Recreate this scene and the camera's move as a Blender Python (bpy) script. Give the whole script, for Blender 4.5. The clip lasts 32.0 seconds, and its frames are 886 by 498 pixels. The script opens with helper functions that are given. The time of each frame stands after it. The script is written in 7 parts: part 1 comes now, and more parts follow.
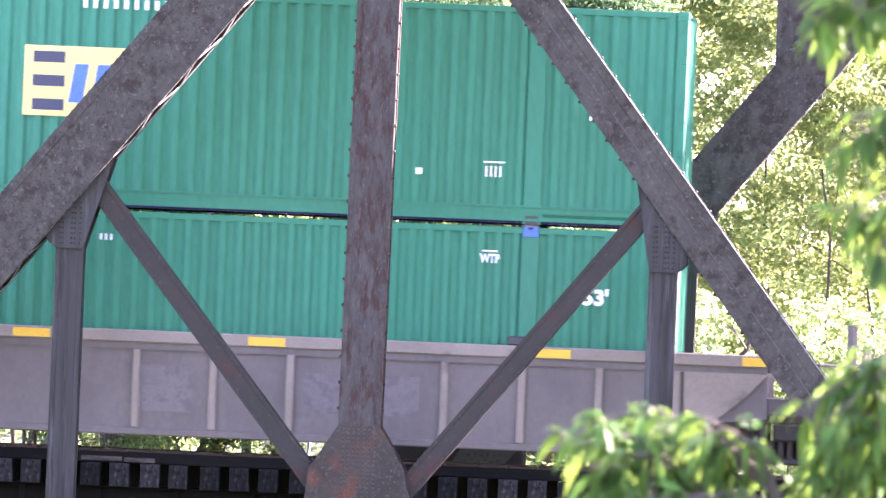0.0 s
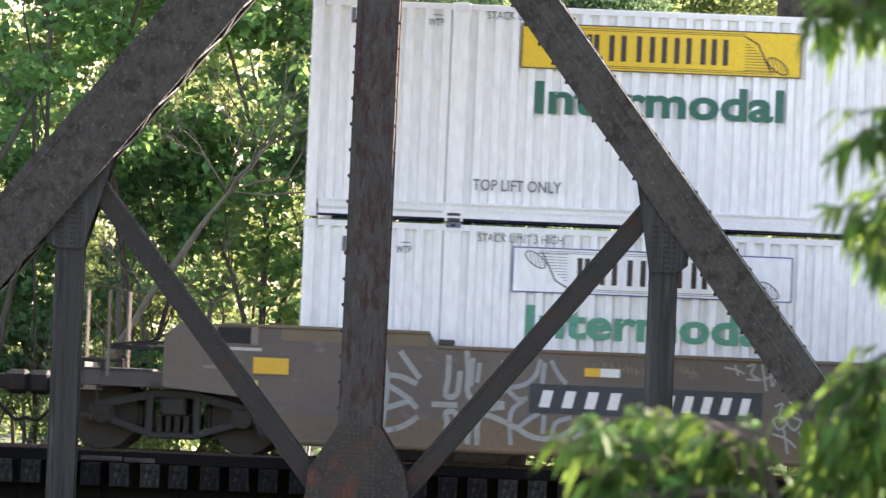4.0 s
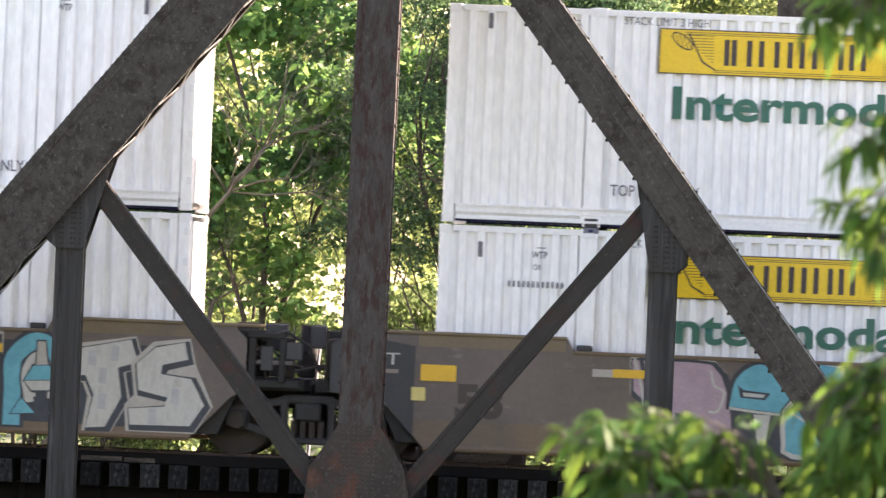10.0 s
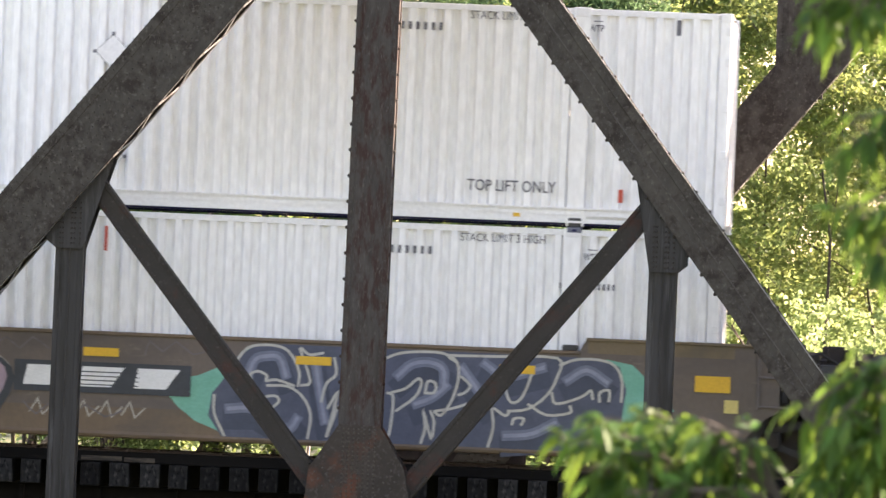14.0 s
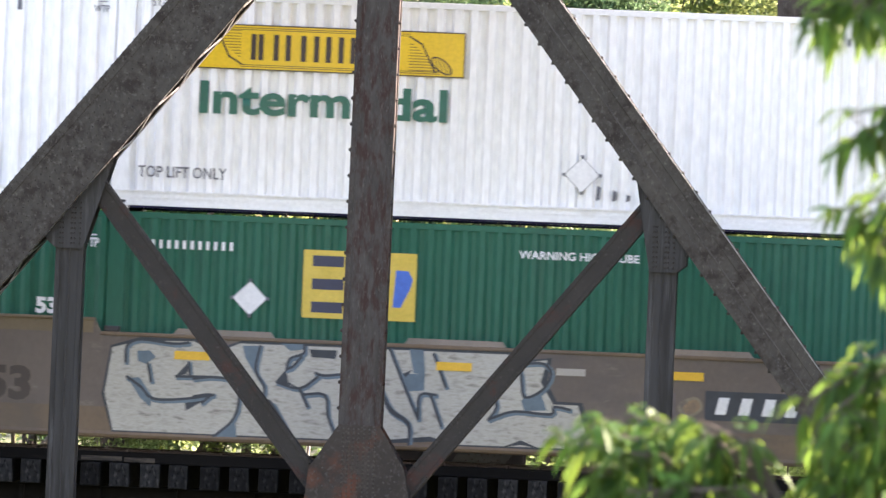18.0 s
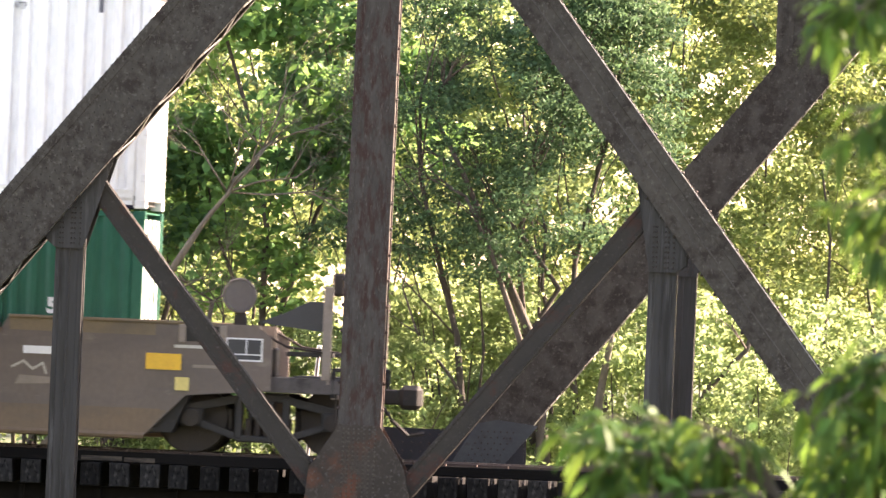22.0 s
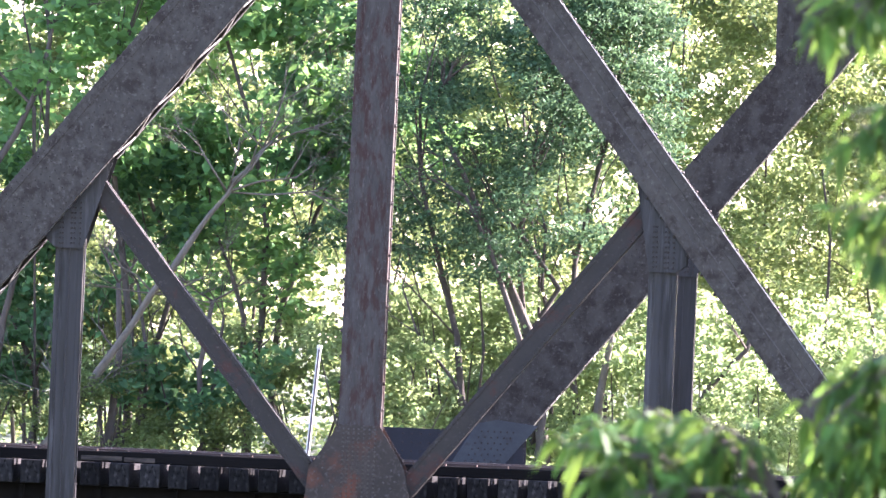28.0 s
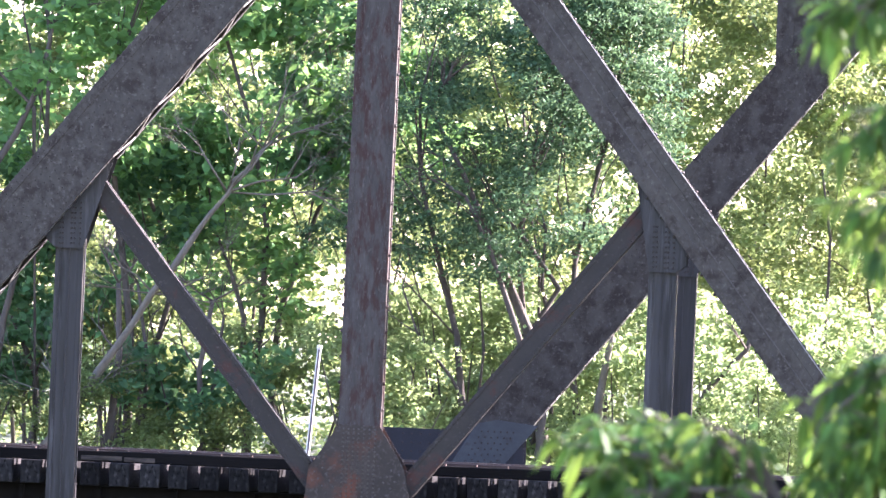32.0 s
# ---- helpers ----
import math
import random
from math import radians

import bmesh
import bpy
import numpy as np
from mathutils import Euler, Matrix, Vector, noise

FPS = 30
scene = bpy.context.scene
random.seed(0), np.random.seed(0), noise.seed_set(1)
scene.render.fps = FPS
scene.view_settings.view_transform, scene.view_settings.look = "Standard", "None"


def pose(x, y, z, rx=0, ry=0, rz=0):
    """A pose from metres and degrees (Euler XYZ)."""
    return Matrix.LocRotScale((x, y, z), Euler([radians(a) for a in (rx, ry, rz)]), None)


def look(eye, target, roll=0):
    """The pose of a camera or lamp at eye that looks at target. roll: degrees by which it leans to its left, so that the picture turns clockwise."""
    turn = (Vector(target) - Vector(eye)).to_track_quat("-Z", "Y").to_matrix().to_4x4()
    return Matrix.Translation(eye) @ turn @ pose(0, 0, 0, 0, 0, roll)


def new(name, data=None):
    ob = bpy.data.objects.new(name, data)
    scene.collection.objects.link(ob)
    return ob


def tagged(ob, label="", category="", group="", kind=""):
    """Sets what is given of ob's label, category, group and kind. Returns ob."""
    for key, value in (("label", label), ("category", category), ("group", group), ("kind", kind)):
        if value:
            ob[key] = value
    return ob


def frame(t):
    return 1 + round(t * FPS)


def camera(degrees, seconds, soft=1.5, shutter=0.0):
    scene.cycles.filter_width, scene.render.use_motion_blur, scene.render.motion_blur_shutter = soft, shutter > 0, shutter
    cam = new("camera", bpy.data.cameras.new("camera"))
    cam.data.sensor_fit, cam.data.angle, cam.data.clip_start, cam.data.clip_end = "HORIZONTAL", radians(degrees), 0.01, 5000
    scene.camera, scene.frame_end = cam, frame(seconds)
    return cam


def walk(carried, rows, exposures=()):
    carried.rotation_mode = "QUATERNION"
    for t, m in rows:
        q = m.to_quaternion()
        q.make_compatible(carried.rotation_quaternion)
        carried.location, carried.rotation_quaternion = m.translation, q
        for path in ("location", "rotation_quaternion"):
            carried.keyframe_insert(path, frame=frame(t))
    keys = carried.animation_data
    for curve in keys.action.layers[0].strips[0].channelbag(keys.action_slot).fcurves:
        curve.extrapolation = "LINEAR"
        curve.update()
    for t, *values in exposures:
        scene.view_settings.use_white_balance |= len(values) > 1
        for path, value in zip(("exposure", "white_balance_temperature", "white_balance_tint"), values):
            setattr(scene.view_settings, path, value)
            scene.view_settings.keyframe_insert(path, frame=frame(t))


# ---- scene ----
cam = camera(4.855, 32.0, soft=1.5, shutter=0.32)
EYE = (8.37, -136.3, 1.6)
AIM = (0.0, -1.3, 2.77)
cam.data.dof.use_dof = True
cam.data.dof.focus_distance = 134.0
cam.data.dof.aperture_fstop = 16.0
walk(cam, [(0.0, look(EYE, AIM, 2.4)), (32.0, look(EYE, AIM, 2.4))],
     exposures=[(0.0, 4.12, 6500, 48), (1.0, 4.0, 6300, 48), (2.0, 3.46, 6000, 52), (3.0, 3.0, 6600, 32), (5.0, 2.82, 7700, 26), (6.0, 2.80, 8100, 27), (8.5, 2.75, 8100, 28), (10.0, 2.84, 7800, 28),
                (12.0, 2.88, 8000, 28), (14.0, 2.82, 8100, 27), (17.0, 3.14, 7500, 27), (19.0, 3.08, 7500, 30), (21.0, 3.0, 7900, 27), (22.0, 3.1, 8200, 29), (23.0, 3.27, 7400, 33),
                (24.0, 3.44, 6400, 36), (26.0, 3.50, 6150, 36), (32.0, 3.50, 6150, 36)])

# ---- world and sun ----
SUN_FROM = Vector((0.76, 0.43, 0.49)).normalized()
world = bpy.data.worlds.new("sky")
scene.world = world
world.use_nodes = True
wn = world.node_tree.nodes
sky = wn.new("ShaderNodeTexSky")
sky.sky_type = "NISHITA"
sky.sun_disc = False
sky.sun_elevation = math.asin(SUN_FROM.z)
sky.sun_rotation = math.atan2(SUN_FROM.x, SUN_FROM.y)
wn["Background"].inputs["Strength"].default_value = 0.1
world.node_tree.links.new(sky.outputs["Color"], wn["Background"].inputs["Color"])
sun = new("sun", bpy.data.lights.new("sun", "SUN"))
sun.data.energy = 5.0
sun.data.angle = radians(0.5)
sun.data.color = (1.0, 0.93, 0.82)
sun.matrix_world = look(SUN_FROM * 200, (0, 0, 0))


# ---- materials ----
def ramp(nt, source, stops):
    node = nt.nodes.new("ShaderNodeValToRGB")
    while len(node.color_ramp.elements) < len(stops):
        node.color_ramp.elements.new(0.5)
    for e, (p, c) in zip(node.color_ramp.elements, stops):
        e.position = p
        e.color = (*c, 1) if len(c) == 3 else c
    nt.links.new(source, node.inputs["Fac"])
    return node.outputs["Color"]


def noise_tex(nt, coord, scale, detail=4, rough=0.6, stretch=(1, 1, 1)):
    mp = nt.nodes.new("ShaderNodeMapping")
    mp.inputs["Scale"].default_value = stretch
    nt.links.new(coord, mp.inputs["Vector"])
    n = nt.nodes.new("ShaderNodeTexNoise")
    n.inputs["Scale"].default_value = scale
    n.inputs["Detail"].default_value = detail
    n.inputs["Roughness"].default_value = rough
    nt.links.new(mp.outputs["Vector"], n.inputs["Vector"])
    return n.outputs["Fac"]


def mixc(nt, fac, a, b, kind="MIX"):
    m = nt.nodes.new("ShaderNodeMix")
    m.data_type = "RGBA"
    m.blend_type = kind
    for sock, v in ((m.inputs["Factor"], fac), (m.inputs["A"], a), (m.inputs["B"], b)):
        if isinstance(v, (int, float)):
            sock.default_value = v
        elif isinstance(v, tuple):
            sock.default_value = (*v, 1)
        else:
            nt.links.new(v, sock)
    return m.outputs["Result"]


def surface(name, base, second, patch=None, scale=2.0, fine=30.0, rough=0.6, metal=0.0, bump=0.02,
            stretch=(1, 1, 1), patch_at=(0.55, 0.68), patch_scale=1.5, patch_stretch=None, vary=0.0, spec=0.5, flake=None, flake_scale=9.0, flake_at=(0.52, 0.57)):
    """A surface with broad tone changes, fine grain, patches of another colour, and relief."""
    m = bpy.data.materials.new(name)
    m.use_nodes = True
    nt = m.node_tree
    bsdf = nt.nodes["Principled BSDF"]
    co = nt.nodes.new("ShaderNodeTexCoord").outputs["Object"]
    broad = noise_tex(nt, co, scale, 5, 0.6, stretch)
    grain = noise_tex(nt, co, fine, 3, 0.6, stretch)
    col = mixc(nt, ramp(nt, broad, [(0.32, (0, 0, 0)), (0.7, (1, 1, 1))]), base, second)
    col = mixc(nt, 0.35, col, ramp(nt, grain, [(0.25, (0.45, 0.45, 0.45)), (0.75, (1, 1, 1))]), "MULTIPLY")
    if patch:
        p = noise_tex(nt, co, patch_scale, 6, 0.65, patch_stretch or stretch)
        col = mixc(nt, ramp(nt, p, [(patch_at[0], (0, 0, 0)), (patch_at[1], (1, 1, 1))]), col, patch)
    if flake:
        f = noise_tex(nt, co, flake_scale, 6, 0.7, patch_stretch or stretch)
        col = mixc(nt, ramp(nt, f, [(flake_at[0], (0, 0, 0)), (flake_at[1], (1, 1, 1))]), col, flake)
    if vary:
        info = nt.nodes.new("ShaderNodeObjectInfo")
        lo = 1 - vary
        col = mixc(nt, 1.0, col, ramp(nt, info.outputs["Random"], [(0, (lo, lo, lo)), (1, (1, 1, 1))]), "MULTIPLY")
    nt.links.new(col, bsdf.inputs["Base Color"])
    bsdf.inputs["Metallic"].default_value = metal
    bsdf.inputs["Specular IOR Level"].default_value = spec
    r = ramp(nt, broad, [(0.2, (max(rough - 0.12, 0.05),) * 3), (0.8, (min(rough + 0.12, 1.0),) * 3)])
    nt.links.new(r, bsdf.inputs["Roughness"])
    if bump:
        b = nt.nodes.new("ShaderNodeBump")
        b.inputs["Strength"].default_value = 0.5
        b.inputs["Distance"].default_value = bump
        nt.links.new(grain, b.inputs["Height"])
        nt.links.new(b.outputs["Normal"], bsdf.inputs["Normal"])
    return m


def leaf_material(name, dark, light, glow, through_share=0.5):
    """Thin leaves: each leaf has its own tone, and lets light through."""
    m = bpy.data.materials.new(name)
    m.use_nodes = True
    nt = m.node_tree
    bsdf = nt.nodes["Principled BSDF"]
    geo = nt.nodes.new("ShaderNodeNewGeometry")
    col = ramp(nt, geo.outputs["Random Per Island"], [(0.0, dark), (0.6, light), (0.85, light), (1.0, tuple(min(1, c * 1.9) for c in light))])
    nt.links.new(col, bsdf.inputs["Base Color"])
    bsdf.inputs["Roughness"].default_value = 0.55
    bsdf.inputs["Specular IOR Level"].default_value = 0.15
    tr = nt.nodes.new("ShaderNodeBsdfTranslucent")
    tcol = mixc(nt, 0.5, col, glow)
    nt.links.new(tcol, tr.inputs["Color"])
    mix = nt.nodes.new("ShaderNodeMixShader")
    mix.inputs["Fac"].default_value = through_share
    nt.links.new(bsdf.outputs["BSDF"], mix.inputs[1])
    nt.links.new(tr.outputs["BSDF"], mix.inputs[2])
    nt.links.new(mix.outputs["Shader"], nt.nodes["Material Output"].inputs["Surface"])
    return m


STEEL = surface("weathered_bridge_steel", (0.0332, 0.0297, 0.0254), (0.0571, 0.0510, 0.0434), patch=(0.0175, 0.0122, 0.0100), scale=5.0,
                fine=30, rough=0.62, metal=0.0, bump=0.004, stretch=(1, 1, 0.6), patch_at=(0.44, 0.62), patch_scale=5.0, patch_stretch=(1.1, 1, 1.0), spec=0.22,
                flake=(0.0737, 0.0671, 0.0582), flake_scale=16.0, flake_at=(0.56, 0.66))
STEEL_POST = surface("rust_streaked_post_steel", (0.030, 0.0265, 0.024), (0.060, 0.053, 0.049), patch=(0.029, 0.0135, 0.0110), scale=6.0,
                     fine=26, rough=0.65, metal=0.0, bump=0.005, stretch=(2, 1, 0.5), patch_at=(0.46, 0.60), patch_scale=3.8, patch_stretch=(2.2, 1, 0.7), spec=0.2,
                     flake=(0.082, 0.073, 0.066), flake_scale=12.0, flake_at=(0.56, 0.72))
STEEL_BROWN = surface("dull_brown_steel", (0.0185, 0.0160, 0.0140), (0.0300, 0.0260, 0.0230), patch=(0.0400, 0.0165, 0.0125), scale=3.0,
                      fine=26, rough=0.65, metal=0.0, bump=0.004, patch_at=(0.58, 0.68), patch_scale=2.4, spec=0.22, flake=(0.0544, 0.0491, 0.0429), flake_scale=14.0, flake_at=(0.60, 0.70))
# near-black girder steel, much darker than the trusses
STEEL_NEAR_BLACK = surface("near_black_girder_steel", (0.0058, 0.0055, 0.0053), (0.0116, 0.0104, 0.0097), patch=(0.0175, 0.0119, 0.0097), scale=2.0, fine=40, rough=0.8, bump=0.003, patch_at=(0.58, 0.7), spec=0.12)
STEEL_RUST = surface("rusted_gusset_steel", (0.0233, 0.0184, 0.0156), (0.0446, 0.0368, 0.0311), patch=(0.095, 0.032, 0.017), scale=2.4,
                     fine=40, rough=0.75, metal=0.0, bump=0.004, patch_at=(0.54, 0.70), patch_scale=1.5, spec=0.2, flake=(0.0621, 0.0537, 0.0467), flake_scale=14, flake_at=(0.54, 0.66))
# pale glossy steel that puts the sun's bright rim into the edge colour
STEEL_RIM = surface("sun_painted_edge_steel", (0.16, 0.155, 0.15), (0.26, 0.25, 0.24), patch=(0.05, 0.04, 0.036), scale=9, fine=60, rough=0.38, bump=0.003,
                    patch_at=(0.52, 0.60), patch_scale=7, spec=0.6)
# the dark and mid heads put the rivets' own shading into colour
RIVET_DARK = surface("shade_toned_rivet_steel", (0.022, 0.017, 0.016), (0.036, 0.028, 0.025), scale=9, fine=60, rough=0.7, bump=0.002, spec=0.2)
RIVET_MID = surface("part_shade_rivet_steel", (0.026, 0.022, 0.019), (0.042, 0.036, 0.031), scale=9, fine=60, rough=0.7, bump=0.002, spec=0.2)
RIVET_PALE = surface("worn_rivet_steel", (0.046, 0.039, 0.035), (0.066, 0.056, 0.050), scale=9, fine=60, rough=0.6, bump=0.002, spec=0.25)
SEAM = surface("worn_seam_steel", (0.046, 0.040, 0.036), (0.072, 0.063, 0.057), patch=(0.03, 0.026, 0.023), scale=6, fine=40, rough=0.6, bump=0.002, patch_at=(0.5, 0.62), patch_scale=4, spec=0.25)
STEEL_GREY = surface("grey_post_steel", (0.0140, 0.0135, 0.0140), (0.0315, 0.0306, 0.0317), patch=(0.0062, 0.0054, 0.0054), scale=3.0,
                     fine=50, rough=0.55, metal=0.1, bump=0.003, stretch=(3, 1, 0.3), patch_at=(0.46, 0.60), patch_scale=2.2, patch_stretch=(4, 1, 0.25), spec=0.3, flake=(0.0608, 0.0608, 0.0640), flake_scale=3, flake_at=(0.54, 0.74))
PLATE_BLUE = surface("blue_grey_plate", (0.036, 0.042, 0.048), (0.052, 0.060, 0.066), patch=(0.028, 0.024, 0.021), scale=5, fine=50, rough=0.6, bump=0.003, patch_at=(0.56, 0.7), patch_scale=4, spec=0.25)
PLATE_DARK = surface("blue_black_plate", (0.011, 0.012, 0.017), (0.020, 0.021, 0.028), patch=(0.03, 0.026, 0.024), scale=4, fine=50, rough=0.6, bump=0.003, patch_at=(0.6, 0.72), patch_scale=3, spec=0.25)
RAIL = surface("rail_steel", (0.05, 0.035, 0.028), (0.08, 0.05, 0.04), scale=3, fine=60, rough=0.6, metal=0.5, bump=0.002)
RAIL_TOP = surface("worn_rail_top", (0.10, 0.085, 0.075), (0.16, 0.14, 0.13), scale=3, fine=60, rough=0.5, metal=0.8, bump=0.0)
TIMBER = surface("weathered_tie_timber", (0.012, 0.012, 0.0125), (0.048, 0.047, 0.047), patch=(0.085, 0.083, 0.080), scale=9, fine=60,
                 rough=0.95, bump=0.01, stretch=(1, 0.15, 1), patch_at=(0.55, 0.68), patch_scale=14, patch_stretch=(1, 0.15, 0.6), vary=0.75, spec=0.1, flake=(0.006, 0.006, 0.006), flake_scale=22, flake_at=(0.56, 0.62))
TIMBER_BARE = surface("bleached_bare_timber", (0.055, 0.043, 0.034), (0.095, 0.076, 0.060), patch=(0.020, 0.016, 0.013), scale=4, fine=50, rough=0.9, bump=0.004,
                      stretch=(0.4, 1, 3), patch_at=(0.46, 0.6), patch_scale=6, patch_stretch=(0.5, 1, 3))
TIMBER_DARK = surface("creosoted_guard_timber", (0.0055, 0.0052, 0.0055), (0.012, 0.011, 0.0105), patch=(0.040, 0.031, 0.024), scale=2, fine=50,
                      rough=0.95, bump=0.01, stretch=(0.2, 1, 1), patch_at=(0.62, 0.74), patch_scale=1.2, spec=0.1)
WHITE = surface("white_container_paint", (0.86, 0.86, 0.855), (0.90, 0.90, 0.895), patch=(0.79, 0.77, 0.73), scale=0.8, fine=14, rough=0.45,
                bump=0.002, stretch=(1, 1, 0.3), patch_at=(0.60, 0.78), patch_scale=1.4, patch_stretch=(2.5, 1, 0.25))
WHITE_RAIL = surface("white_rail_paint", (0.78, 0.78, 0.78), (0.85, 0.85, 0.85), patch=(0.58, 0.56, 0.53), scale=1.5, fine=20, rough=0.5,
                     bump=0.002, patch_at=(0.62, 0.75), patch_scale=2.5)
RAIL_SHADE = surface("blue_black_gap_shade", (0.012, 0.012, 0.050), (0.022, 0.022, 0.080), scale=3, fine=30, rough=0.7, bump=0.0, spec=0.2)
LOCK_GREY = surface("blue_grey_lock_paint", (0.10, 0.11, 0.15), (0.17, 0.18, 0.23), scale=8, fine=40, rough=0.6, bump=0.002)
GREEN = surface("bright_green_container_paint", (0.013, 0.172, 0.104), (0.019, 0.200, 0.124), patch=(0.022, 0.150, 0.093), scale=0.9, fine=16, spec=0.25,
                rough=0.55, bump=0.002, stretch=(1, 1, 0.3), patch_at=(0.6, 0.8), patch_scale=1.3, patch_stretch=(2, 1, 0.25))
GREEN_DARK = surface("dark_green_container_paint", (0.007, 0.098, 0.062), (0.010, 0.122, 0.078), patch=(0.014, 0.084, 0.056), scale=0.9, fine=16, spec=0.25,
                     rough=0.45, bump=0.002, stretch=(1, 1, 0.3), patch_at=(0.6, 0.8), patch_scale=1.3, patch_stretch=(2, 1, 0.25))
CAR_BROWN = surface("brown_well_car_paint", (0.140, 0.094, 0.060), (0.185, 0.126, 0.080), patch=(0.092, 0.072, 0.058), scale=0.9, fine=18, rough=0.65,
                    bump=0.003, stretch=(1, 1, 0.6), patch_at=(0.5, 0.72), patch_scale=0.9, patch_stretch=(0.6, 1, 1.6))
CAR_SIDE = surface("grey_brown_car_side_paint", (0.118, 0.090, 0.074), (0.16, 0.124, 0.104), patch=(0.090, 0.074, 0.068), scale=0.9, fine=18, rough=0.65,
                   bump=0.003, stretch=(1, 1, 0.6), patch_at=(0.5, 0.72), patch_scale=0.9, patch_stretch=(0.6, 1, 1.6), flake=(0.19, 0.155, 0.13), flake_scale=3.0, flake_at=(0.60, 0.72))
CAR_TAN = surface("tan_end_chord_paint", (0.155, 0.112, 0.066), (0.20, 0.145, 0.088), patch=(0.11, 0.085, 0.06), scale=1.2, fine=24, rough=0.65, bump=0.003, patch_at=(0.55, 0.7), patch_scale=1.5)
CAR_GREY = surface("grey_brown_well_car_paint", (0.112, 0.094, 0.091), (0.150, 0.125, 0.116), patch=(0.082, 0.068, 0.066), scale=0.8, fine=18, rough=0.65,
                   bump=0.003, stretch=(1, 1, 0.6), patch_at=(0.5, 0.72), patch_scale=1.0)
CAR_EDGE = surface("worn_top_chord_paint", (0.20, 0.165, 0.135), (0.27, 0.22, 0.185), patch=(0.11, 0.085, 0.07), scale=1.2, fine=24, rough=0.7,
                   bump=0.003, patch_at=(0.58, 0.7), patch_scale=1.5)
CAR_GRIME = surface("grimy_end_sill_paint", (0.060, 0.052, 0.050), (0.095, 0.082, 0.078), patch=(0.03, 0.026, 0.025), scale=2, fine=24, rough=0.7, bump=0.003, patch_at=(0.5, 0.65), patch_scale=3)
DARK_GREY = surface("dark_grey_panel_paint", (0.030, 0.030, 0.032), (0.046, 0.046, 0.048), scale=2, fine=30, rough=0.6, bump=0.003)
BLACK = surface("black_truck_grime", (0.010, 0.009, 0.0085), (0.020, 0.018, 0.016), patch=(0.036, 0.027, 0.021), scale=4, fine=40, rough=0.75,
                bump=0.005, patch_at=(0.58, 0.7), patch_scale=4)
TRUCK = surface("grimy_cast_truck", (0.016, 0.015, 0.015), (0.030, 0.028, 0.028), patch=(0.042, 0.037, 0.034), scale=5, fine=40, rough=0.75, bump=0.005, patch_at=(0.55, 0.7), patch_scale=5)
WHEEL = surface("wheel_steel", (0.020, 0.015, 0.013), (0.038, 0.028, 0.022), scale=4, fine=40, rough=0.6, metal=0.4, bump=0.003)
YELLOW = surface("yellow_reflective_plate", (0.72, 0.40, 0.02), (0.80, 0.46, 0.03), scale=3, fine=30, rough=0.5, bump=0.0)
LOGO_YELLOW = surface("yellow_sign_film", (0.78, 0.50, 0.012), (0.84, 0.55, 0.018), scale=2, fine=20, rough=0.45, bump=0.0)
PALE_YELLOW = surface("faded_yellow_film", (0.62, 0.50, 0.16), (0.68, 0.55, 0.20), scale=2, fine=20, rough=0.55, bump=0.0)
WORN_YELLOW = surface("worn_yellow_film", (0.60, 0.42, 0.055), (0.68, 0.48, 0.085), patch=(0.50, 0.38, 0.10), scale=4, fine=20, rough=0.55, bump=0.0)
INK = surface("dark_brown_lettering", (0.03, 0.018, 0.016), (0.05, 0.03, 0.025), scale=3, fine=20, rough=0.5, bump=0.0)
INK_BLUE = surface("blue_lettering", (0.02, 0.05, 0.24), (0.03, 0.07, 0.28), scale=3, fine=20, rough=0.5, bump=0.0)
INK_NAVY = surface("dark_navy_lettering", (0.018, 0.022, 0.055), (0.028, 0.032, 0.07), scale=3, fine=20, rough=0.5, bump=0.0)
INK_GREY = surface("grey_stencil_paint", (0.10, 0.10, 0.12), (0.16, 0.16, 0.18), scale=6, fine=40, rough=0.6, bump=0.0)
INK_GREEN = surface("dark_green_lettering", (0.008, 0.11, 0.075), (0.012, 0.135, 0.09), scale=3, fine=20, rough=0.5, bump=0.0)
INK_PALE_GREEN = surface("faded_green_lettering", (0.05, 0.26, 0.17), (0.08, 0.32, 0.22), scale=3, fine=20, rough=0.5, bump=0.0)
INK_WHITE = surface("white_stencil_paint", (0.72, 0.72, 0.72), (0.80, 0.80, 0.80), scale=6, fine=40, rough=0.55, bump=0.0)
RED = surface("red_decal", (0.55, 0.07, 0.04), (0.62, 0.09, 0.05), scale=3, fine=20, rough=0.5, bump=0.0)
BLUE_PLATE = surface("blue_lock_paint", (0.03, 0.12, 0.48), (0.05, 0.16, 0.55), scale=3, fine=20, rough=0.5, bump=0.0)
TAG_WHITE = surface("silver_spray_paint", (0.44, 0.425, 0.385), (0.56, 0.545, 0.50), patch=(0.33, 0.31, 0.27), scale=5, fine=30, rough=0.6, bump=0.0,
                    stretch=(2, 1, 0.6), patch_at=(0.55, 0.7), patch_scale=5, spec=0.3)
TAG_BLACK = surface("dark_spray_paint", (0.022, 0.028, 0.036), (0.045, 0.052, 0.065), scale=4, fine=30, rough=0.6, bump=0.0)
TAG_BLUE = surface("turquoise_spray_paint", (0.07, 0.33, 0.40), (0.11, 0.42, 0.50), scale=4, fine=30, rough=0.6, bump=0.0)
TAG_PINK = surface("mauve_spray_paint", (0.36, 0.25, 0.30), (0.45, 0.32, 0.37), scale=4, fine=30, rough=0.6, bump=0.0)
TAG_TEAL = surface("sea_green_spray_paint", (0.10, 0.38, 0.28), (0.16, 0.46, 0.36), scale=4, fine=30, rough=0.6, bump=0.0)
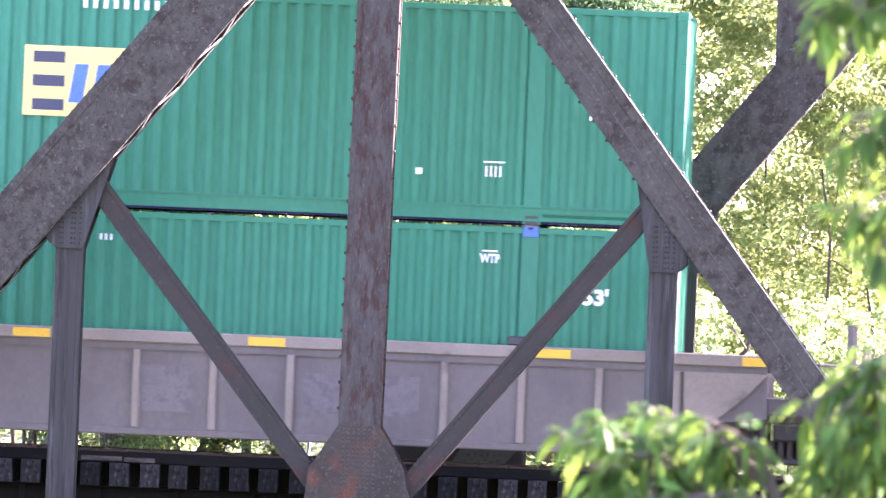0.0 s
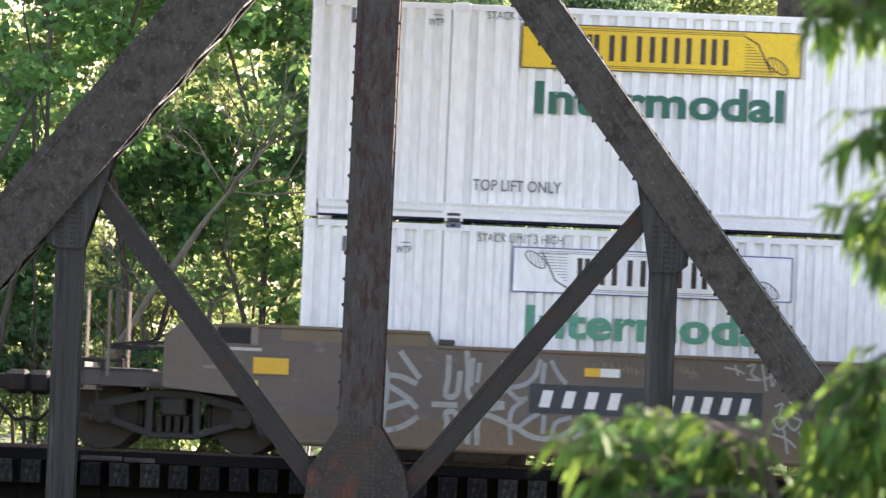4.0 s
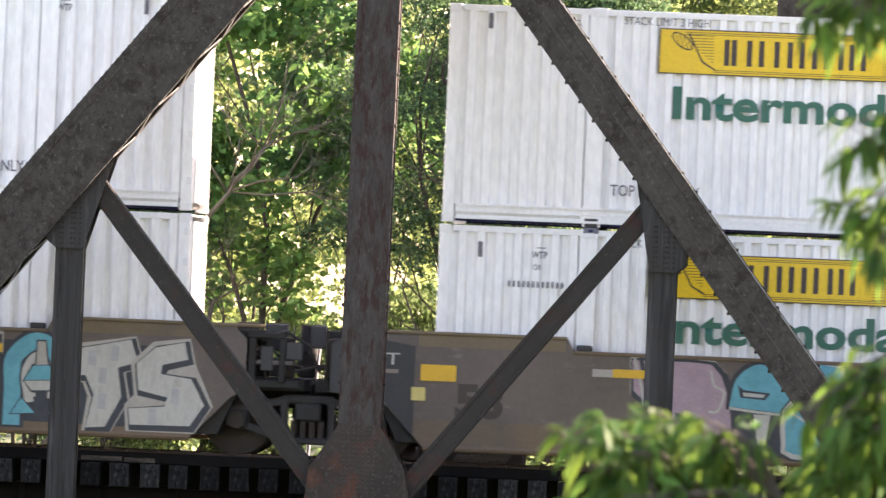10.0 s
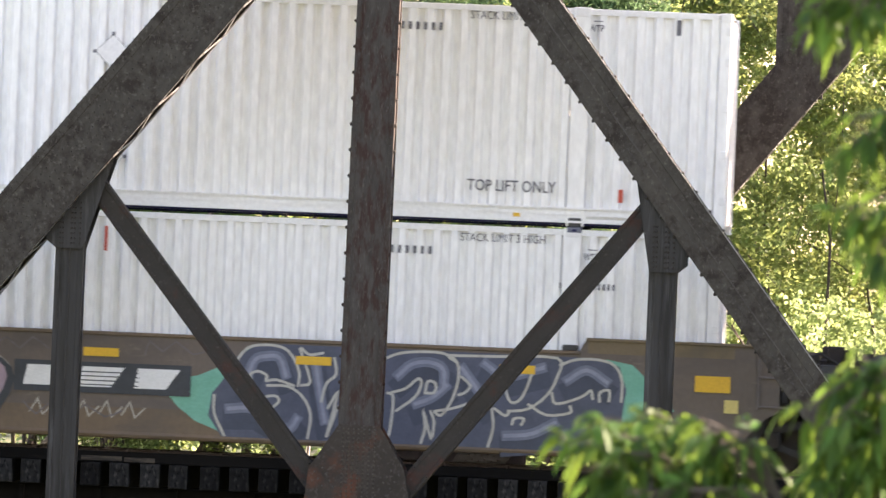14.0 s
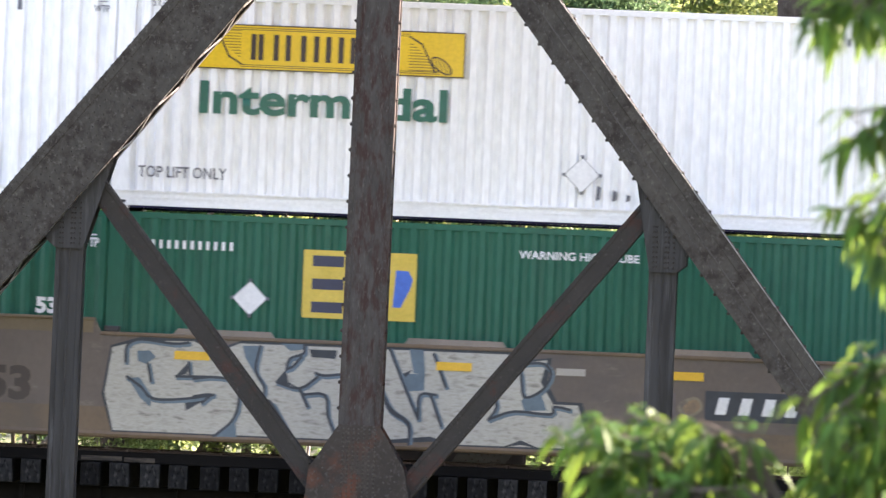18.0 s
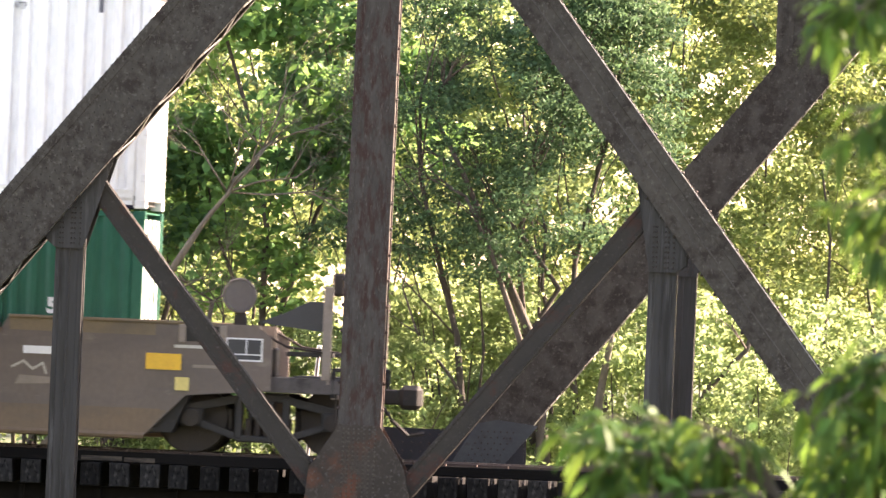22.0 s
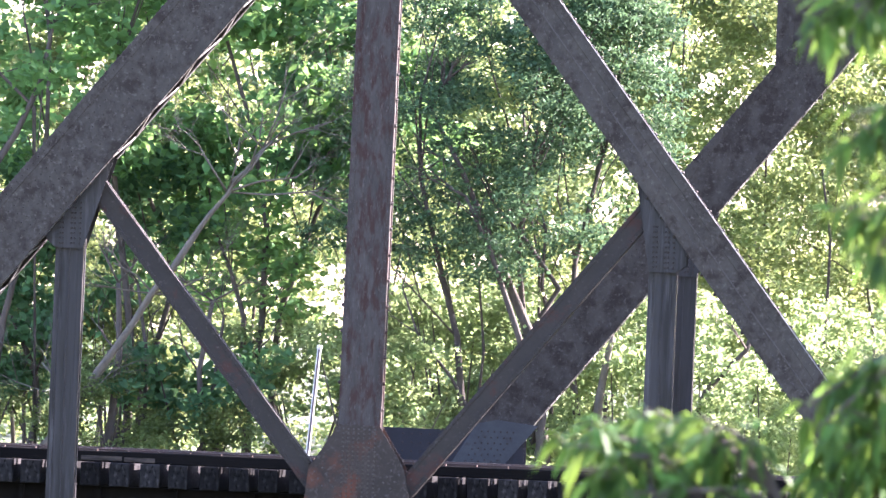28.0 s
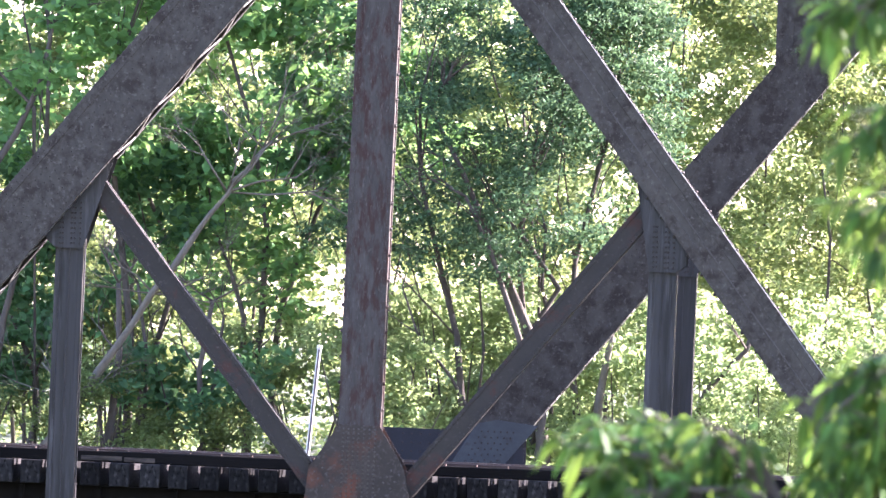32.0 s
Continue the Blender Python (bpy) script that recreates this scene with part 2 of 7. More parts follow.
TAG_NAVY = surface("slate_blue_spray_paint", (0.05, 0.062, 0.10), (0.085, 0.10, 0.15), scale=3.5, fine=30, rough=0.6, bump=0.0)
INK_FADED = surface("faded_mauve_patch_paint", (0.12, 0.10, 0.105), (0.19, 0.155, 0.16), patch=(0.10, 0.085, 0.085), scale=4, fine=30, rough=0.65, bump=0.0, patch_at=(0.48, 0.6), patch_scale=4)
TAG_SILVER = surface("dull_silver_spray_paint", (0.36, 0.34, 0.295), (0.55, 0.525, 0.47), patch=(0.22, 0.205, 0.175), scale=6, fine=24, rough=0.6, bump=0.0,
                     stretch=(0.7, 1, 2.0), patch_at=(0.52, 0.66), patch_scale=6, spec=0.3)
TAG_STEEL = surface("steel_blue_spray_paint", (0.085, 0.13, 0.165), (0.13, 0.185, 0.225), scale=4, fine=30, rough=0.6, bump=0.0)
TAG_MIST_PALE = surface("pale_blue_grey_spray", (0.24, 0.25, 0.26), (0.34, 0.355, 0.365), scale=4, fine=30, rough=0.6, bump=0.0)
TAG_CHALK = surface("chalky_grey_spray", (0.27, 0.27, 0.26), (0.40, 0.40, 0.385), patch=(0.19, 0.17, 0.15), scale=4, fine=30, rough=0.65, bump=0.0, patch_at=(0.52, 0.68), patch_scale=4)
TAG_FAINT = surface("faint_yellowish_script_paint", (0.20, 0.165, 0.115), (0.28, 0.23, 0.16), patch=(0.14, 0.11, 0.09), scale=5, fine=30, rough=0.65, bump=0.0, patch_at=(0.5, 0.62), patch_scale=6)
TAG_RUSTY = surface("pale_orange_spray_smudge", (0.26, 0.165, 0.095), (0.34, 0.22, 0.13), patch=(0.18, 0.125, 0.085), scale=6, fine=30, rough=0.65, bump=0.0, patch_at=(0.45, 0.6), patch_scale=7)
TAG_PALE = surface("beige_overspray", (0.36, 0.33, 0.29), (0.46, 0.42, 0.37), scale=4, fine=30, rough=0.6, bump=0.0)
TAG_SMUDGE = surface("grey_spray_smudge", (0.36, 0.35, 0.355), (0.43, 0.42, 0.42), scale=6, fine=30, rough=0.6, bump=0.0)
TAG_DEEP = surface("deep_slate_spray_paint", (0.030, 0.040, 0.068), (0.055, 0.068, 0.105), scale=3, fine=30, rough=0.6, bump=0.0)
TAG_MIST = surface("misty_blue_spray_paint", (0.11, 0.13, 0.19), (0.17, 0.19, 0.26), scale=4, fine=30, rough=0.6, bump=0.0)
TAG_PALE_BLUE = surface("pale_blue_spray_paint", (0.20, 0.22, 0.30), (0.28, 0.30, 0.38), scale=4, fine=30, rough=0.6, bump=0.0)
BARK = surface("grey_brown_bark", (0.055, 0.045, 0.035), (0.095, 0.078, 0.06), patch=(0.03, 0.025, 0.02), scale=6, fine=30, rough=0.9, bump=0.02,
               stretch=(1, 1, 0.3), patch_at=(0.55, 0.7), patch_scale=5)
BARK_PALE = surface("pale_dead_bark", (0.085, 0.075, 0.054), (0.155, 0.135, 0.098), patch=(0.04, 0.036, 0.028), scale=5, fine=30, rough=0.85, bump=0.01,
                    patch_at=(0.58, 0.7), patch_scale=5)
LEAF_BIG = leaf_material("broad_leaf", (0.020, 0.068, 0.029), (0.076, 0.185, 0.060), (0.38, 0.62, 0.18), 0.48)
LEAF_SMALL = leaf_material("small_leaf", (0.018, 0.045, 0.018), (0.066, 0.122, 0.040), (0.53, 0.60, 0.21), 0.51)
# pale tones and strong glow put sunlight into this leaf colour
LEAF_LIGHT = leaf_material("sun_toned_leaf", (0.030, 0.068, 0.026), (0.105, 0.175, 0.064), (0.57, 0.70, 0.31), 0.55)
LEAF_NEAR = leaf_material("near_leaflet", (0.006, 0.030, 0.007), (0.036, 0.092, 0.017), (0.36, 0.56, 0.10), 0.30)
# these two dark tones put the shade of unlit foliage into the colour
LEAF_FINE_SHADE = leaf_material("shade_toned_fine_leaf", (0.020, 0.054, 0.028), (0.072, 0.140, 0.066), (0.15, 0.25, 0.12), 0.36)
LEAF_SHADE = leaf_material("shade_toned_broad_leaf", (0.018, 0.062, 0.033), (0.060, 0.150, 0.066), (0.25, 0.47, 0.17), 0.44)
WHITE_POST = surface("white_marker_paint", (0.72, 0.71, 0.68), (0.80, 0.79, 0.76), scale=6, fine=40, rough=0.5, bump=0.0)
SOIL = surface("grassy_bank", (0.055, 0.075, 0.025), (0.10, 0.085, 0.05), patch=(0.05, 0.09, 0.022), scale=0.3, fine=6, rough=0.95, bump=0.03,
               patch_at=(0.45, 0.65), patch_scale=0.5)
CONCRETE = surface("stained_concrete", (0.26, 0.25, 0.23), (0.33, 0.31, 0.29), patch=(0.15, 0.14, 0.12), scale=0.7, fine=20, rough=0.9, bump=0.01)


# ---- mesh helpers ----
def box(bm, x0, x1, y0, y1, z0, z1, m=None, bevel=0.0):
    vs = [bm.verts.new((x, y, z)) for x in (x0, x1) for y in (y0, y1) for z in (z0, z1)]
    if m is not None:
        for v in vs:
            v.co = m @ v.co
    fs = [bm.faces.new([vs[i] for i in f]) for f in
          ((0, 1, 3, 2), (4, 6, 7, 5), (0, 4, 5, 1), (2, 3, 7, 6), (0, 2, 6, 4), (1, 5, 7, 3))]
    if bevel:
        es = {e for f in fs for e in f.edges}
        bmesh.ops.bevel(bm, geom=list(es), offset=bevel, segments=1, affect="EDGES")
    return bm


def boxed(x0, x1, y0, y1, z0, z1, m=None, bevel=0.0):
    return box(bmesh.new(), x0, x1, y0, y1, z0, z1, m, bevel)


def plate(bm, pts, y0, y1, m=None):
    """A plate with the outline pts in x and z, from y0 to y1."""
    front = [bm.verts.new((x, y0, z)) for x, z in pts]
    back = [bm.verts.new((x, y1, z)) for x, z in pts]
    if m is not None:
        for v in front + back:
            v.co = m @ v.co
    bm.faces.new(front)
    bm.faces.new(back[::-1])
    n = len(pts)
    for i in range(n):
        bm.faces.new((front[i], back[i], back[(i + 1) % n], front[(i + 1) % n]))
    return bm


def tube(bm, pts, radii, sides=8):
    """A tapered tube through pts."""
    rings = []
    pts = [Vector(p) for p in pts]
    for i, p in enumerate(pts):
        d = (pts[min(i + 1, len(pts) - 1)] - pts[max(i - 1, 0)]).normalized()
        a = d.orthogonal().normalized()
        b = d.cross(a)
        rings.append([bm.verts.new(p + (a * math.cos(2 * math.pi * k / sides) + b * math.sin(2 * math.pi * k / sides)) * radii[i])
                      for k in range(sides)])
    for i in range(1, len(rings)):
        # rings may start at different angles: join each vertex to the nearest one
        off = min(range(sides), key=lambda o: sum((rings[i][(k + o) % sides].co - rings[i - 1][k].co).length for k in range(0, sides, 2)))
        rings[i] = rings[i][off:] + rings[i][:off]
        for k in range(sides):
            bm.faces.new((rings[i - 1][k], rings[i - 1][(k + 1) % sides], rings[i][(k + 1) % sides], rings[i][k]))
    bm.faces.new(rings[0][::-1])
    bm.faces.new(rings[-1])
    return bm


def disc(bm, x, y0, y1, z, r, sides=24, hole=0.0):
    """A round plate that faces along y."""
    a = [bm.verts.new((x + r * math.cos(2 * math.pi * k / sides), y0, z + r * math.sin(2 * math.pi * k / sides))) for k in range(sides)]
    b = [bm.verts.new((v.co.x, y1, v.co.z)) for v in a]
    bm.faces.new(a)
    bm.faces.new(b[::-1])
    for k in range(sides):
        bm.faces.new((a[k], b[k], b[(k + 1) % sides], a[(k + 1) % sides]))
    return bm


def link(name, bm, material, smooth=False):
    bmesh.ops.recalc_face_normals(bm, faces=bm.faces)
    me = bpy.data.meshes.new(name)
    bm.to_mesh(me)
    bm.free()
    if smooth:
        for p in me.polygons:
            p.use_smooth = True
    if material:
        me.materials.append(material)
    return me


def part(name, bm, material, parent, label="", smooth=False, kind=""):
    """One mesh object, a part of its parent."""
    ob = new(name, link(name, bm, material, smooth))
    ob.parent = parent
    return tagged(ob, label=label, kind=kind)


def thing(name, label, category, group="", kind="", at=None):
    ob = new(name)
    ob.empty_display_size = 0.2
    if at is not None:
        ob.matrix_basis = at
    return tagged(ob, label, category, group, kind)


def raw_mesh(name, verts, faces, material):
    me = bpy.data.meshes.new(name)
    me.from_pydata(verts.tolist() if hasattr(verts, "tolist") else verts, [], faces)
    me.materials.append(material)
    return me


# ---- ground ----
def ground_height(x, y):
    """Camera side level, a cutting under the bridge, a wooded bank behind."""
    def step(a, b, v):
        k = min(max((v - a) / (b - a), 0), 1)
        return k * k * (3 - 2 * k)
    h = -5.6 * step(-96, -70, y) + 4.4 * step(2, 16, y) + 1.5 * step(16, 70, y)
    left = step(-6, -16, x - 1.2 * y)
    h = h * (1 - left * step(-14, -3, y)) - 0.75 * left * step(-14, -3, y)
    return h + 0.12 * math.sin(x * 0.31 + y * 0.17) * min(1, abs(y + 136) / 20)


def build_ground():
    xs = sorted({*(-3000, -1200, -500, -250, -140), *range(-100, 101, 4), 140, 250, 500, 1200, 3000})
    ys = sorted({*(-3000, -1200, -500, -250), *range(-160, 101, 4), 140, 250, 500, 1200, 3000})
    verts = [(x, y, ground_height(x, y)) for y in ys for x in xs]
    n = len(xs)
    faces = [(j * n + i, j * n + i + 1, (j + 1) * n + i + 1, (j + 1) * n + i) for j in range(len(ys) - 1) for i in range(n - 1)]
    ob = new("ground", raw_mesh("ground", verts, faces, SOIL))
    for p in ob.data.polygons:
        p.use_smooth = True
    tagged(ob, "grassy bank and cutting below the bridge", "ground", kind="structure")


build_ground()


# ---- bridge ----
HALF = 3.80           # half a main panel
Z_BOTTOM, Z_TOP = -1.05, 8.45
X_NEAR = -8.41        # end node of the near truss
Y_TRUSS = 3.0


def rivet_mesh(spots, r=0.017, h=0.012):
    """Domed rivet heads: each spot is a place and the way that it faces."""
    verts, faces = [], []
    for p, d in spots:
        p, d = Vector(p), Vector(d)
        a = d.orthogonal().normalized()
        b = d.cross(a)
        base = len(verts)
        for rr, hh in ((r, 0.0), (r * 0.72, h * 0.7)):
            for k in range(6):
                t = math.pi * k / 3
                verts.append(p + a * rr * math.cos(t) + b * rr * math.sin(t) + d * hh)
        verts.append(p + d * h)
        for k in range(6):
            k2 = (k + 1) % 6
            faces.append((base + k, base + k2, base + 6 + k2, base + 6 + k))
            faces.append((base + 6 + k, base + 6 + k2, base + 12))
    return [tuple(v) for v in verts], faces


def rivets(name, spots, material, parent, r=0.017, h=0.012):
    ob = new(name, raw_mesh(name, *rivet_mesh(spots, r, h), material))
    ob.parent = parent
    tagged(ob, kind="stuff")
    return ob


def member(name, p0, p1, width, face, depth, parent, material, rows=2, strip=0.10, side_rivets=0.0, label="", ridge=False, lacing=False, pitch=0.16, heads=None, seam=False):
    """A built-up steel member in the truss's plane, from p0 to p1 (x, z): webs, cover plates, edge angles and rivets.
    face: how far its outer face lies from the truss's middle plane."""
    a, b = Vector((p0[0], 0, p0[1])), Vector((p1[0], 0, p1[1]))
    along = (b - a).normalized()
    length = (b - a).length
    across = Vector((-along.z, 0, along.x))
    m = Matrix((( along.x, 0, across.x, a.x), (0, 1, 0, 0), (along.z, 0, across.z, a.z), (0, 0, 0, 1)))
    w = width / 2
    body = part(name, boxed(0, length, -face, -face + 0.016, -w + 0.012, w - 0.012, m), material, parent, label)
    part("web_plate", boxed(0, length, face - 0.016, face, -w + 0.012, w - 0.012, m), material, body)
    part("cover_plate", boxed(0, length, -face + 0.016, face - 0.016, w - 0.014, w, m), material, body)
    if not lacing:
        part("cover_plate", boxed(0, length, -face + 0.016, face - 0.016, -w, -w + 0.014, m), material, body)
    spots, bumps = [], []
    for side in (-1, 1):
        for edge in (-1, 1):
            v0, v1 = sorted((edge * (w + 0.012), edge * (w - strip)))
            s0, s1 = sorted((side * face, side * (face + 0.013)))
            part("edge_angle", boxed(0, length, s0, s1, v0, v1, m, 0.003), material, body)
            c0, c1 = sorted((edge * w, edge * (w + 0.012)))
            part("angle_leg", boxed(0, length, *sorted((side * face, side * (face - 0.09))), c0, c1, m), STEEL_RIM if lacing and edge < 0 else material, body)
            if side < 0 and not ridge:
                n = int(length / 0.105)
                for i in range(n):
                    spots.append((m @ Vector((0.05 + i * 0.105, -face - 0.013, edge * (w - strip * 0.45))), (0, -1, 0)))
                if side_rivets:
                    for i in range(int(length / side_rivets)):
                        bumps.append((m @ Vector((0.07 + i * side_rivets, -face + 0.045, edge * (w + 0.012))), tuple(across * edge)))
    for k in range(rows):
        v = (k + 1) / (rows + 1) * (2 * w - 2 * strip) - w + strip
        for i in range(int(length / pitch)):
            spots.append((m @ Vector((0.06 + (i + 0.5 * (k % 2)) * pitch, -face, v)), (0, -1, 0)))
    if ridge:
        part("web_ridge", boxed(0, length, -face - 0.02, -face, -0.012, 0.012, m, 0.004), material, body)
    if seam:
        # the angle along the lower edge and a worn centre seam
        part("web_seam", boxed(0, length, -face - 0.008, -face, -0.03, -0.014, m, 0.003), SEAM, body)
        # cover edge in the pale steel with the sun's rim painted in
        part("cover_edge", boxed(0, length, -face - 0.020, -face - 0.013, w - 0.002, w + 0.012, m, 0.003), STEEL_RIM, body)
    if lacing:
        n = int(length / (width * 0.55))
        for i in range(n):
            u0, u1 = length * i / n, length * (i + 1) / n
            lo, hi = (-face + 0.02, face - 0.02) if i % 2 else (face - 0.02, -face + 0.02)
            lb = bmesh.new()
            d = Vector((u1 - u0, hi - lo, 0)).normalized()
            sdir = Vector((-d.y, d.x, 0)) * 0.03
            quad = [Vector((u0, lo, 0)) + sdir, Vector((u1, hi, 0)) + sdir, Vector((u1, hi, 0)) - sdir, Vector((u0, lo, 0)) - sdir]
            vs = [lb.verts.new(m @ Vector((q.x, q.y, z))) for z in (-w - 0.012, -w - 0.002) for q in quad]
            for f in ((0, 1, 2, 3), (7, 6, 5, 4), (0, 4, 5, 1), (1, 5, 6, 2), (2, 6, 7, 3), (3, 7, 4, 0)):
                lb.faces.new([vs[i2] for i2 in f])
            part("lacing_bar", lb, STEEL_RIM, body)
    rivets("riveting", spots, heads or material, body, 0.0125, 0.009)
    if bumps:
        rivets("riveting", bumps, material, body, *((0.028, 0.034) if side_rivets > 0.2 else (0.018, 0.016)))
    return body


def gusset(pts, face, parent, material, columns, label="", both=True, heads=None):
    """A riveted plate with the outline pts, over the member ends."""
    body = part("gusset_plate", plate(bmesh.new(), pts, -face - 0.014, -face), material, parent, label)
    if both:
        part("inner_plate", plate(bmesh.new(), pts, face, face + 0.014), material, body)
    spots = []
    for x0, z0, x1, z1, n in columns:
        for i in range(n):
            k = i / max(n - 1, 1)
            spots.append(((x0 + (x1 - x0) * k, -face - 0.014, z0 + (z1 - z0) * k), (0, -1, 0)))
    rivets("riveting", spots, heads or material, body, 0.014, 0.012)
    return body


def build_truss(end_width, end_rise, end_face, sub_shift, heads):
    """One truss of the skewed bridge; x runs from its end node."""
    t = thing("bridge_truss", "dark weathered riveted steel truss with rust patches", "bridge truss", "trusses of the bridge")
    panels = 4
    top = lambda i: (i * 2 * HALF, Z_TOP)
    low = lambda i: (i * 2 * HALF, Z_BOTTOM)
    total = panels * 2 * HALF
    # chords
    member("bottom_chord", (0, Z_BOTTOM), (total, Z_BOTTOM), 0.50, 0.20, 0.4, t, STEEL, 1)
    member("top_chord", (2 * HALF, Z_TOP), (total - 2 * HALF, Z_TOP), 0.60, 0.24, 0.5, t, STEEL, 1)
    # end posts
    for a, b in ((low(0), top(1)), (low(panels), top(panels - 1))):
        a, b = (a[0], a[1] + end_rise), (b[0], b[1] + end_rise)
        member("end_post", a, b, end_width, end_face, 0.5, t, STEEL, 4, 0.11, side_rivets=0.11, lacing=True, pitch=0.105, heads=heads, label="wide riveted end post with rust-brown patches")
    # hip and middle verticals
    for i in range(1, panels):
        member("vertical_post", (i * 2 * HALF - 0.050, Z_BOTTOM), (i * 2 * HALF - 0.015, Z_TOP), 0.52, 0.24, 0.45, t, STEEL_POST, 0, 0.06, side_rivets=0.33,
               label="riveted vertical post with flaking grey paint")
    # long diagonals, falling towards the middle
    mid = panels // 2
    for i in range(1, panels):
        for step_ in (1, -1):
            j = i + step_
            if not 1 <= j < panels:
                continue
            if abs(j - mid) < abs(i - mid):
                member("main_diagonal", (top(i)[0] + 0.036 * step_, Z_TOP + 0.045), (low(j)[0] - 0.28 * step_, Z_BOTTOM + 0.045), 0.51, 0.30, 0.4, t, STEEL, 0, 0.13, side_rivets=0.3, seam=True)
    # half-panel posts, short diagonals and plates
    for i in range(panels):
        x = (2 * i + 1) * HALF
        rising = i < mid
        zc = (Z_BOTTOM + Z_TOP) / 2
        xs = x - 0.055
        member("sub_post", (xs, Z_BOTTOM), (xs, zc - 0.2), 0.335, 0.165, 0.3, t, STEEL_GREY, 0, 0.05, ridge=True, label="slim grey riveted half-panel post")
        if i == 0:
            foot = 1
        elif i == panels - 1:
            foot = panels - 1
        else:
            foot = i if rising else i + 1
        fx = foot * 2 * HALF
        sgn = 1 if fx > x else -1
        member("sub_diagonal", (x + sub_shift, zc), (fx + sub_shift, Z_BOTTOM), 0.235, 0.15, 0.3, t, STEEL_BROWN, 0, 0.04, label="narrow riveted short diagonal")
        outline = [(xs + sgn * u, z) for u, z in ((-0.175, 2.57), (0.175, 2.57), (0.53 if i in (0, panels - 1) else 0.38, 3.74), (0.12, 3.70), (-0.30, 3.25), (-0.30, 2.67))]
        cols = [(xs + dx, 2.63, xs + dx, 3.15, 9) for dx in (-0.13, -0.09, 0.02, 0.06, 0.13)]
        gusset(outline, 0.235, t, STEEL_GREY, cols, "riveted grey gusset plate", heads=RIVET_DARK)
    # plates at the feet of the posts
    for i in range(panels + 1):
        x = i * 2 * HALF
        if 0 < i < panels:
            pts = [(x - 0.30, 0.47), (x + 0.22, 0.46), (x + 0.55, -0.07), (x + 0.66, -0.62), (x + 0.70, -1.35), (x - 0.70, -1.35), (x - 0.72, -0.62), (x - 0.67, -0.11)]
            cols = [(x + dx, 0.41, x + dx, -0.62, 19) for dx in (-0.24, -0.175, -0.11, -0.045, 0.025, 0.095, 0.165)]
            cols += [(x + s * 0.54 - 0.05, -0.15, x + s * 0.28 - 0.05, -0.6, 6) for s in (-1, 1)] + [(x + s * 0.44 - 0.05, -0.10, x + s * 0.20 - 0.05, -0.5, 6) for s in (-1, 1)]
            gusset(pts, 0.276, t, STEEL_RUST, cols, "riveted gusset plate with orange rust", heads=RIVET_PALE)
            pts2 = [(x - 0.9, 8.8), (x + 0.9, 8.8), (x + 0.9, 8.0), (x + 0.35, 7.3), (x - 0.35, 7.3), (x - 0.9, 8.0)]
            gusset(pts2, 0.29, t, STEEL, [(x + dx, 7.4, x + dx, 8.7, 12) for dx in (-0.2, 0, 0.2)])
        else:
            s = 1 if i == 0 else -1
            pts = sorted([(x - s * 0.25, 0.40), (x + s * 1.72, 0.40), (x + s * 1.74, -1.35), (x - s * 0.25, -1.35)], key=lambda p: 0)
            gusset(pts, 0.276, t, PLATE_DARK, [(x + s * (0.1 + 0.12 * k), 0.33, x + s * (0.1 + 0.12 * k), -0.6, 9) for k in range(13)], "riveted end plate", heads=RIVET_DARK)
            foot = [(x + s * u, z) for u, z in ((0.75, -0.05), (1.08, 0.50), (1.35, 0.56), (1.90, 0.50), (1.45, -0.05))]
            gusset(foot, 0.292, t, PLATE_BLUE, [(x + s * (0.95 + 0.085 * k), 0.0 + 0.02 * (k % 2), x + s * (1.15 + 0.085 * k), 0.40, 6) for k in range(6)], "blue-grey riveted foot plate", both=False, heads=RIVET_DARK)
            part("bearing", boxed(x - 0.4, x + 0.4, -0.35, 0.35, -1.62, -1.35, None, 0.03), STEEL, t, "cast bridge bearing")
    return t


near_truss = build_truss(0.756, 0.09, 0.42, 0.0, RIVET_MID)
near_truss.matrix_basis = pose(X_NEAR, -Y_TRUSS, 0)
far_truss = build_truss(0.69, -0.16, 0.255, -0.22, STEEL)
far_truss.matrix_basis = pose(X_NEAR + 2 * HALF + 0.03, Y_TRUSS, 0)
# portal strut that rises from the far end post
brace = part("portal_brace", boxed(4.85, 5.50, -0.22, -0.15, 5.0, 8.4, None, 0.01), STEEL, far_truss, "upright portal brace")
for dx in (4.90, 5.05, 5.45):
    part("edge_angle", boxed(dx - 0.035, dx + 0.035, -0.235, -0.22, 5.1, 8.4, None, 0.003), STEEL, brace)


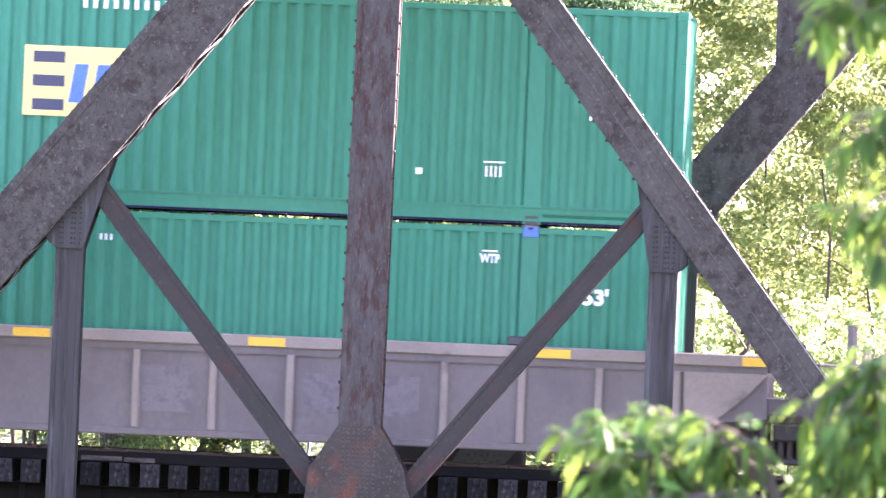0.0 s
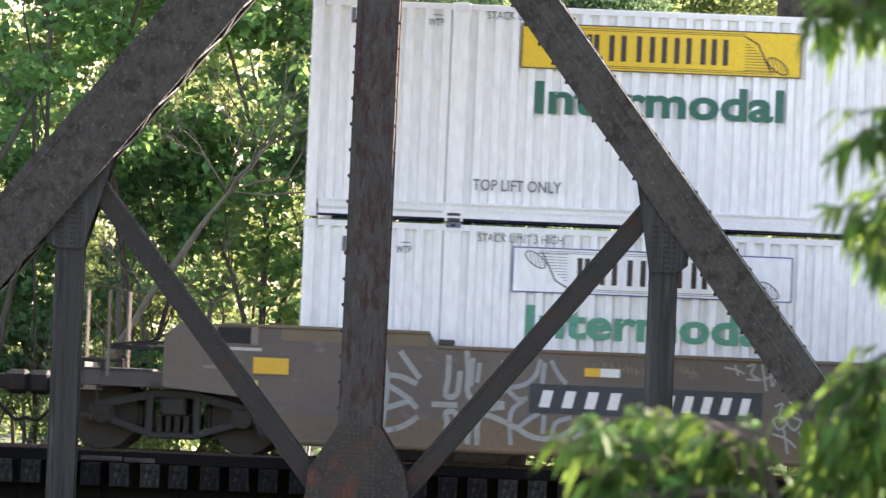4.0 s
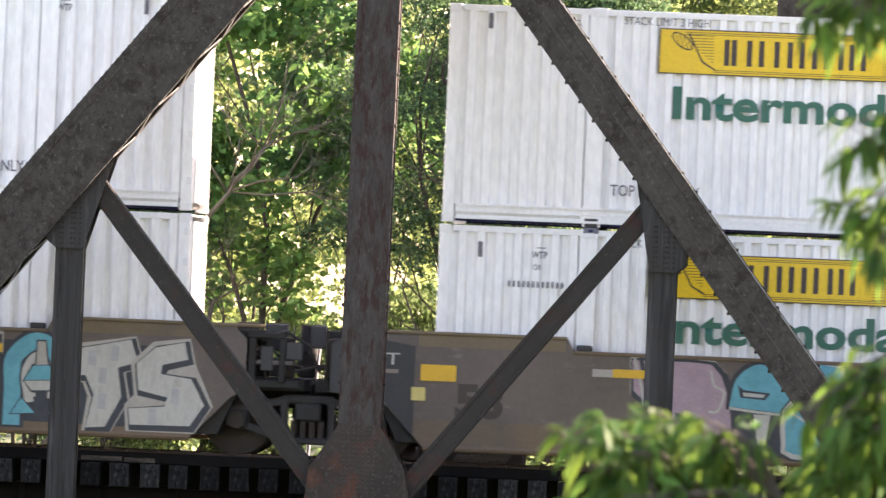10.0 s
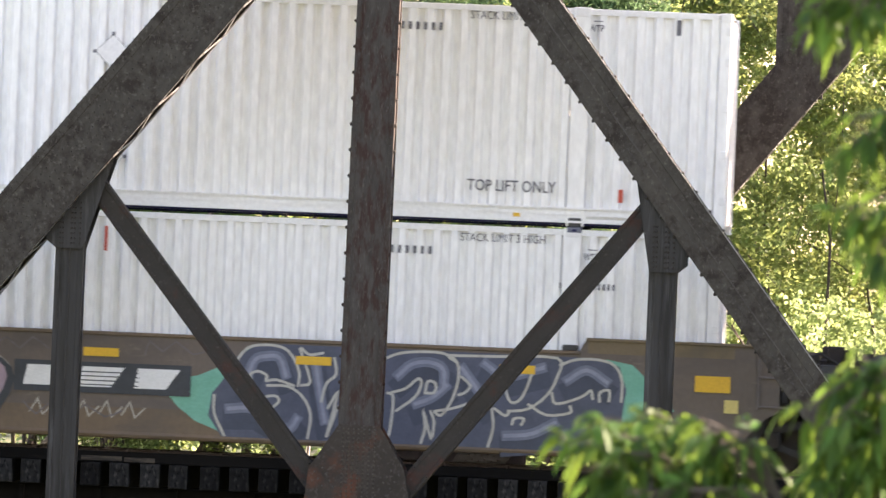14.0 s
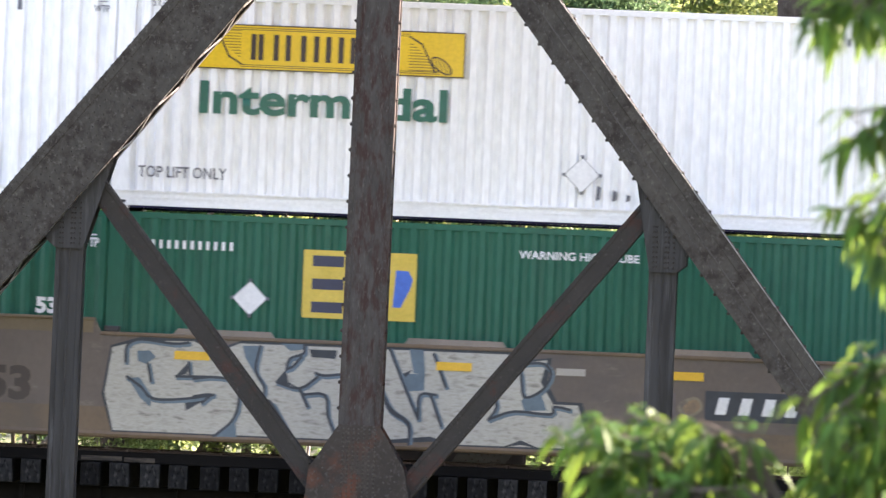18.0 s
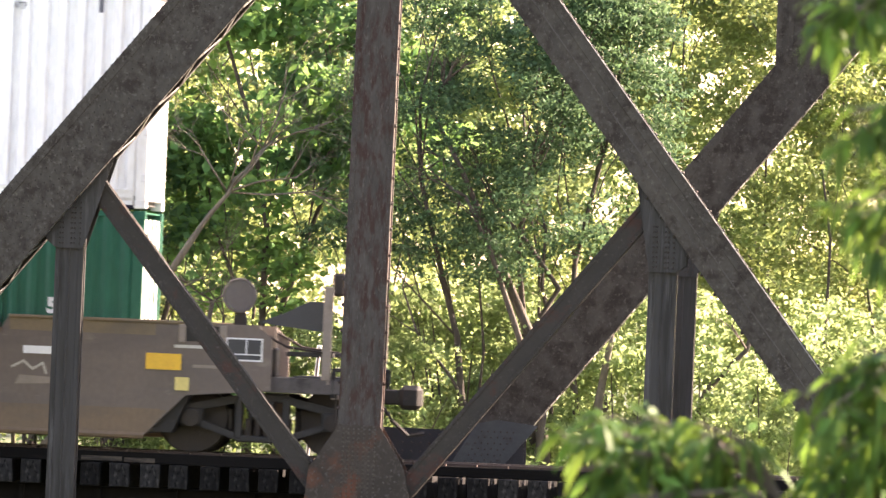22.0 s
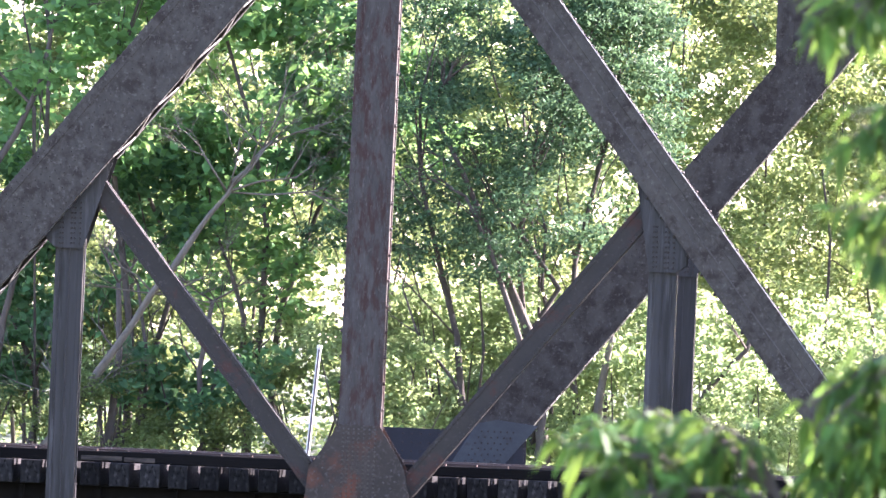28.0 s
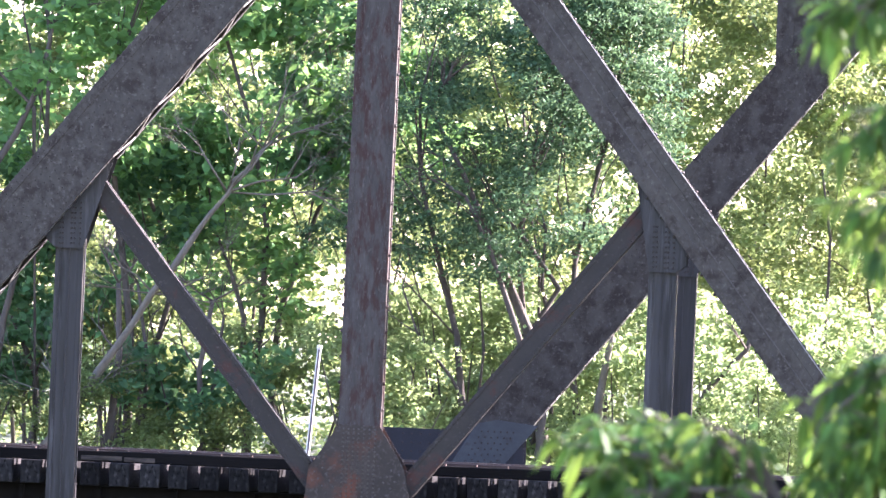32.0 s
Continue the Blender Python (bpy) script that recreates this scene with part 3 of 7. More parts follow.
def build_floor():
    """Floor beams, stringers, ties, rails and guard timbers of the deck."""
    x0, x1 = -14.0, 24.0
    st = thing("deck_stringers", "dark riveted plate girders under the track", "girder", kind="")
    for y in (-0.95, 0.95):
        g = part("stringer", boxed(x0, x1, y - 0.012, y + 0.012, -1.35, -0.49), STEEL_NEAR_BLACK, st)
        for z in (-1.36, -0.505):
            part("flange", boxed(x0, x1, y - 0.15, y + 0.15, z, z + 0.02), STEEL_NEAR_BLACK, g)
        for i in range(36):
            part("stiffener", boxed(x0 + 0.6 + i * 1.0, x0 + 0.66 + i * 1.0, y - 0.08, y + 0.08, -1.33, -0.51), STEEL_NEAR_BLACK, g)
    for i in range(-1, 6):
        xm = X_NEAR + i * HALF
        fb = bmesh.new()
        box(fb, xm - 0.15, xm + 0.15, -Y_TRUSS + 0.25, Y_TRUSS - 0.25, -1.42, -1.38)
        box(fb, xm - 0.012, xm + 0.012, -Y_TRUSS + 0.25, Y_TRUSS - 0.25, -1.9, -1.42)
        part("floor_beam", fb, STEEL_NEAR_BLACK, st)
    for y in (-0.7525, 0.7525):
        r = thing("rail", "rust-brown steel rail with a polished head", "rail", "running rails", "structure", pose(0, y, 0))
        bm = bmesh.new()
        prof = [(-0.070, -0.172), (0.070, -0.172), (0.070, -0.160), (0.012, -0.145), (0.010, -0.045), (0.036, -0.036), (0.036, -0.008), (0.028, -0.002),
                (-0.028, -0.002), (-0.036, -0.008), (-0.036, -0.036), (-0.010, -0.045), (-0.012, -0.145), (-0.070, -0.160)]
        a = [bm.verts.new((-120, p[0], p[1])) for p in prof]
        b = [bm.verts.new((120, p[0], p[1])) for p in prof]
        for i in range(len(prof)):
            j = (i + 1) % len(prof)
            bm.faces.new((a[i], a[j], b[j], b[i]))
        bm.faces.new(a)
        bm.faces.new(b[::-1])
        part("rail_section", bm, RAIL, r)
        part("rail_head", boxed(-120, 120, -0.027, 0.027, -0.002, 0.001), RAIL_TOP, r, "polished running surface")
    # ties one by one across the view
    deck = thing("tie_deck", "row of weathered grey bridge ties", "bridge ties", kind="structure")
    rng = random.Random(5)
    meshes = []
    for k in range(4):
        bm = boxed(-0.127, 0.127, -1.5, 1.5, -0.48, -0.174, None, 0.012)
        for v in bm.verts:
            v.co += Vector((rng.uniform(-0.006, 0.006), 0, rng.uniform(-0.006, 0.004)))
        meshes.append(link("tie", bm, TIMBER))
    for i in range(70):
        ob = new("tie", meshes[i % 4])
        ob.parent = deck
        ob.matrix_basis = pose(-14.11 + i * 0.3866 + rng.uniform(-0.012, 0.012), rng.uniform(-0.03, 0.03), 0, 0, 0, rng.uniform(-0.4, 0.4))
    bm = bmesh.new()
    for i in range(260):
        for s in (-1, 1):
            x = -14.497 - i * 0.3866 if s < 0 else 12.952 + i * 0.3866
            if abs(x) < 110:
                box(bm, x - 0.127, x + 0.127, -1.5, 1.5, -0.48, -0.174)
    part("far_ties", bm, TIMBER, deck, kind="stuff")
    for y in (-1.24, 1.24):
        g = thing("guard_timber", "creosoted guard timber bolted along the tie ends", "guard timber", "guard timbers", "structure")
        x = -16.0
        while x < 26:
            ln = rng.uniform(4.5, 5.5)
            b = part("timber", boxed(x, x + ln - 0.012, y - 0.10, y + 0.10, -0.172, -0.03 + rng.uniform(-0.006, 0.006), None, 0.012), TIMBER_DARK, g)
            for k in range(int(ln / 0.403 / 1)):
                part("bolt_head", disc_up(x + 0.2 + k * 0.403, y, -0.036, 0.022, 0.03), RAIL, b)
            x += ln
        if y < 0:
            for a, b, z in ((-4.58, -4.05, -0.12), (-4.02, -3.62, -0.128)):
                part("worn_strip", boxed(a, b, y - 0.106, y - 0.101, z - 0.03, z + 0.028, None, 0.002), TIMBER_BARE, g, "bleached splintered strip of bare wood")


def disc_up(x, y, z, r, h, sides=6):
    bm = bmesh.new()
    a = [bm.verts.new((x + r * math.cos(2 * math.pi * k / sides), y + r * math.sin(2 * math.pi * k / sides), z)) for k in range(sides)]
    b = [bm.verts.new((v.co.x, v.co.y, z + h)) for v in a]
    bm.faces.new(a[::-1])
    bm.faces.new(b)
    for k in range(sides):
        bm.faces.new((a[k], a[(k + 1) % sides], b[(k + 1) % sides], b[k]))
    return bm


build_floor()


def build_supports():
    """Plain concrete seats under the ends of the trusses and the track's bank beyond them."""
    for x, y in ((X_NEAR, -Y_TRUSS), (X_NEAR + 7.63, Y_TRUSS), (X_NEAR + 8 * HALF, -Y_TRUSS), (X_NEAR + 10 * HALF, Y_TRUSS)):
        s = new("bridge_seat", link("bridge_seat", boxed(x - 0.9, x + 0.9, y - 0.9, y + 0.9, -7.0, -1.62, None, 0.05), CONCRETE))
        tagged(s, "stained concrete pier under a truss bearing", "pier", "bridge seats", "structure")
    for name, x0, x1 in (("embankment", -120, -14.0), ("embankment", 24.0, 120)):
        bm = bmesh.new()
        prof = [(-7, -7.5), (-2.2, -0.5), (2.2, -0.5), (7, -7.5)]
        a = [bm.verts.new((x0, *p)) for p in prof]
        b = [bm.verts.new((x1, *p)) for p in prof]
        for i in range(3):
            bm.faces.new((a[i], a[i + 1], b[i + 1], b[i]))
        bm.faces.new(a)
        bm.faces.new(b[::-1])
        tagged(new(name, link(name, bm, SOIL)), "gravel and grass railway embankment", "embankment", kind="structure")


build_supports()

# white leaning marker beyond the far rail
marker = thing("marker_post", "slim white leaning marker post beside the track", "marker post", at=pose(-2.05, 3.6, -0.6, 0, 4.0, 0))
part("post", boxed(-0.026, 0.026, -0.02, 0.02, -0.9, 2.05, None, 0.008), WHITE_POST, marker)
part("rib", boxed(-0.012, 0.012, -0.028, -0.02, -0.5, 2.0), CAR_GREY, marker, "raised grey rib")
part("cap", boxed(-0.034, 0.034, -0.03, 0.03, 2.0, 2.06, None, 0.01), WHITE_POST, marker)


# ---- train ----
HALF_BOX = 7.985      # half a container's length
BOX_H = 2.83


def letters(text, size, material, parent, x0, z0, y, width=None, bold=0.0, shear=0.0, name="lettering", label=""):
    """Flat painted lettering on a wall that faces -y, its lower left corner at x0, z0; size: the height of a capital."""
    cu = bpy.data.curves.new(name, "FONT")
    cu.body, cu.size, cu.extrude, cu.offset, cu.shear, cu.resolution_u = text, size / 0.70, 0.0, bold, shear, 3
    tmp = bpy.data.objects.new(name, cu)
    scene.collection.objects.link(tmp)
    me = bpy.data.meshes.new_from_object(tmp.evaluated_get(bpy.context.evaluated_depsgraph_get()))
    bpy.data.objects.remove(tmp)
    xs = [v.co.x for v in me.vertices]
    lo, hi = min(xs), max(xs)
    k = width / (hi - lo) if width else 1.0
    for v in me.vertices:
        v.co = ((v.co.x - lo) * k + x0, y, v.co.y + z0)
    me.materials.clear()
    me.materials.append(material)
    ob = new(name, me)
    ob.parent = parent
    return tagged(ob, label=label)


def bars(parent, material, x0, x1, z0, z1, y, n, name="number_bar", label="", slant=0.0, wide=0.42):
    """Unreadable figures as a row of plain bars."""
    w = (x1 - x0) / n
    for i in range(n):
        a = x0 + i * w + w * 0.12
        part(name, plate(bmesh.new(), [(a, z0), (a + w * wide, z0), (a + w * wide + slant, z1), (a + slant, z1)], y - 0.002, y), material, parent, label)


def strokes(name, lines, width, y, material, parent, label="", lift=0.0004):
    """Broad painted strokes: one even band along each line (x, z), each line a little over the last."""
    for n, line in enumerate(lines):
        pts = [Vector(p) for p in line]
        if len(pts) < 2:
            continue
        closed = (pts[0] - pts[-1]).length < 1e-6
        bm = bmesh.new()
        rows = []
        for i, p in enumerate(pts):
            before = pts[i - 1] if i else (pts[-2] if closed else None)
            after = pts[i + 1] if i < len(pts) - 1 else (pts[1] if closed else None)
            d0 = (p - before).normalized() if before is not None else None
            d1 = (after - p).normalized() if after is not None else None
            d0, d1 = d0 or d1, d1 or d0
            n0, n1 = Vector((-d0.y, d0.x)), Vector((-d1.y, d1.x))
            mid = n0 + n1
            mid = mid.normalized() if mid.length > 0.2 else n1
            k = width / 2 / max(0.45, mid.dot(n1))
            q = p
            if not closed and i == 0:
                q = p - d1 * width * 0.3
            if not closed and i == len(pts) - 1:
                q = p + d0 * width * 0.3
            yy = y - lift * n - 0.00003 * i
            rows.append((bm.verts.new((q.x + mid.x * k, yy, q.y + mid.y * k)), bm.verts.new((q.x - mid.x * k, yy, q.y - mid.y * k))))
        for r0, r1 in zip(rows, rows[1:]):
            bm.faces.new((r0[0], r0[1], r1[1], r1[0]))
        part(name, bm, material, parent, label)


def ellipse(x, z, rx, rz, n=20, a0=0.0, a1=360.0):
    return [(x + rx * math.cos(radians(a0 + (a1 - a0) * k / n)), z + rz * math.sin(radians(a0 + (a1 - a0) * k / n))) for k in range(n + (a1 - a0 != 360.0))]


def corrugated(x0, x1, z0, z1, y, depth, sign, pitch=0.226, soft=0.0):
    """A pressed steel wall from x0 to x1; it lies at y, with grooves that go in by depth."""
    bm = bmesh.new()
    n = max(1, round((x1 - x0) / pitch))
    p = (x1 - x0) / n
    line = []
    for i in range(n):
        a = x0 + i * p
        line += [(a, depth), (a + (0.34 - 0.1 * soft) * p, depth), (a + (0.48 + 0.06 * soft) * p, 0), (a + (0.86 - 0.11 * soft) * p, 0)]
    line.append((x1, depth))
    lo = [bm.verts.new((x, y + sign * d, z0)) for x, d in line]
    hi = [bm.verts.new((x, y + sign * d, z1)) for x, d in line]
    for i in range(len(line) - 1):
        bm.faces.new((lo[i], lo[i + 1], hi[i + 1], hi[i]))
    lo2 = [bm.verts.new((x, y + sign * (depth + 0.02), z)) for x, z in ((x0, z0), (x1, z0), (x1, z1), (x0, z1))]
    bm.faces.new(lo2)
    return bm


def container(paint, rail_paint, label, stacked, door_paint=None, group="containers on the train"):
    """A 53-foot container: corrugated walls, rails, posts, castings, doors at its trailing end. Its origin is under its middle."""
    c = thing("shipping_container", label, "shipping container", group)
    L, W, H = HALF_BOX, 1.295, BOX_H
    green = paint is not WHITE
    for s in (-1, 1):
        y = s * W
        for x0, x1 in ((-L + 0.14, -6.16), (-5.94, 5.94), (6.16, L - 0.14)):
            part("side_panel", corrugated(x0, x1, 0.235, H - 0.085, y, 0.042 if green else 0.068, -s, soft=0.6 if green else 0.0), paint, c)
        part("top_rail", boxed(-L + 0.17, L - 0.17, *sorted((y, y - s * 0.07)), H - 0.09, H - 0.008, None, 0.006), rail_paint, c)
        br = part("bottom_rail", boxed(-L + 0.17, L - 0.17, *sorted((y + s * 0.004, y - s * 0.06)), 0.045, 0.245, None, 0.006), rail_paint, c)
        part("rail_lip", boxed(-L + 0.17, L - 0.17, *sorted((y + s * 0.030, y)), 0.222, 0.245), rail_paint, br)
        part("rail_lip", boxed(-L + 0.17, L - 0.17, *sorted((y + s * 0.022, y)), 0.045, 0.075), rail_paint, br)
        # dark strip painted in for the shaded gap and its blue fringe
        part("gap_shade_strip", boxed(-L + 0.17, L - 0.17, *sorted((y - s * 0.004, y - s * 0.06)), 0.016, 0.043), RAIL_SHADE, br, "blue-black strip painting the shade and colour fringe under the rail")
        for e in (-1, 1):
            bay = bmesh.new()
            prof = [(y + s * 0.032, 0.135), (y - s * 0.04, 0.045), (y - s * 0.06, 0.045), (y - s * 0.06, 0.135)]
            ends = [[bay.verts.new((x, py, pz)) for py, pz in prof] for x in sorted((e * 6.20, e * (L - 0.18)))]
            for k in range(4):
                bay.faces.new((ends[0][k], ends[0][(k + 1) % 4], ends[1][(k + 1) % 4], ends[1][k]))
            bay.faces.new(ends[0])
            bay.faces.new(ends[1][::-1])
            part("sloping_rail", bay, rail_paint, br)
            if stacked:
                lock = part("interbox_lock", boxed(e * 6.05 - 0.10, e * 6.05 + 0.10, *sorted((y + s * 0.016, y - s * 0.12)), -0.085, -0.008, None, 0.012), LOCK_GREY, br, "blue-grey container lock")
                part("lock_handle", boxed(e * 6.05 - 0.03, e * 6.05 + 0.03, *sorted((y + s * 0.028, y + s * 0.016)), -0.065, -0.035, None, 0.004), RAIL_SHADE, lock)
        part("rail_crease", boxed(-L + 0.17, L - 0.17, *sorted((y + s * 0.016, y)), 0.145, 0.157), rail_paint, br)
        for x in (-6.05, 6.05):
            p = part("stacking_post", boxed(x - 0.115, x + 0.115, *sorted((y + s * 0.006, y - s * 0.05)), 0.0, H + 0.005, None, 0.006), paint, c)
            for z0, z1 in ((-0.005, 0.115), (H - 0.115, H + 0.01)):
                part("casting", boxed(x - 0.09, x + 0.09, *sorted((y + s * 0.010, y - s * 0.15)), z0, z1, None, 0.008), DARK_GREY if z0 < 1 else rail_paint, p)
        for x in (-L + 0.075, L - 0.075):
            p = part("corner_post", boxed(x - 0.075, x + 0.075, *sorted((y, y - s * 0.10)), 0.10, H - 0.10, None, 0.008), paint, c)
            for z0, z1 in ((0.0, 0.115), (H - 0.115, H)):
                part("corner_casting", boxed(x - 0.08, x + 0.08, *sorted((y + s * 0.004, y - s * 0.16)), z0, z1, None, 0.008), rail_paint, p)
        if s < 0:
            for z in (0.35, 0.95, 1.55, 2.15, 2.55):
                part("hinge", boxed(L - 0.075, L - 0.004, y - 0.012, y + 0.05, z, z + 0.10, None, 0.006), rail_paint, c)
    part("roof", boxed(-L + 0.03, L - 0.03, -W + 0.05, W - 0.05, H - 0.03, H - 0.012), rail_paint, c)
    part("underframe", boxed(-L + 0.1, L - 0.1, -W + 0.06, W - 0.06, 0.05, 0.16), DARK_GREY, c)
    part("front_wall", boxed(-L + 0.02, -L + 0.06, -W + 0.09, W - 0.09, 0.1, H - 0.06), paint, c)
    for y0, y1 in ((-W + 0.09, -0.008), (0.008, W - 0.09)):
        d = part("door", boxed(L - 0.055, L - 0.010, y0, y1, 0.12, H - 0.10, None, 0.008), door_paint or paint, c)
        for f in (0.25, 0.75):
            yy = y0 + (y1 - y0) * f
            part("lock_rod", tube(bmesh.new(), [(L + 0.008, yy, 0.1), (L + 0.008, yy, H - 0.1)], [0.017, 0.017], 6), rail_paint, d)
        part("rubber_seal", boxed(L - 0.013, L - 0.005, y0 + 0.01, y1 - 0.01, 1.38, 1.42), BLACK, d)
    return c


WALL = -1.2985         # where lettering lies on a container's near wall


def sign_panel(c, x0, x1, z0, z1, yellow):
    """The long company sign: a frame, two slanted ladders of lines and a row of plain bars."""
    y = WALL - 0.002
    p = part("sign_panel", boxed(x0, x1, y - 0.004, y, z0, z1), LOGO_YELLOW if yellow else WHITE, c,
             "yellow company sign with dark bars" if yellow else "white company sign with dark bars and outline")
    ink = INK if yellow else INK_GREY
    for a, b, c0, c1 in ((x0, x1, z1 - 0.012, z1 + 0.004), (x0, x1, z0 - 0.004, z0 + 0.012), (x0 - 0.004, x0 + 0.012, z0, z1), (x1 - 0.012, x1 + 0.004, z0, z1)):
        part("sign_border", boxed(a, b, y - 0.007, y - 0.004, c0, c1), INK_BLUE if not yellow else INK, p)
    w, h = x1 - x0, z1 - z0

    def rule(a, b, z, tall=0.008):
        part("sign_line", boxed(x0 + a * w, x0 + b * w, y - 0.006, y - 0.004, z0 + z * h, z0 + z * h + tall), ink, p)

    # stepped rules beside the plain middle field; the second side is the first turned half round
    for k in range(10):
        z = 0.86 - 0.064 * k
        rule(0.085 + 0.011 * k, 0.195, z)
        rule(0.80, 0.915 - 0.011 * k, 1 - z - 0.014)
    for z in (0.925, 0.885):
        rule(0.09, 0.80, z)
    for z in (0.06, 0.10):
        rule(0.195, 0.91, z)
    # a hatched scroll at each end
    for cx, cz in ((0.082, 0.73), (0.918, 0.25)):
        ex, ez = x0 + cx * w, z0 + cz * h
        tilt = [(ex + 0.040 * w * math.cos(a) * 0.9 - 0.03 * math.sin(a), ez + 0.17 * h * math.sin(a) - 0.05 * math.cos(a)) for a in [radians(24 * k) for k in range(15)]]
        strokes("sign_scroll", [tilt + [tilt[0]]], 0.016, y - 0.0062, ink, p)
        for k in (1, 2, 3, 4, 5):
            strokes("sign_line", [[tilt[k], tilt[-k]]], 0.010, y - 0.0066 - 0.0001 * k, ink, p)
    for q in ([(0.80, 0.88), (0.845, 0.72), (0.895, 0.10)], [(0.20, 0.12), (0.155, 0.28), (0.105, 0.90)]):
        strokes("sign_rule", [[(x0 + a * w, z0 + b * h) for a, b in q]], 0.022, y - 0.0064, ink, p)
    # plain upright bars in place of the company's name
    x = x0 + 0.232 * w
    for wide, gap in ((0.045, 0.036), (0.062, 0.036), (0.066, 0.024), (0.064, 0.024), (0.070, 0.020), (0.060, 0.02)):
        for a in (x, x + (wide - 0.019) * w):
            part("sign_bar", boxed(a, a + 0.019 * w, y - 0.008, y - 0.004, z0 + 0.22 * h, z0 + 0.80 * h), INK, p)
        x += (wide + gap) * w
    return p


def placard(c, x, z, r=0.235, fill=None):
    y = WALL - 0.001
    pts = [(x - r, z), (x, z - r), (x + r, z), (x, z + r)]
    p = part("placard_holder", plate(bmesh.new(), pts, y - 0.008, y), fill or WHITE_RAIL, c, "diamond placard holder")
    for s, (xx, zz) in enumerate(((x - r, z), (x, z - r), (x + r, z), (x, z + r))):
        part("clip", boxed(xx - 0.022, xx + 0.022, y - 0.014, y - 0.001, zz - 0.022, zz + 0.022, None, 0.004), INK_GREY, p)
    d = r * 0.97
    strokes("placard_edge", [[(x - d, z), (x, z - d), (x + d, z), (x, z + d), (x - d, z)]], 0.007, y - 0.0085, INK_GREY, p)
    return p


def white_decor(c, upper, yellow=True, drop=0.0):
    x0, x1 = -5.26, -1.64
    if upper:
        sign_panel(c, x0, x1, 2.03 - drop, 2.61 - drop, True)
        if drop:
            for k, x in enumerate((0.13, 0.34, 0.52)):
                part("scuff_mark", plate(bmesh.new(), [(x, 0.34), (x + 0.05, 0.36), (x + 0.06, 0.52 - 0.05 * k), (x + 0.01, 0.54 - 0.05 * k)], WALL - 0.005, WALL - 0.003), INK_GREY, c, "dark scuff on white paint")
        letters("Intermodal", 0.40, INK_GREEN, c, -5.06, 1.46 - drop, WALL - 0.002, 3.22, 0.017, label="bold dark green lettering")
        placard(c, -0.03, 2.02)
        placard(c, -0.06, 0.67)
        z = 0.42
        for a in (-5.82, 4.64):
            letters("TOP LIFT ONLY", 0.145, INK_GREY, c, a, z, WALL - 0.002, 1.15, 0.002)
        for a in (-5.72, 4.60):
            letters("STACK LIMIT 3 HIGH", 0.105, INK_GREY, c, a, 2.64, WALL - 0.002, 1.10, 0.0)
        bars(c, INK_GREY, 3.19, 4.28, 2.47, 2.57, WALL, 11)
        for a in (-6.48, 6.13):
            letters("WTP", 0.09, INK_GREY, c, a, 2.53, WALL - 0.002, 0.20, 0.002)
            part("decal_bar", boxed(a + 0.06, a + 0.18, WALL - 0.003, WALL, 2.66, 2.672), INK_GREY, c)
        for a in (-7.45, 7.30):
            part("recess_plate", boxed(a - 0.03, a + 0.03, WALL - 0.006, WALL, 2.52, 2.72, None, 0.004), INK_GREY, c, "grey lifting mark")
        part("red_decal", boxed(6.60, 6.66, WALL - 0.003, WALL, 0.33, 0.50), RED, c, "small red decal")
        part("yellow_decal", boxed(5.25, 5.34, WALL - 0.015, WALL - 0.012, 0.10, 0.15), YELLOW, c, "small yellow decal")
    else:
        sign_panel(c, x0, x1, 1.99, 2.57, yellow)
        letters("Intermodal", 0.40, INK_GREEN if yellow else INK_PALE_GREEN, c, -5.06, 1.42, WALL - 0.002, 3.22, 0.017, label="bold green lettering")
        if not yellow:
            placard(c, -0.08, 2.0)
        part("red_stripe", boxed(-0.02, 0.02, WALL - 0.003, WALL, 2.30, 2.62), RED, c, "thin red stripe")
        for a in (-5.72, 4.60):
            letters("STACK LIMIT 3 HIGH", 0.105, INK_GREY, c, a, 2.62, WALL - 0.002, 1.10, 0.0)
        bars(c, INK_GREY, 3.19, 4.28, 2.43, 2.53, WALL, 11)
        for a in (-6.78, 6.20):
            letters("WTP", 0.09, INK_GREY, c, a, 2.43, WALL - 0.002, 0.20, 0.002)
            part("decal_bar", boxed(a + 0.06, a + 0.18, WALL - 0.003, WALL, 2.56, 2.572), INK_GREY, c)
            if yellow:
                bars(c, INK_GREY, a - 0.3, a + 0.45, 2.05, 2.13, WALL, 12)
                letters("OR", 0.07, INK_GREY, c, a + 0.02, 2.28, WALL - 0.002, 0.11, 0.001)
        part("recess_plate", boxed(7.25, 7.31, WALL - 0.006, WALL, 2.42, 2.62, None, 0.004), INK_GREY, c, "grey lifting mark")
        part("recess_plate", boxed(-7.48, -7.42, WALL - 0.006, WALL, 2.42, 2.62, None, 0.004), INK_GREY, c, "grey lifting mark")


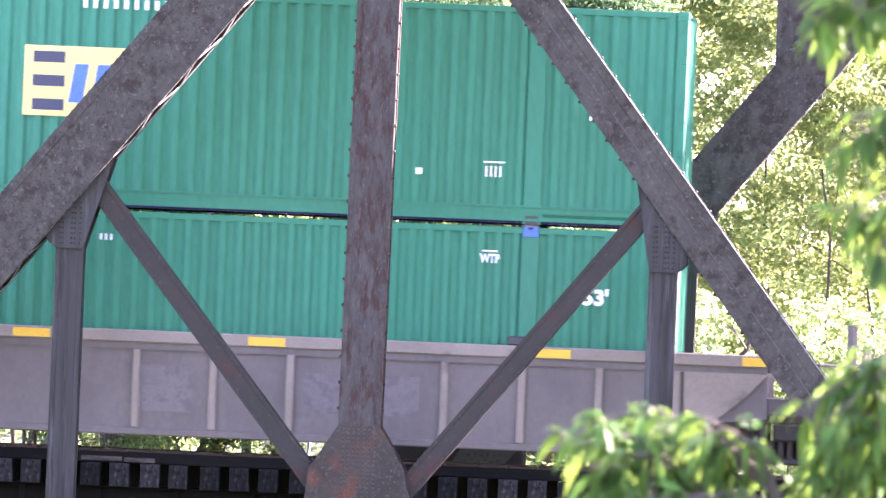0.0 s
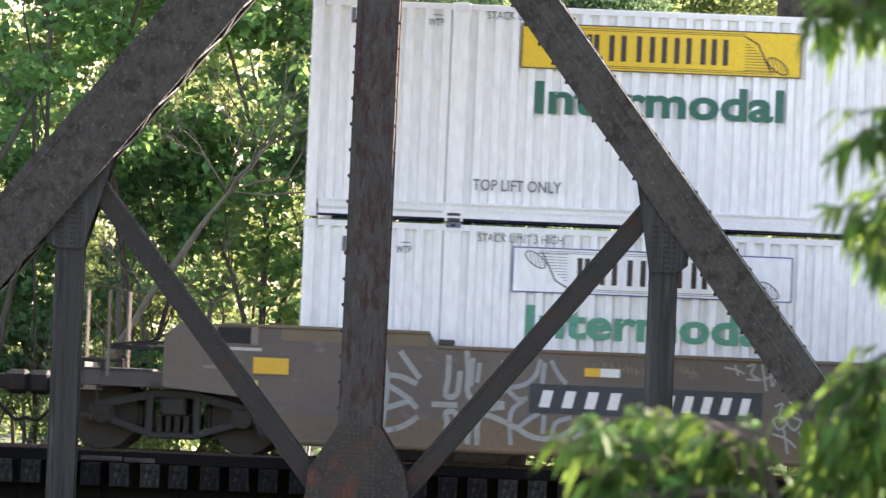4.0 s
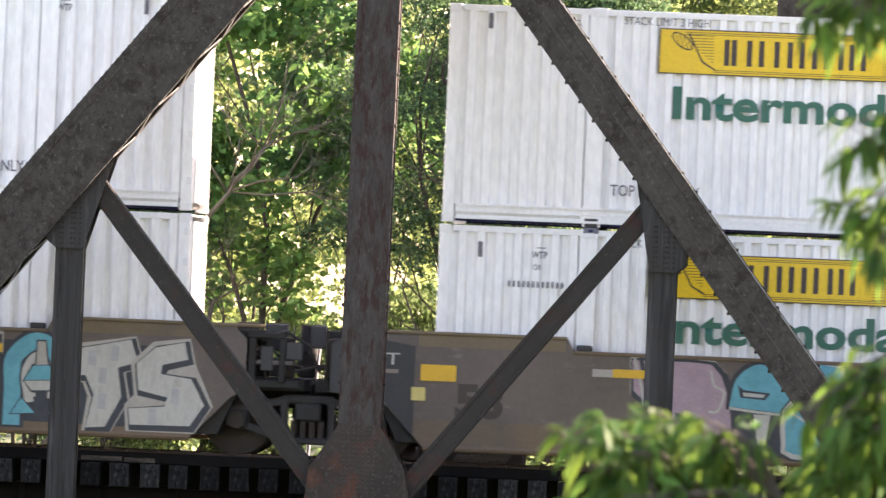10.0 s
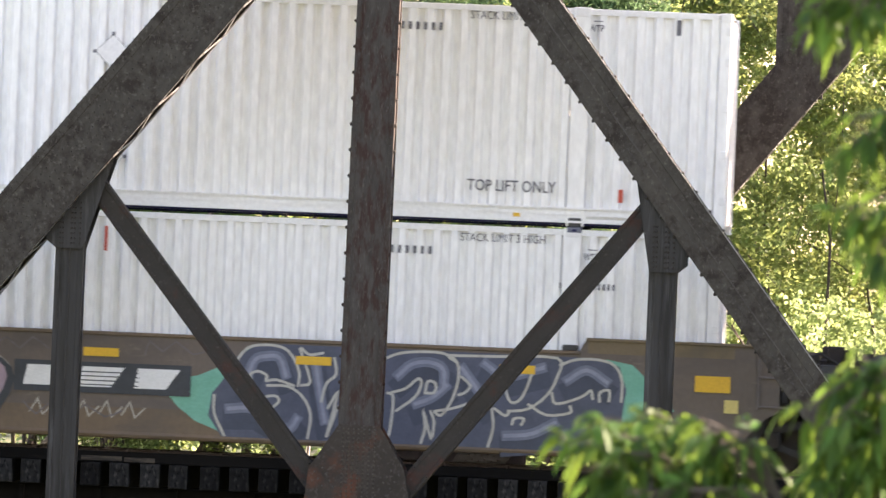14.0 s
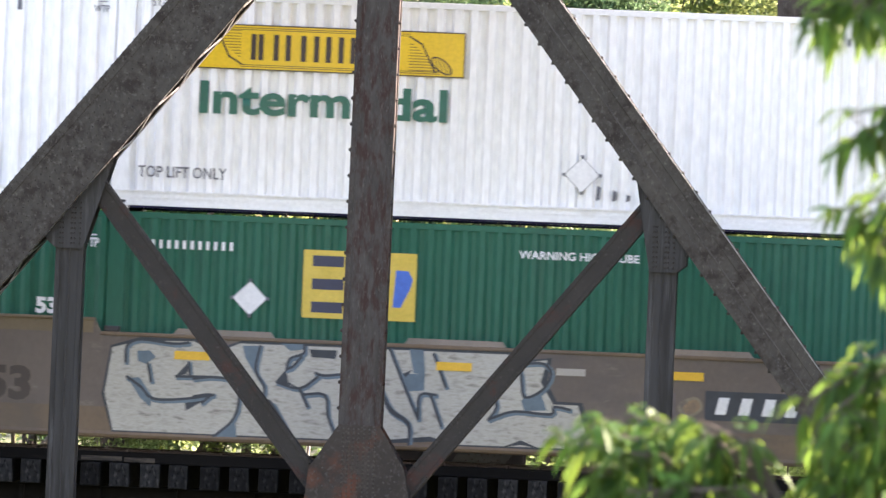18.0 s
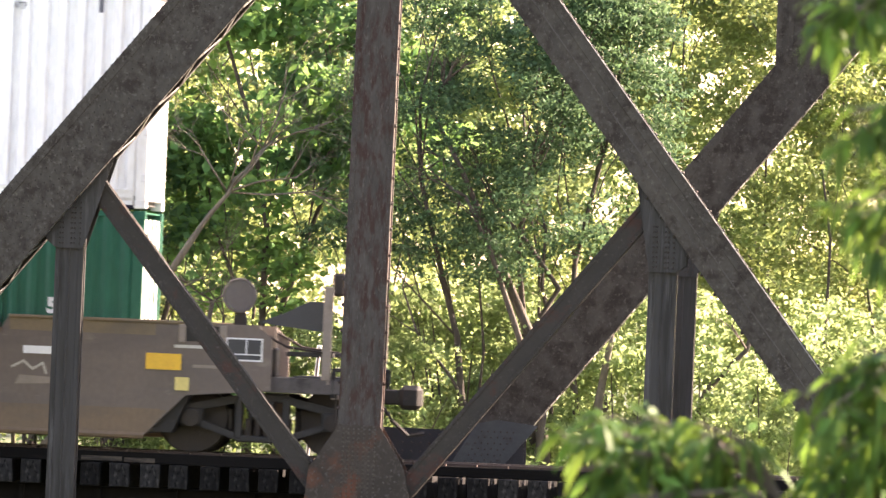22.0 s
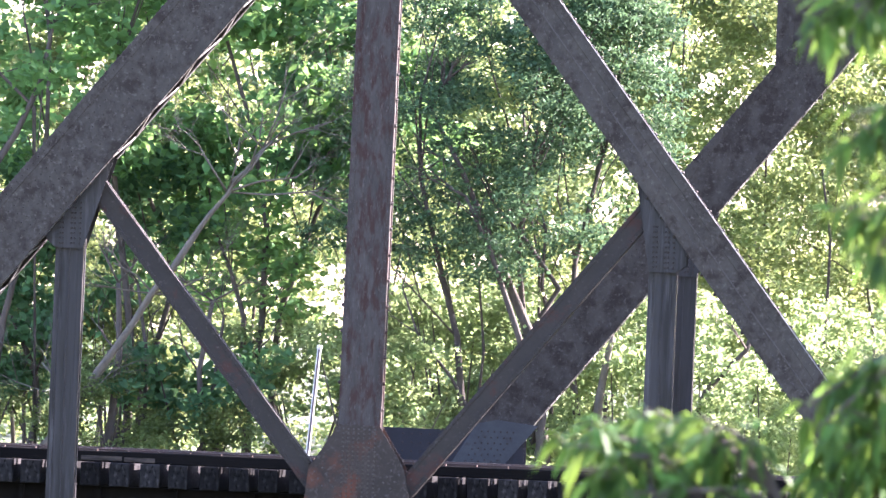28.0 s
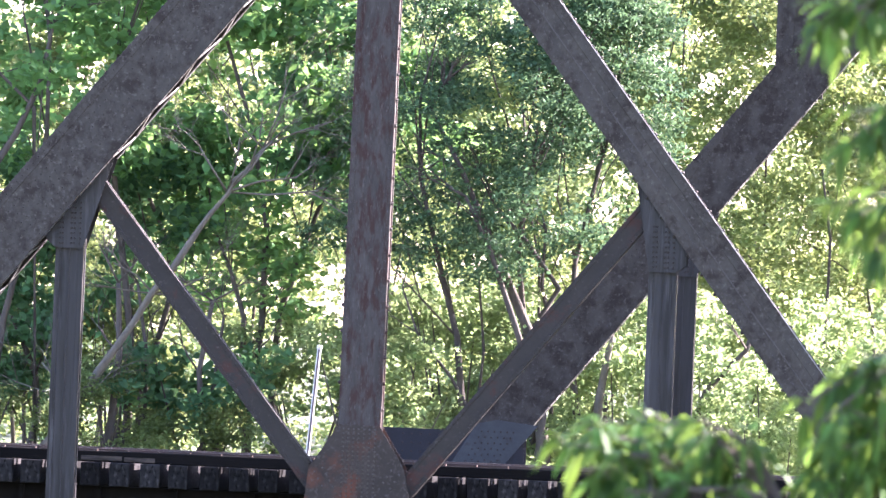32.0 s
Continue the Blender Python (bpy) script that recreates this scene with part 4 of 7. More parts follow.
def logo_square(c, x0, x1, z0, z1, film):
    """A square company sign: plain dark and blue blocks on faded yellow."""
    y = WALL - 0.002
    w, h = x1 - x0, z1 - z0
    p = part("logo_panel", boxed(x0, x1, y - 0.004, y, z0, z1), film, c, "faded yellow company sign with plain blocks")
    for f in (0.08, 0.42, 0.76):
        part("logo_block", boxed(x0 + 0.08 * w, x0 + 0.36 * w, y - 0.007, y - 0.004, z0 + f * h, z0 + (f + 0.16) * h), INK_NAVY, p)
    for f in (0.40, 0.60):
        part("logo_block", plate(bmesh.new(), [(x0 + a * w, z0 + b * h) for a, b in ((f, 0.2), (f + 0.12, 0.2), (f + 0.17, 0.75), (f + 0.05, 0.75))], y - 0.008, y - 0.004), BLUE_PLATE, p)
    part("logo_block", plate(bmesh.new(), [(x0 + a * w, z0 + b * h) for a, b in ((0.80, 0.2), (0.87, 0.2), (0.95, 0.48), (0.97, 0.62), (0.93, 0.74), (0.82, 0.75))], y - 0.008, y - 0.004), BLUE_PLATE, p)
    return p


def green_decor(c, upper, dark):
    y = WALL - 0.002
    if dark:
        logo_square(c, -3.62, -2.15, 1.54, 2.42, WORN_YELLOW)
        placard(c, -4.30, 1.76, 0.23, INK_WHITE)
        bars(c, INK_WHITE, -5.62, -4.5, 2.36, 2.47, WALL, 11)
        letters("WARNING HIGH CUBE", 0.10, INK_WHITE, c, -0.83, 2.42, y, 1.56, 0.003)
        zw, z53 = 2.38, 1.47
    elif upper:
        logo_square(c, -0.62, 0.86, 1.16, 2.07, PALE_YELLOW)
        bars(c, INK_WHITE, 4.50, 4.70, 0.60, 0.68, WALL, 1)
        bars(c, INK_WHITE, 5.42, 5.66, 0.60, 0.74, WALL, 4)
        part("decal_bar", boxed(5.40, 5.68, WALL - 0.003, WALL, 0.78, 0.80), INK_WHITE, c)
        bars(c, INK_WHITE, 0.1, 1.3, 2.58, 2.70, WALL, 9)
        zw, z53 = 2.40, 1.38
    else:
        bars(c, INK_WHITE, 0.45, 0.65, 2.44, 2.52, WALL, 3)
        zw, z53 = 2.38, 1.86
        part("lock_plate", boxed(5.95, 6.15, WALL - 0.02, WALL - 0.012, 2.70, 2.82, None, 0.006), BLUE_PLATE, c, "blue lock plate")
    for a in ((-6.55, 6.25) if upper or dark else (5.40,)):
        letters("WTP", 0.11, INK_WHITE, c, a, zw - 0.03, y, 0.26, 0.006)
        part("decal_bar", boxed(a + 0.03, a + 0.23, WALL - 0.003, WALL, zw + 0.11, zw + 0.13), INK_WHITE, c)
    for a in (-7.08, 6.75):
        letters("53'", 0.19, INK_WHITE, c, a, z53, y, 0.34, 0.012, label="white length mark")
    if dark:
        for a in (-6.05, 6.05):
            part("lock_plate", boxed(a - 0.10, a + 0.10, WALL - 0.02, WALL - 0.012, 2.68, 2.80, None, 0.006), INK_WHITE, c, "white lock plate")
            part("lock_hole", boxed(a - 0.02, a + 0.02, WALL - 0.023, WALL - 0.02, 2.71, 2.77), BLACK, c)


def bar(p0, p1, width, y0, y1):
    """A flat bar from p0 to p1 (x, z)."""
    a, b = Vector(p0), Vector(p1)
    d = (b - a).normalized()
    n = Vector((-d.y, d.x)) * width / 2
    return plate(bmesh.new(), [tuple(a - n), tuple(b - n), tuple(b + n), tuple(a + n)], y0, y1)


def truck(unit, x, wheels, r=0.45, base=0.925):
    """A two-axle truck under a car: openwork side frames, bolster, springs and turning wheelsets."""
    t = part("truck_bolster", boxed(x - 0.17, x + 0.17, -1.16, 1.16, 0.46, 0.70, None, 0.03), TRUCK, unit, "grimy cast truck")
    for s in (-1, 1):
        y0, y1 = sorted((s * 1.00, s * 1.14))
        for e in (-1, 1):
            part("compression_bar", bar((x + e * (base + 0.12), 0.56), (x + e * 0.24, 0.74), 0.10, y0, y1), TRUCK, t)
            part("tension_bar", bar((x + e * (base - 0.02), 0.42), (x + e * 0.30, 0.22), 0.085, y0, y1), TRUCK, t)
            part("column", boxed(x + e * 0.31 - 0.05, x + e * 0.31 + 0.05, y0 - 0.01, y1 + 0.01, 0.20, 0.74, None, 0.015), TRUCK, t)
            part("pedestal", boxed(x + e * base - 0.16, x + e * base + 0.16, y0 - 0.012, y1 + 0.012, 0.34, 0.60, None, 0.03), TRUCK, t)
            part("journal_cap", disc(bmesh.new(), x + e * base, *sorted((s * 1.12, s * 1.23)), r, 0.115, 14), WHEEL, t)
            part("brake_shoe", boxed(x + e * 0.44 - 0.04, x + e * 0.44 + 0.04, *sorted((s * 0.72, s * 0.84)), 0.30, 0.60, None, 0.02), WHEEL, t)
        part("spring_plank", boxed(x - 0.34, x + 0.34, y0, y1, 0.16, 0.25, None, 0.02), TRUCK, t)
        part("frame_top", boxed(x - 0.34, x + 0.34, y0, y1, 0.69, 0.80, None, 0.02), TRUCK, t)
        for k in range(4):
            sx = x - 0.18 + k * 0.12
            part("spring", tube(bmesh.new(), [(sx, s * 1.08, 0.24), (sx, s * 1.08, 0.47)], [0.045, 0.045], 8), WHEEL, t)
    for e in (-1, 1):
        bm = bmesh.new()
        for s in (-1, 1):
            disc(bm, 0, *sorted((s * 0.70, s * 0.83)), 0, r, 32)
            disc(bm, 0, *sorted((s * 0.67, s * 0.70)), 0, r + 0.025, 32)
            disc(bm, 0, *sorted((s * 0.83, s * 0.835)), 0, r * 0.84, 28)
            disc(bm, 0, *sorted((s * 0.835, s * 0.86)), 0, r * 0.52, 24)
            disc(bm, 0, *sorted((s * 0.85, s * 0.93)), 0, 0.12, 12)
            for k in range(4):
                a = k * math.pi / 2 + 0.4
                box(bm, 0.22 * math.cos(a) - 0.03, 0.22 * math.cos(a) + 0.03, *sorted((s * 0.855, s * 0.868)), 0.22 * math.sin(a) - 0.03, 0.22 * math.sin(a) + 0.03)
        tube(bm, [(0, -0.95, 0), (0, 0.95, 0)], [0.075, 0.075], 10)
        w = part("wheelset", bm, WHEEL, unit, "dark steel wheelset")
        w.matrix_basis = pose(x + e * base, 0, r + 0.003)
        wheels.append((w, x + e * base, r))
    return t


def wheel_rim(x, y, z, r):
    bm = bmesh.new()
    pts = [(x + r * math.cos(2 * math.pi * k / 20), y, z + r * math.sin(2 * math.pi * k / 20)) for k in range(21)]
    return tube(bm, pts, [0.02] * 21, 6)


def coupler(unit, x, s):
    bm = bmesh.new()
    box(bm, *sorted((x - s * 1.0, x)), -0.09, 0.09, 0.72, 0.92, None, 0.02)
    c = part("coupler", bm, BLACK, unit, "dark cast coupler")
    part("knuckle", boxed(*sorted((x - s * 0.05, x + s * 0.25)), -0.17, 0.15, 0.66, 0.98, None, 0.06), BLACK, c)
    part("air_hose", tube(bmesh.new(), [(x - s * 0.3, -0.25, 0.75), (x - s * 0.1, -0.3, 0.5), (x + s * 0.1, -0.3, 0.32), (x + s * 0.3, -0.27, 0.36)], [0.028] * 4, 6), BLACK, c)
    return c


SIDE = -1.502


def well_unit(left, right, wheels, label, decor, trucks=(-1, 1)):
    """One unit of an articulated well car. left, right: 'shared' or 'coupler' ends."""
    u = thing("well_car", label, "well car", "well cars of the train")
    for s in (-1, 1):
        y0, y1 = sorted((s * 1.44, s * 1.50))
        ra = 9.72 if right == "coupler" else 8.80
        la = 9.72 if left == "coupler" else 9.20
        out = [(-8.10, 0.20), (8.10, 0.20), (8.62, 0.74), (ra, 0.84), (ra, 1.50), (ra - 0.2, 1.68), (6.28, 1.68), (6.18, 1.49),
               (-6.18, 1.49), (-6.28, 1.68), (0.2 - la, 1.68), (-la, 1.50), (-la, 0.84), (-8.62, 0.74)]
        w = part("side_wall", plate(bmesh.new(), out, y0, y1), CAR_SIDE, u, "brown painted steel side")
        part("lower_panel", plate(bmesh.new(), [(-8.10, 0.205), (8.10, 0.205), (8.40, 0.535), (-8.40, 0.535)], *sorted((s * 1.50, s * 1.503))), CAR_BROWN, w, "ochre-brown lower panel")
        yo = sorted((s * 1.50, s * 1.53))
        part("top_chord", boxed(-6.2, 6.2, *sorted((s * 1.42, s * 1.525)), 1.475, 1.525, None, 0.01), CAR_BROWN, w)
        for e in (-1, 1):
            part("end_chord", boxed(*sorted((e * 6.28, e * 8.98)), *sorted((s * 1.42, s * 1.53)), 1.655, 1.70, None, 0.01), CAR_TAN, w)
            part("end_band", boxed(*sorted((e * 6.30, e * 8.20)), *sorted((s * 1.50, s * 1.504)), 1.50, 1.655), CAR_TAN, w, "tan band along the raised end")
        part("bottom_sill", tube(bmesh.new(), [(-8.1, s * 1.47, 0.20), (8.1, s * 1.47, 0.20)], [0.05, 0.05], 8), CAR_BROWN, w)
        part("sill_seam", boxed(-8.3, 8.3, *sorted((s * 1.50, s * 1.505)), 0.535, 0.55), CAR_BROWN, w)
        # container guides that stand above the side
        for x in ((-4.6, -1.6, 1.6, 4.6) if decor == "c" else ()):
            part("side_guide", plate(bmesh.new(), [(x - 0.68, 1.50), (x + 0.68, 1.50), (x + 0.60, 1.60), (x - 0.60, 1.60)], *sorted((s * 1.40, s * 1.50))), CAR_EDGE, w)
        for x in (-6.35, 6.35):
            part("lock_pedestal", boxed(x * 0.955 - 0.10, x * 0.955 + 0.10, *sorted((s * 1.30, s * 1.47)), 1.52, 1.60, None, 0.015), DARK_GREY, w)
    part("well_floor", boxed(-8.0, 8.0, -1.40, 1.40, 0.21, 0.25), DARK_GREY, u)
    for e, kind in ((-1, left), (1, right)):
        # end deck over the truck
        deck = part("end_deck", boxed(*sorted((e * 8.15, e * (9.55 if kind == "shared" else 10.95))), -1.15, 1.15, 0.84, 1.02, None, 0.02), BLACK, u, "dark end deck")
        part("bulkhead", plate(bmesh.new(), [(e * 8.12, 0.25), (e * 8.12, 1.62), (e * 8.30, 1.62), (e * 8.72, 0.86), (e * 8.45, 0.25)], -1.40, 1.40), BLACK, u)
        if kind == "shared":
            for s in ((-1, 1) if e < 0 else ()):
                y0, y1 = sorted((s * 1.502, s * 1.515))
                part("dark_panel", plate(bmesh.new(), [(e * 8.24, 0.34), (e * 8.66, 0.80), (e * 9.33, 0.86), (e * 9.33, 1.48), (e * 9.10, 1.64), (e * 8.24, 1.50)], y0, y1), DARK_GREY, u, "dark grey end panel")
            part("articulation_casting", boxed(*sorted((e * 8.9, e * 9.62)), -0.32, 0.32, 0.62, 0.98, None, 0.05), BLACK, deck)
            for k, (dx, dy, h) in enumerate(((8.55, -1.0, 1.5), (8.95, -0.7, 1.35), (9.3, -1.05, 1.55), (9.45, 0.6, 1.45), (8.8, 0.9, 1.5))):
                part("valve_box" if k % 2 else "bracket", boxed(*sorted((e * (dx - 0.09), e * (dx + 0.10))), dy - 0.12, dy + 0.12, 1.02, h, None, 0.02), BLACK if k % 2 else WHEEL, deck)
            if e > 0:
                for k, (xa, xb, za, zb, m2) in enumerate(((8.80, 9.30, 1.52, 1.60, BLACK), (8.82, 8.92, 0.95, 1.60, BLACK), (9.22, 9.30, 0.95, 1.60, BLACK), (8.98, 9.14, 1.10, 1.42, DARK_GREY),
                                                          (8.85, 9.40, 1.18, 1.24, CAR_GREY), (9.30, 9.52, 1.25, 1.48, DARK_GREY), (8.9, 9.5, 0.88, 0.98, BLACK), (8.55, 8.80, 1.05, 1.3, BLACK))):
                    part("end_frame_bar", boxed(xa, xb, -1.46 + 0.01 * k, -1.36, za, zb, None, 0.012), m2, deck)
                part("hose", tube(bmesh.new(), [(9.0, -1.4, 1.5), (9.3, -1.45, 1.62), (9.6, -1.35, 1.45), (9.75, -1.3, 1.1)], [0.025] * 4, 6), BLACK, deck)
                part("hose", tube(bmesh.new(), [(9.1, -1.3, 1.4), (9.4, -1.35, 1.1), (9.8, -1.2, 1.2)], [0.02] * 3, 6), BLACK, deck)
            if e > 0 and decor == "b":
                for q in (8.52, 8.98):
                    part("ladder_stile", boxed(q - 0.02, q + 0.02, -1.535, -1.505, 0.86, 1.76, None, 0.006), CAR_GREY, u, "grey ladder stile")
                for q in (0.90, 1.28, 1.72):
                    part("ladder_rung", boxed(8.52, 8.98, -1.54, -1.515, q - 0.015, q + 0.015, None, 0.006), CAR_GREY, u, "grey ladder rung")
            mr = random.Random(int(10 * e) + len(decor) * 7 + ord(decor))
            for k in range(12):
                dx, dy = mr.uniform(8.35, 9.6), mr.uniform(-1.25, 0.9)
                hw = mr.uniform(0.05, 0.16)
                z0 = mr.uniform(0.98, 1.45)
                part(("valve", "bracket", "air_tank", "lever")[k % 4], boxed(e * dx - hw, e * dx + hw, dy - 0.1, dy + 0.1, z0, min(1.72, z0 + mr.uniform(0.12, 0.45)), None, 0.02), (BLACK, WHEEL, DARK_GREY)[k % 3], deck)
            part("cross_beam", boxed(*sorted((e * 8.25, e * 9.05)), -1.38, 1.38, 1.50, 1.63, None, 0.02), BLACK, deck)
            part("brake_pipe", tube(bmesh.new(), [(e * 8.3, -1.2, 1.25), (e * 8.9, -1.22, 1.30), (e * 9.5, -1.1, 1.15)], [0.03] * 3, 6), WHEEL, deck)
            for k, dx in enumerate((8.75, 9.05, 9.40)):
                part("grab_iron", tube(bmesh.new(), [(e * dx, -1.3, 0.9), (e * dx, -1.3, 1.45 + 0.12 * k)], [0.018] * 2, 6), WHEEL, deck)
        else:
            part("end_sill", boxed(*sorted((e * 10.85, e * 11.0)), -1.40, 1.40, 0.80, 1.12, None, 0.02), CAR_GRIME, deck)
            for s in (-1, 1):
                y = s * 1.40
                part("side_sill", boxed(*sorted((e * 9.35, e * 10.9)), *sorted((y, y - s * 0.10)), 0.82, 1.02, None, 0.01), CAR_GRIME, deck)
                for dx in (9.55, 10.45, 11.0):
                    part("stanchion", tube(bmesh.new(), [(e * dx, y, 0.95), (e * dx, y, 2.06 if dx > 10.0 else 1.66)], [0.022] * 2, 6), CAR_EDGE, deck)
                part("hand_rail", tube(bmesh.new(), [(e * 9.55, y, 1.60), (e * 9.9, y, 1.42), (e * 10.4, y, 1.36)], [0.018] * 3, 6), WHEEL, deck)
                part("brake_step", boxed(*sorted((e * 9.9, e * 10.5)), *sorted((y, y - s * 0.35)), 1.30, 1.36, None, 0.01), BLACK, deck, "dark raised step")
                part("end_step", boxed(*sorted((e * 10.5, e * 11.08)), *sorted((y - s * 0.02, y - s * 0.08)), 0.76, 0.90, None, 0.01), CAR_EDGE, deck, "pale end step plate")
                for q in (10.52, 10.78, 11.05):
                    part("step_frame", boxed(*sorted((e * q - 0.03, e * q + 0.03)), *sorted((y, y - s * 0.07)), 0.78, 1.16, None, 0.008), BLACK, deck)
                part("step_frame", boxed(*sorted((e * 10.5, e * 11.08)), *sorted((y, y - s * 0.07)), 1.12, 1.17, None, 0.008), BLACK, deck)
                part("step", boxed(*sorted((e * 10.55, e * 10.95)), *sorted((s * 1.30, s * 1.46)), 0.42, 0.46), WHEEL, deck)
                for dx in (10.57, 10.93):
                    part("step_strap", boxed(*sorted((e * dx - 0.012, e * dx + 0.012)), *sorted((s * 1.40, s * 1.46)), 0.44, 0.84), WHEEL, deck)
            part("valve_box", boxed(*sorted((e * 9.3, e * 9.75)), -1.05, -0.5, 1.02, 1.40, None, 0.03), BLACK, deck)
            part("reservoir", tube(bmesh.new(), [(e * 8.75, -0.9, 1.22), (e * 9.25, -0.9, 1.22)], [0.18, 0.18], 14), WHEEL, deck)
            part("platform_grating", boxed(*sorted((e * 10.0, e * 10.85)), -1.3, 1.3, 1.025, 1.05), DARK_GREY, deck)
            for s in (-1, 1):
                y0, y1 = sorted((s * 1.502, s * 1.506))
                # the opening's shade is a black plate on the uncut wall
                part("opening_shade_plate", boxed(*sorted((e * 8.55, e * 9.08)), y0, y1, 1.44, 1.64), BLACK, u, "black plate painting the shade of an opening between brackets")
                for dx in (8.55, 9.08):
                    part("bracket", boxed(e * dx - 0.045, e * dx + 0.045, *sorted((s * 1.502, s * 1.54)), 1.42, 1.66, None, 0.008), CAR_EDGE, u)
                part("pale_band", boxed(*sorted((e * 8.45, e * 9.15)), y0, y1, 1.35, 1.39), TAG_WHITE, u)
                part("pale_band", boxed(*sorted((e * 8.7, e * 9.2)), y0, y1, 1.10, 1.14), CAR_EDGE, u)
                if e < 0:
                    continue
                bx = e * 9.36
                part("notice_panel", boxed(bx - 0.22, bx + 0.22, *sorted((s * 1.502, s * 1.508)), 1.22, 1.50), DARK_GREY, u, "dark notice panel with a white frame")
                for a, b_, c0, c1 in ((bx - 0.24, bx + 0.24, 1.49, 1.51), (bx - 0.24, bx + 0.24, 1.21, 1.23), (bx - 0.24, bx - 0.22, 1.22, 1.50), (bx + 0.22, bx + 0.24, 1.22, 1.50), (bx + 0.02, bx + 0.035, 1.3, 1.5), (bx - 0.22, bx + 0.22, 1.29, 1.305)):
                    part("panel_frame", boxed(a, b_, *sorted((s * 1.508, s * 1.512)), c0, c1), INK_WHITE, u)
            if e > 0:
                hub = part("brake_wheel", wheel_rim(9.25, -1.25, 2.06, 0.21), CAR_GREY, deck, "round brake wheel")
                part("wheel_dish", disc(bmesh.new(), 9.25, -1.24, -1.22, 2.06, 0.19, 20), CAR_GREY, hub)
                part("wheel_stand", plate(bmesh.new(), [(9.18, 1.68), (9.36, 1.68), (9.29, 2.06), (9.21, 2.06)], -1.22, -1.16), WHEEL, hub)
                part("brake_housing", plate(bmesh.new(), [(9.50, 1.72), (10.45, 1.62), (10.45, 2.02), (10.15, 2.02), (9.85, 1.86)], -1.2, -0.9), DARK_GREY, deck)
                part("end_post", boxed(10.36, 10.48, -1.42, -1.32, 1.0, 2.22, None, 0.01), CAR_EDGE, deck)
                part("marker_lamp", boxed(10.44, 10.60, -1.1, -0.9, 2.1, 2.4, None, 0.03), WHEEL, deck)
            coupler(u, e * 11.35, e)
        if e in trucks:
            truck(u, e * 9.6, wheels)
    y = SIDE
    for e in ((-1,) if decor == "a" else (-1, 1)):
        xp = e * 7.93 if (left if e < 0 else right) == "shared" else e * 8.32
        part("yellow_plate", boxed(xp - 0.23, xp + 0.23, y - 0.032, y - 0.026, 1.06, 1.27), YELLOW, u, "yellow reflective plate")
        part("white_plate", boxed(xp + e * 0.25 - 0.09, xp + e * 0.25 + 0.09, y - 0.032, y - 0.026, 0.80, 0.97), PALE_YELLOW, u, "pale inspection plate")
    return u


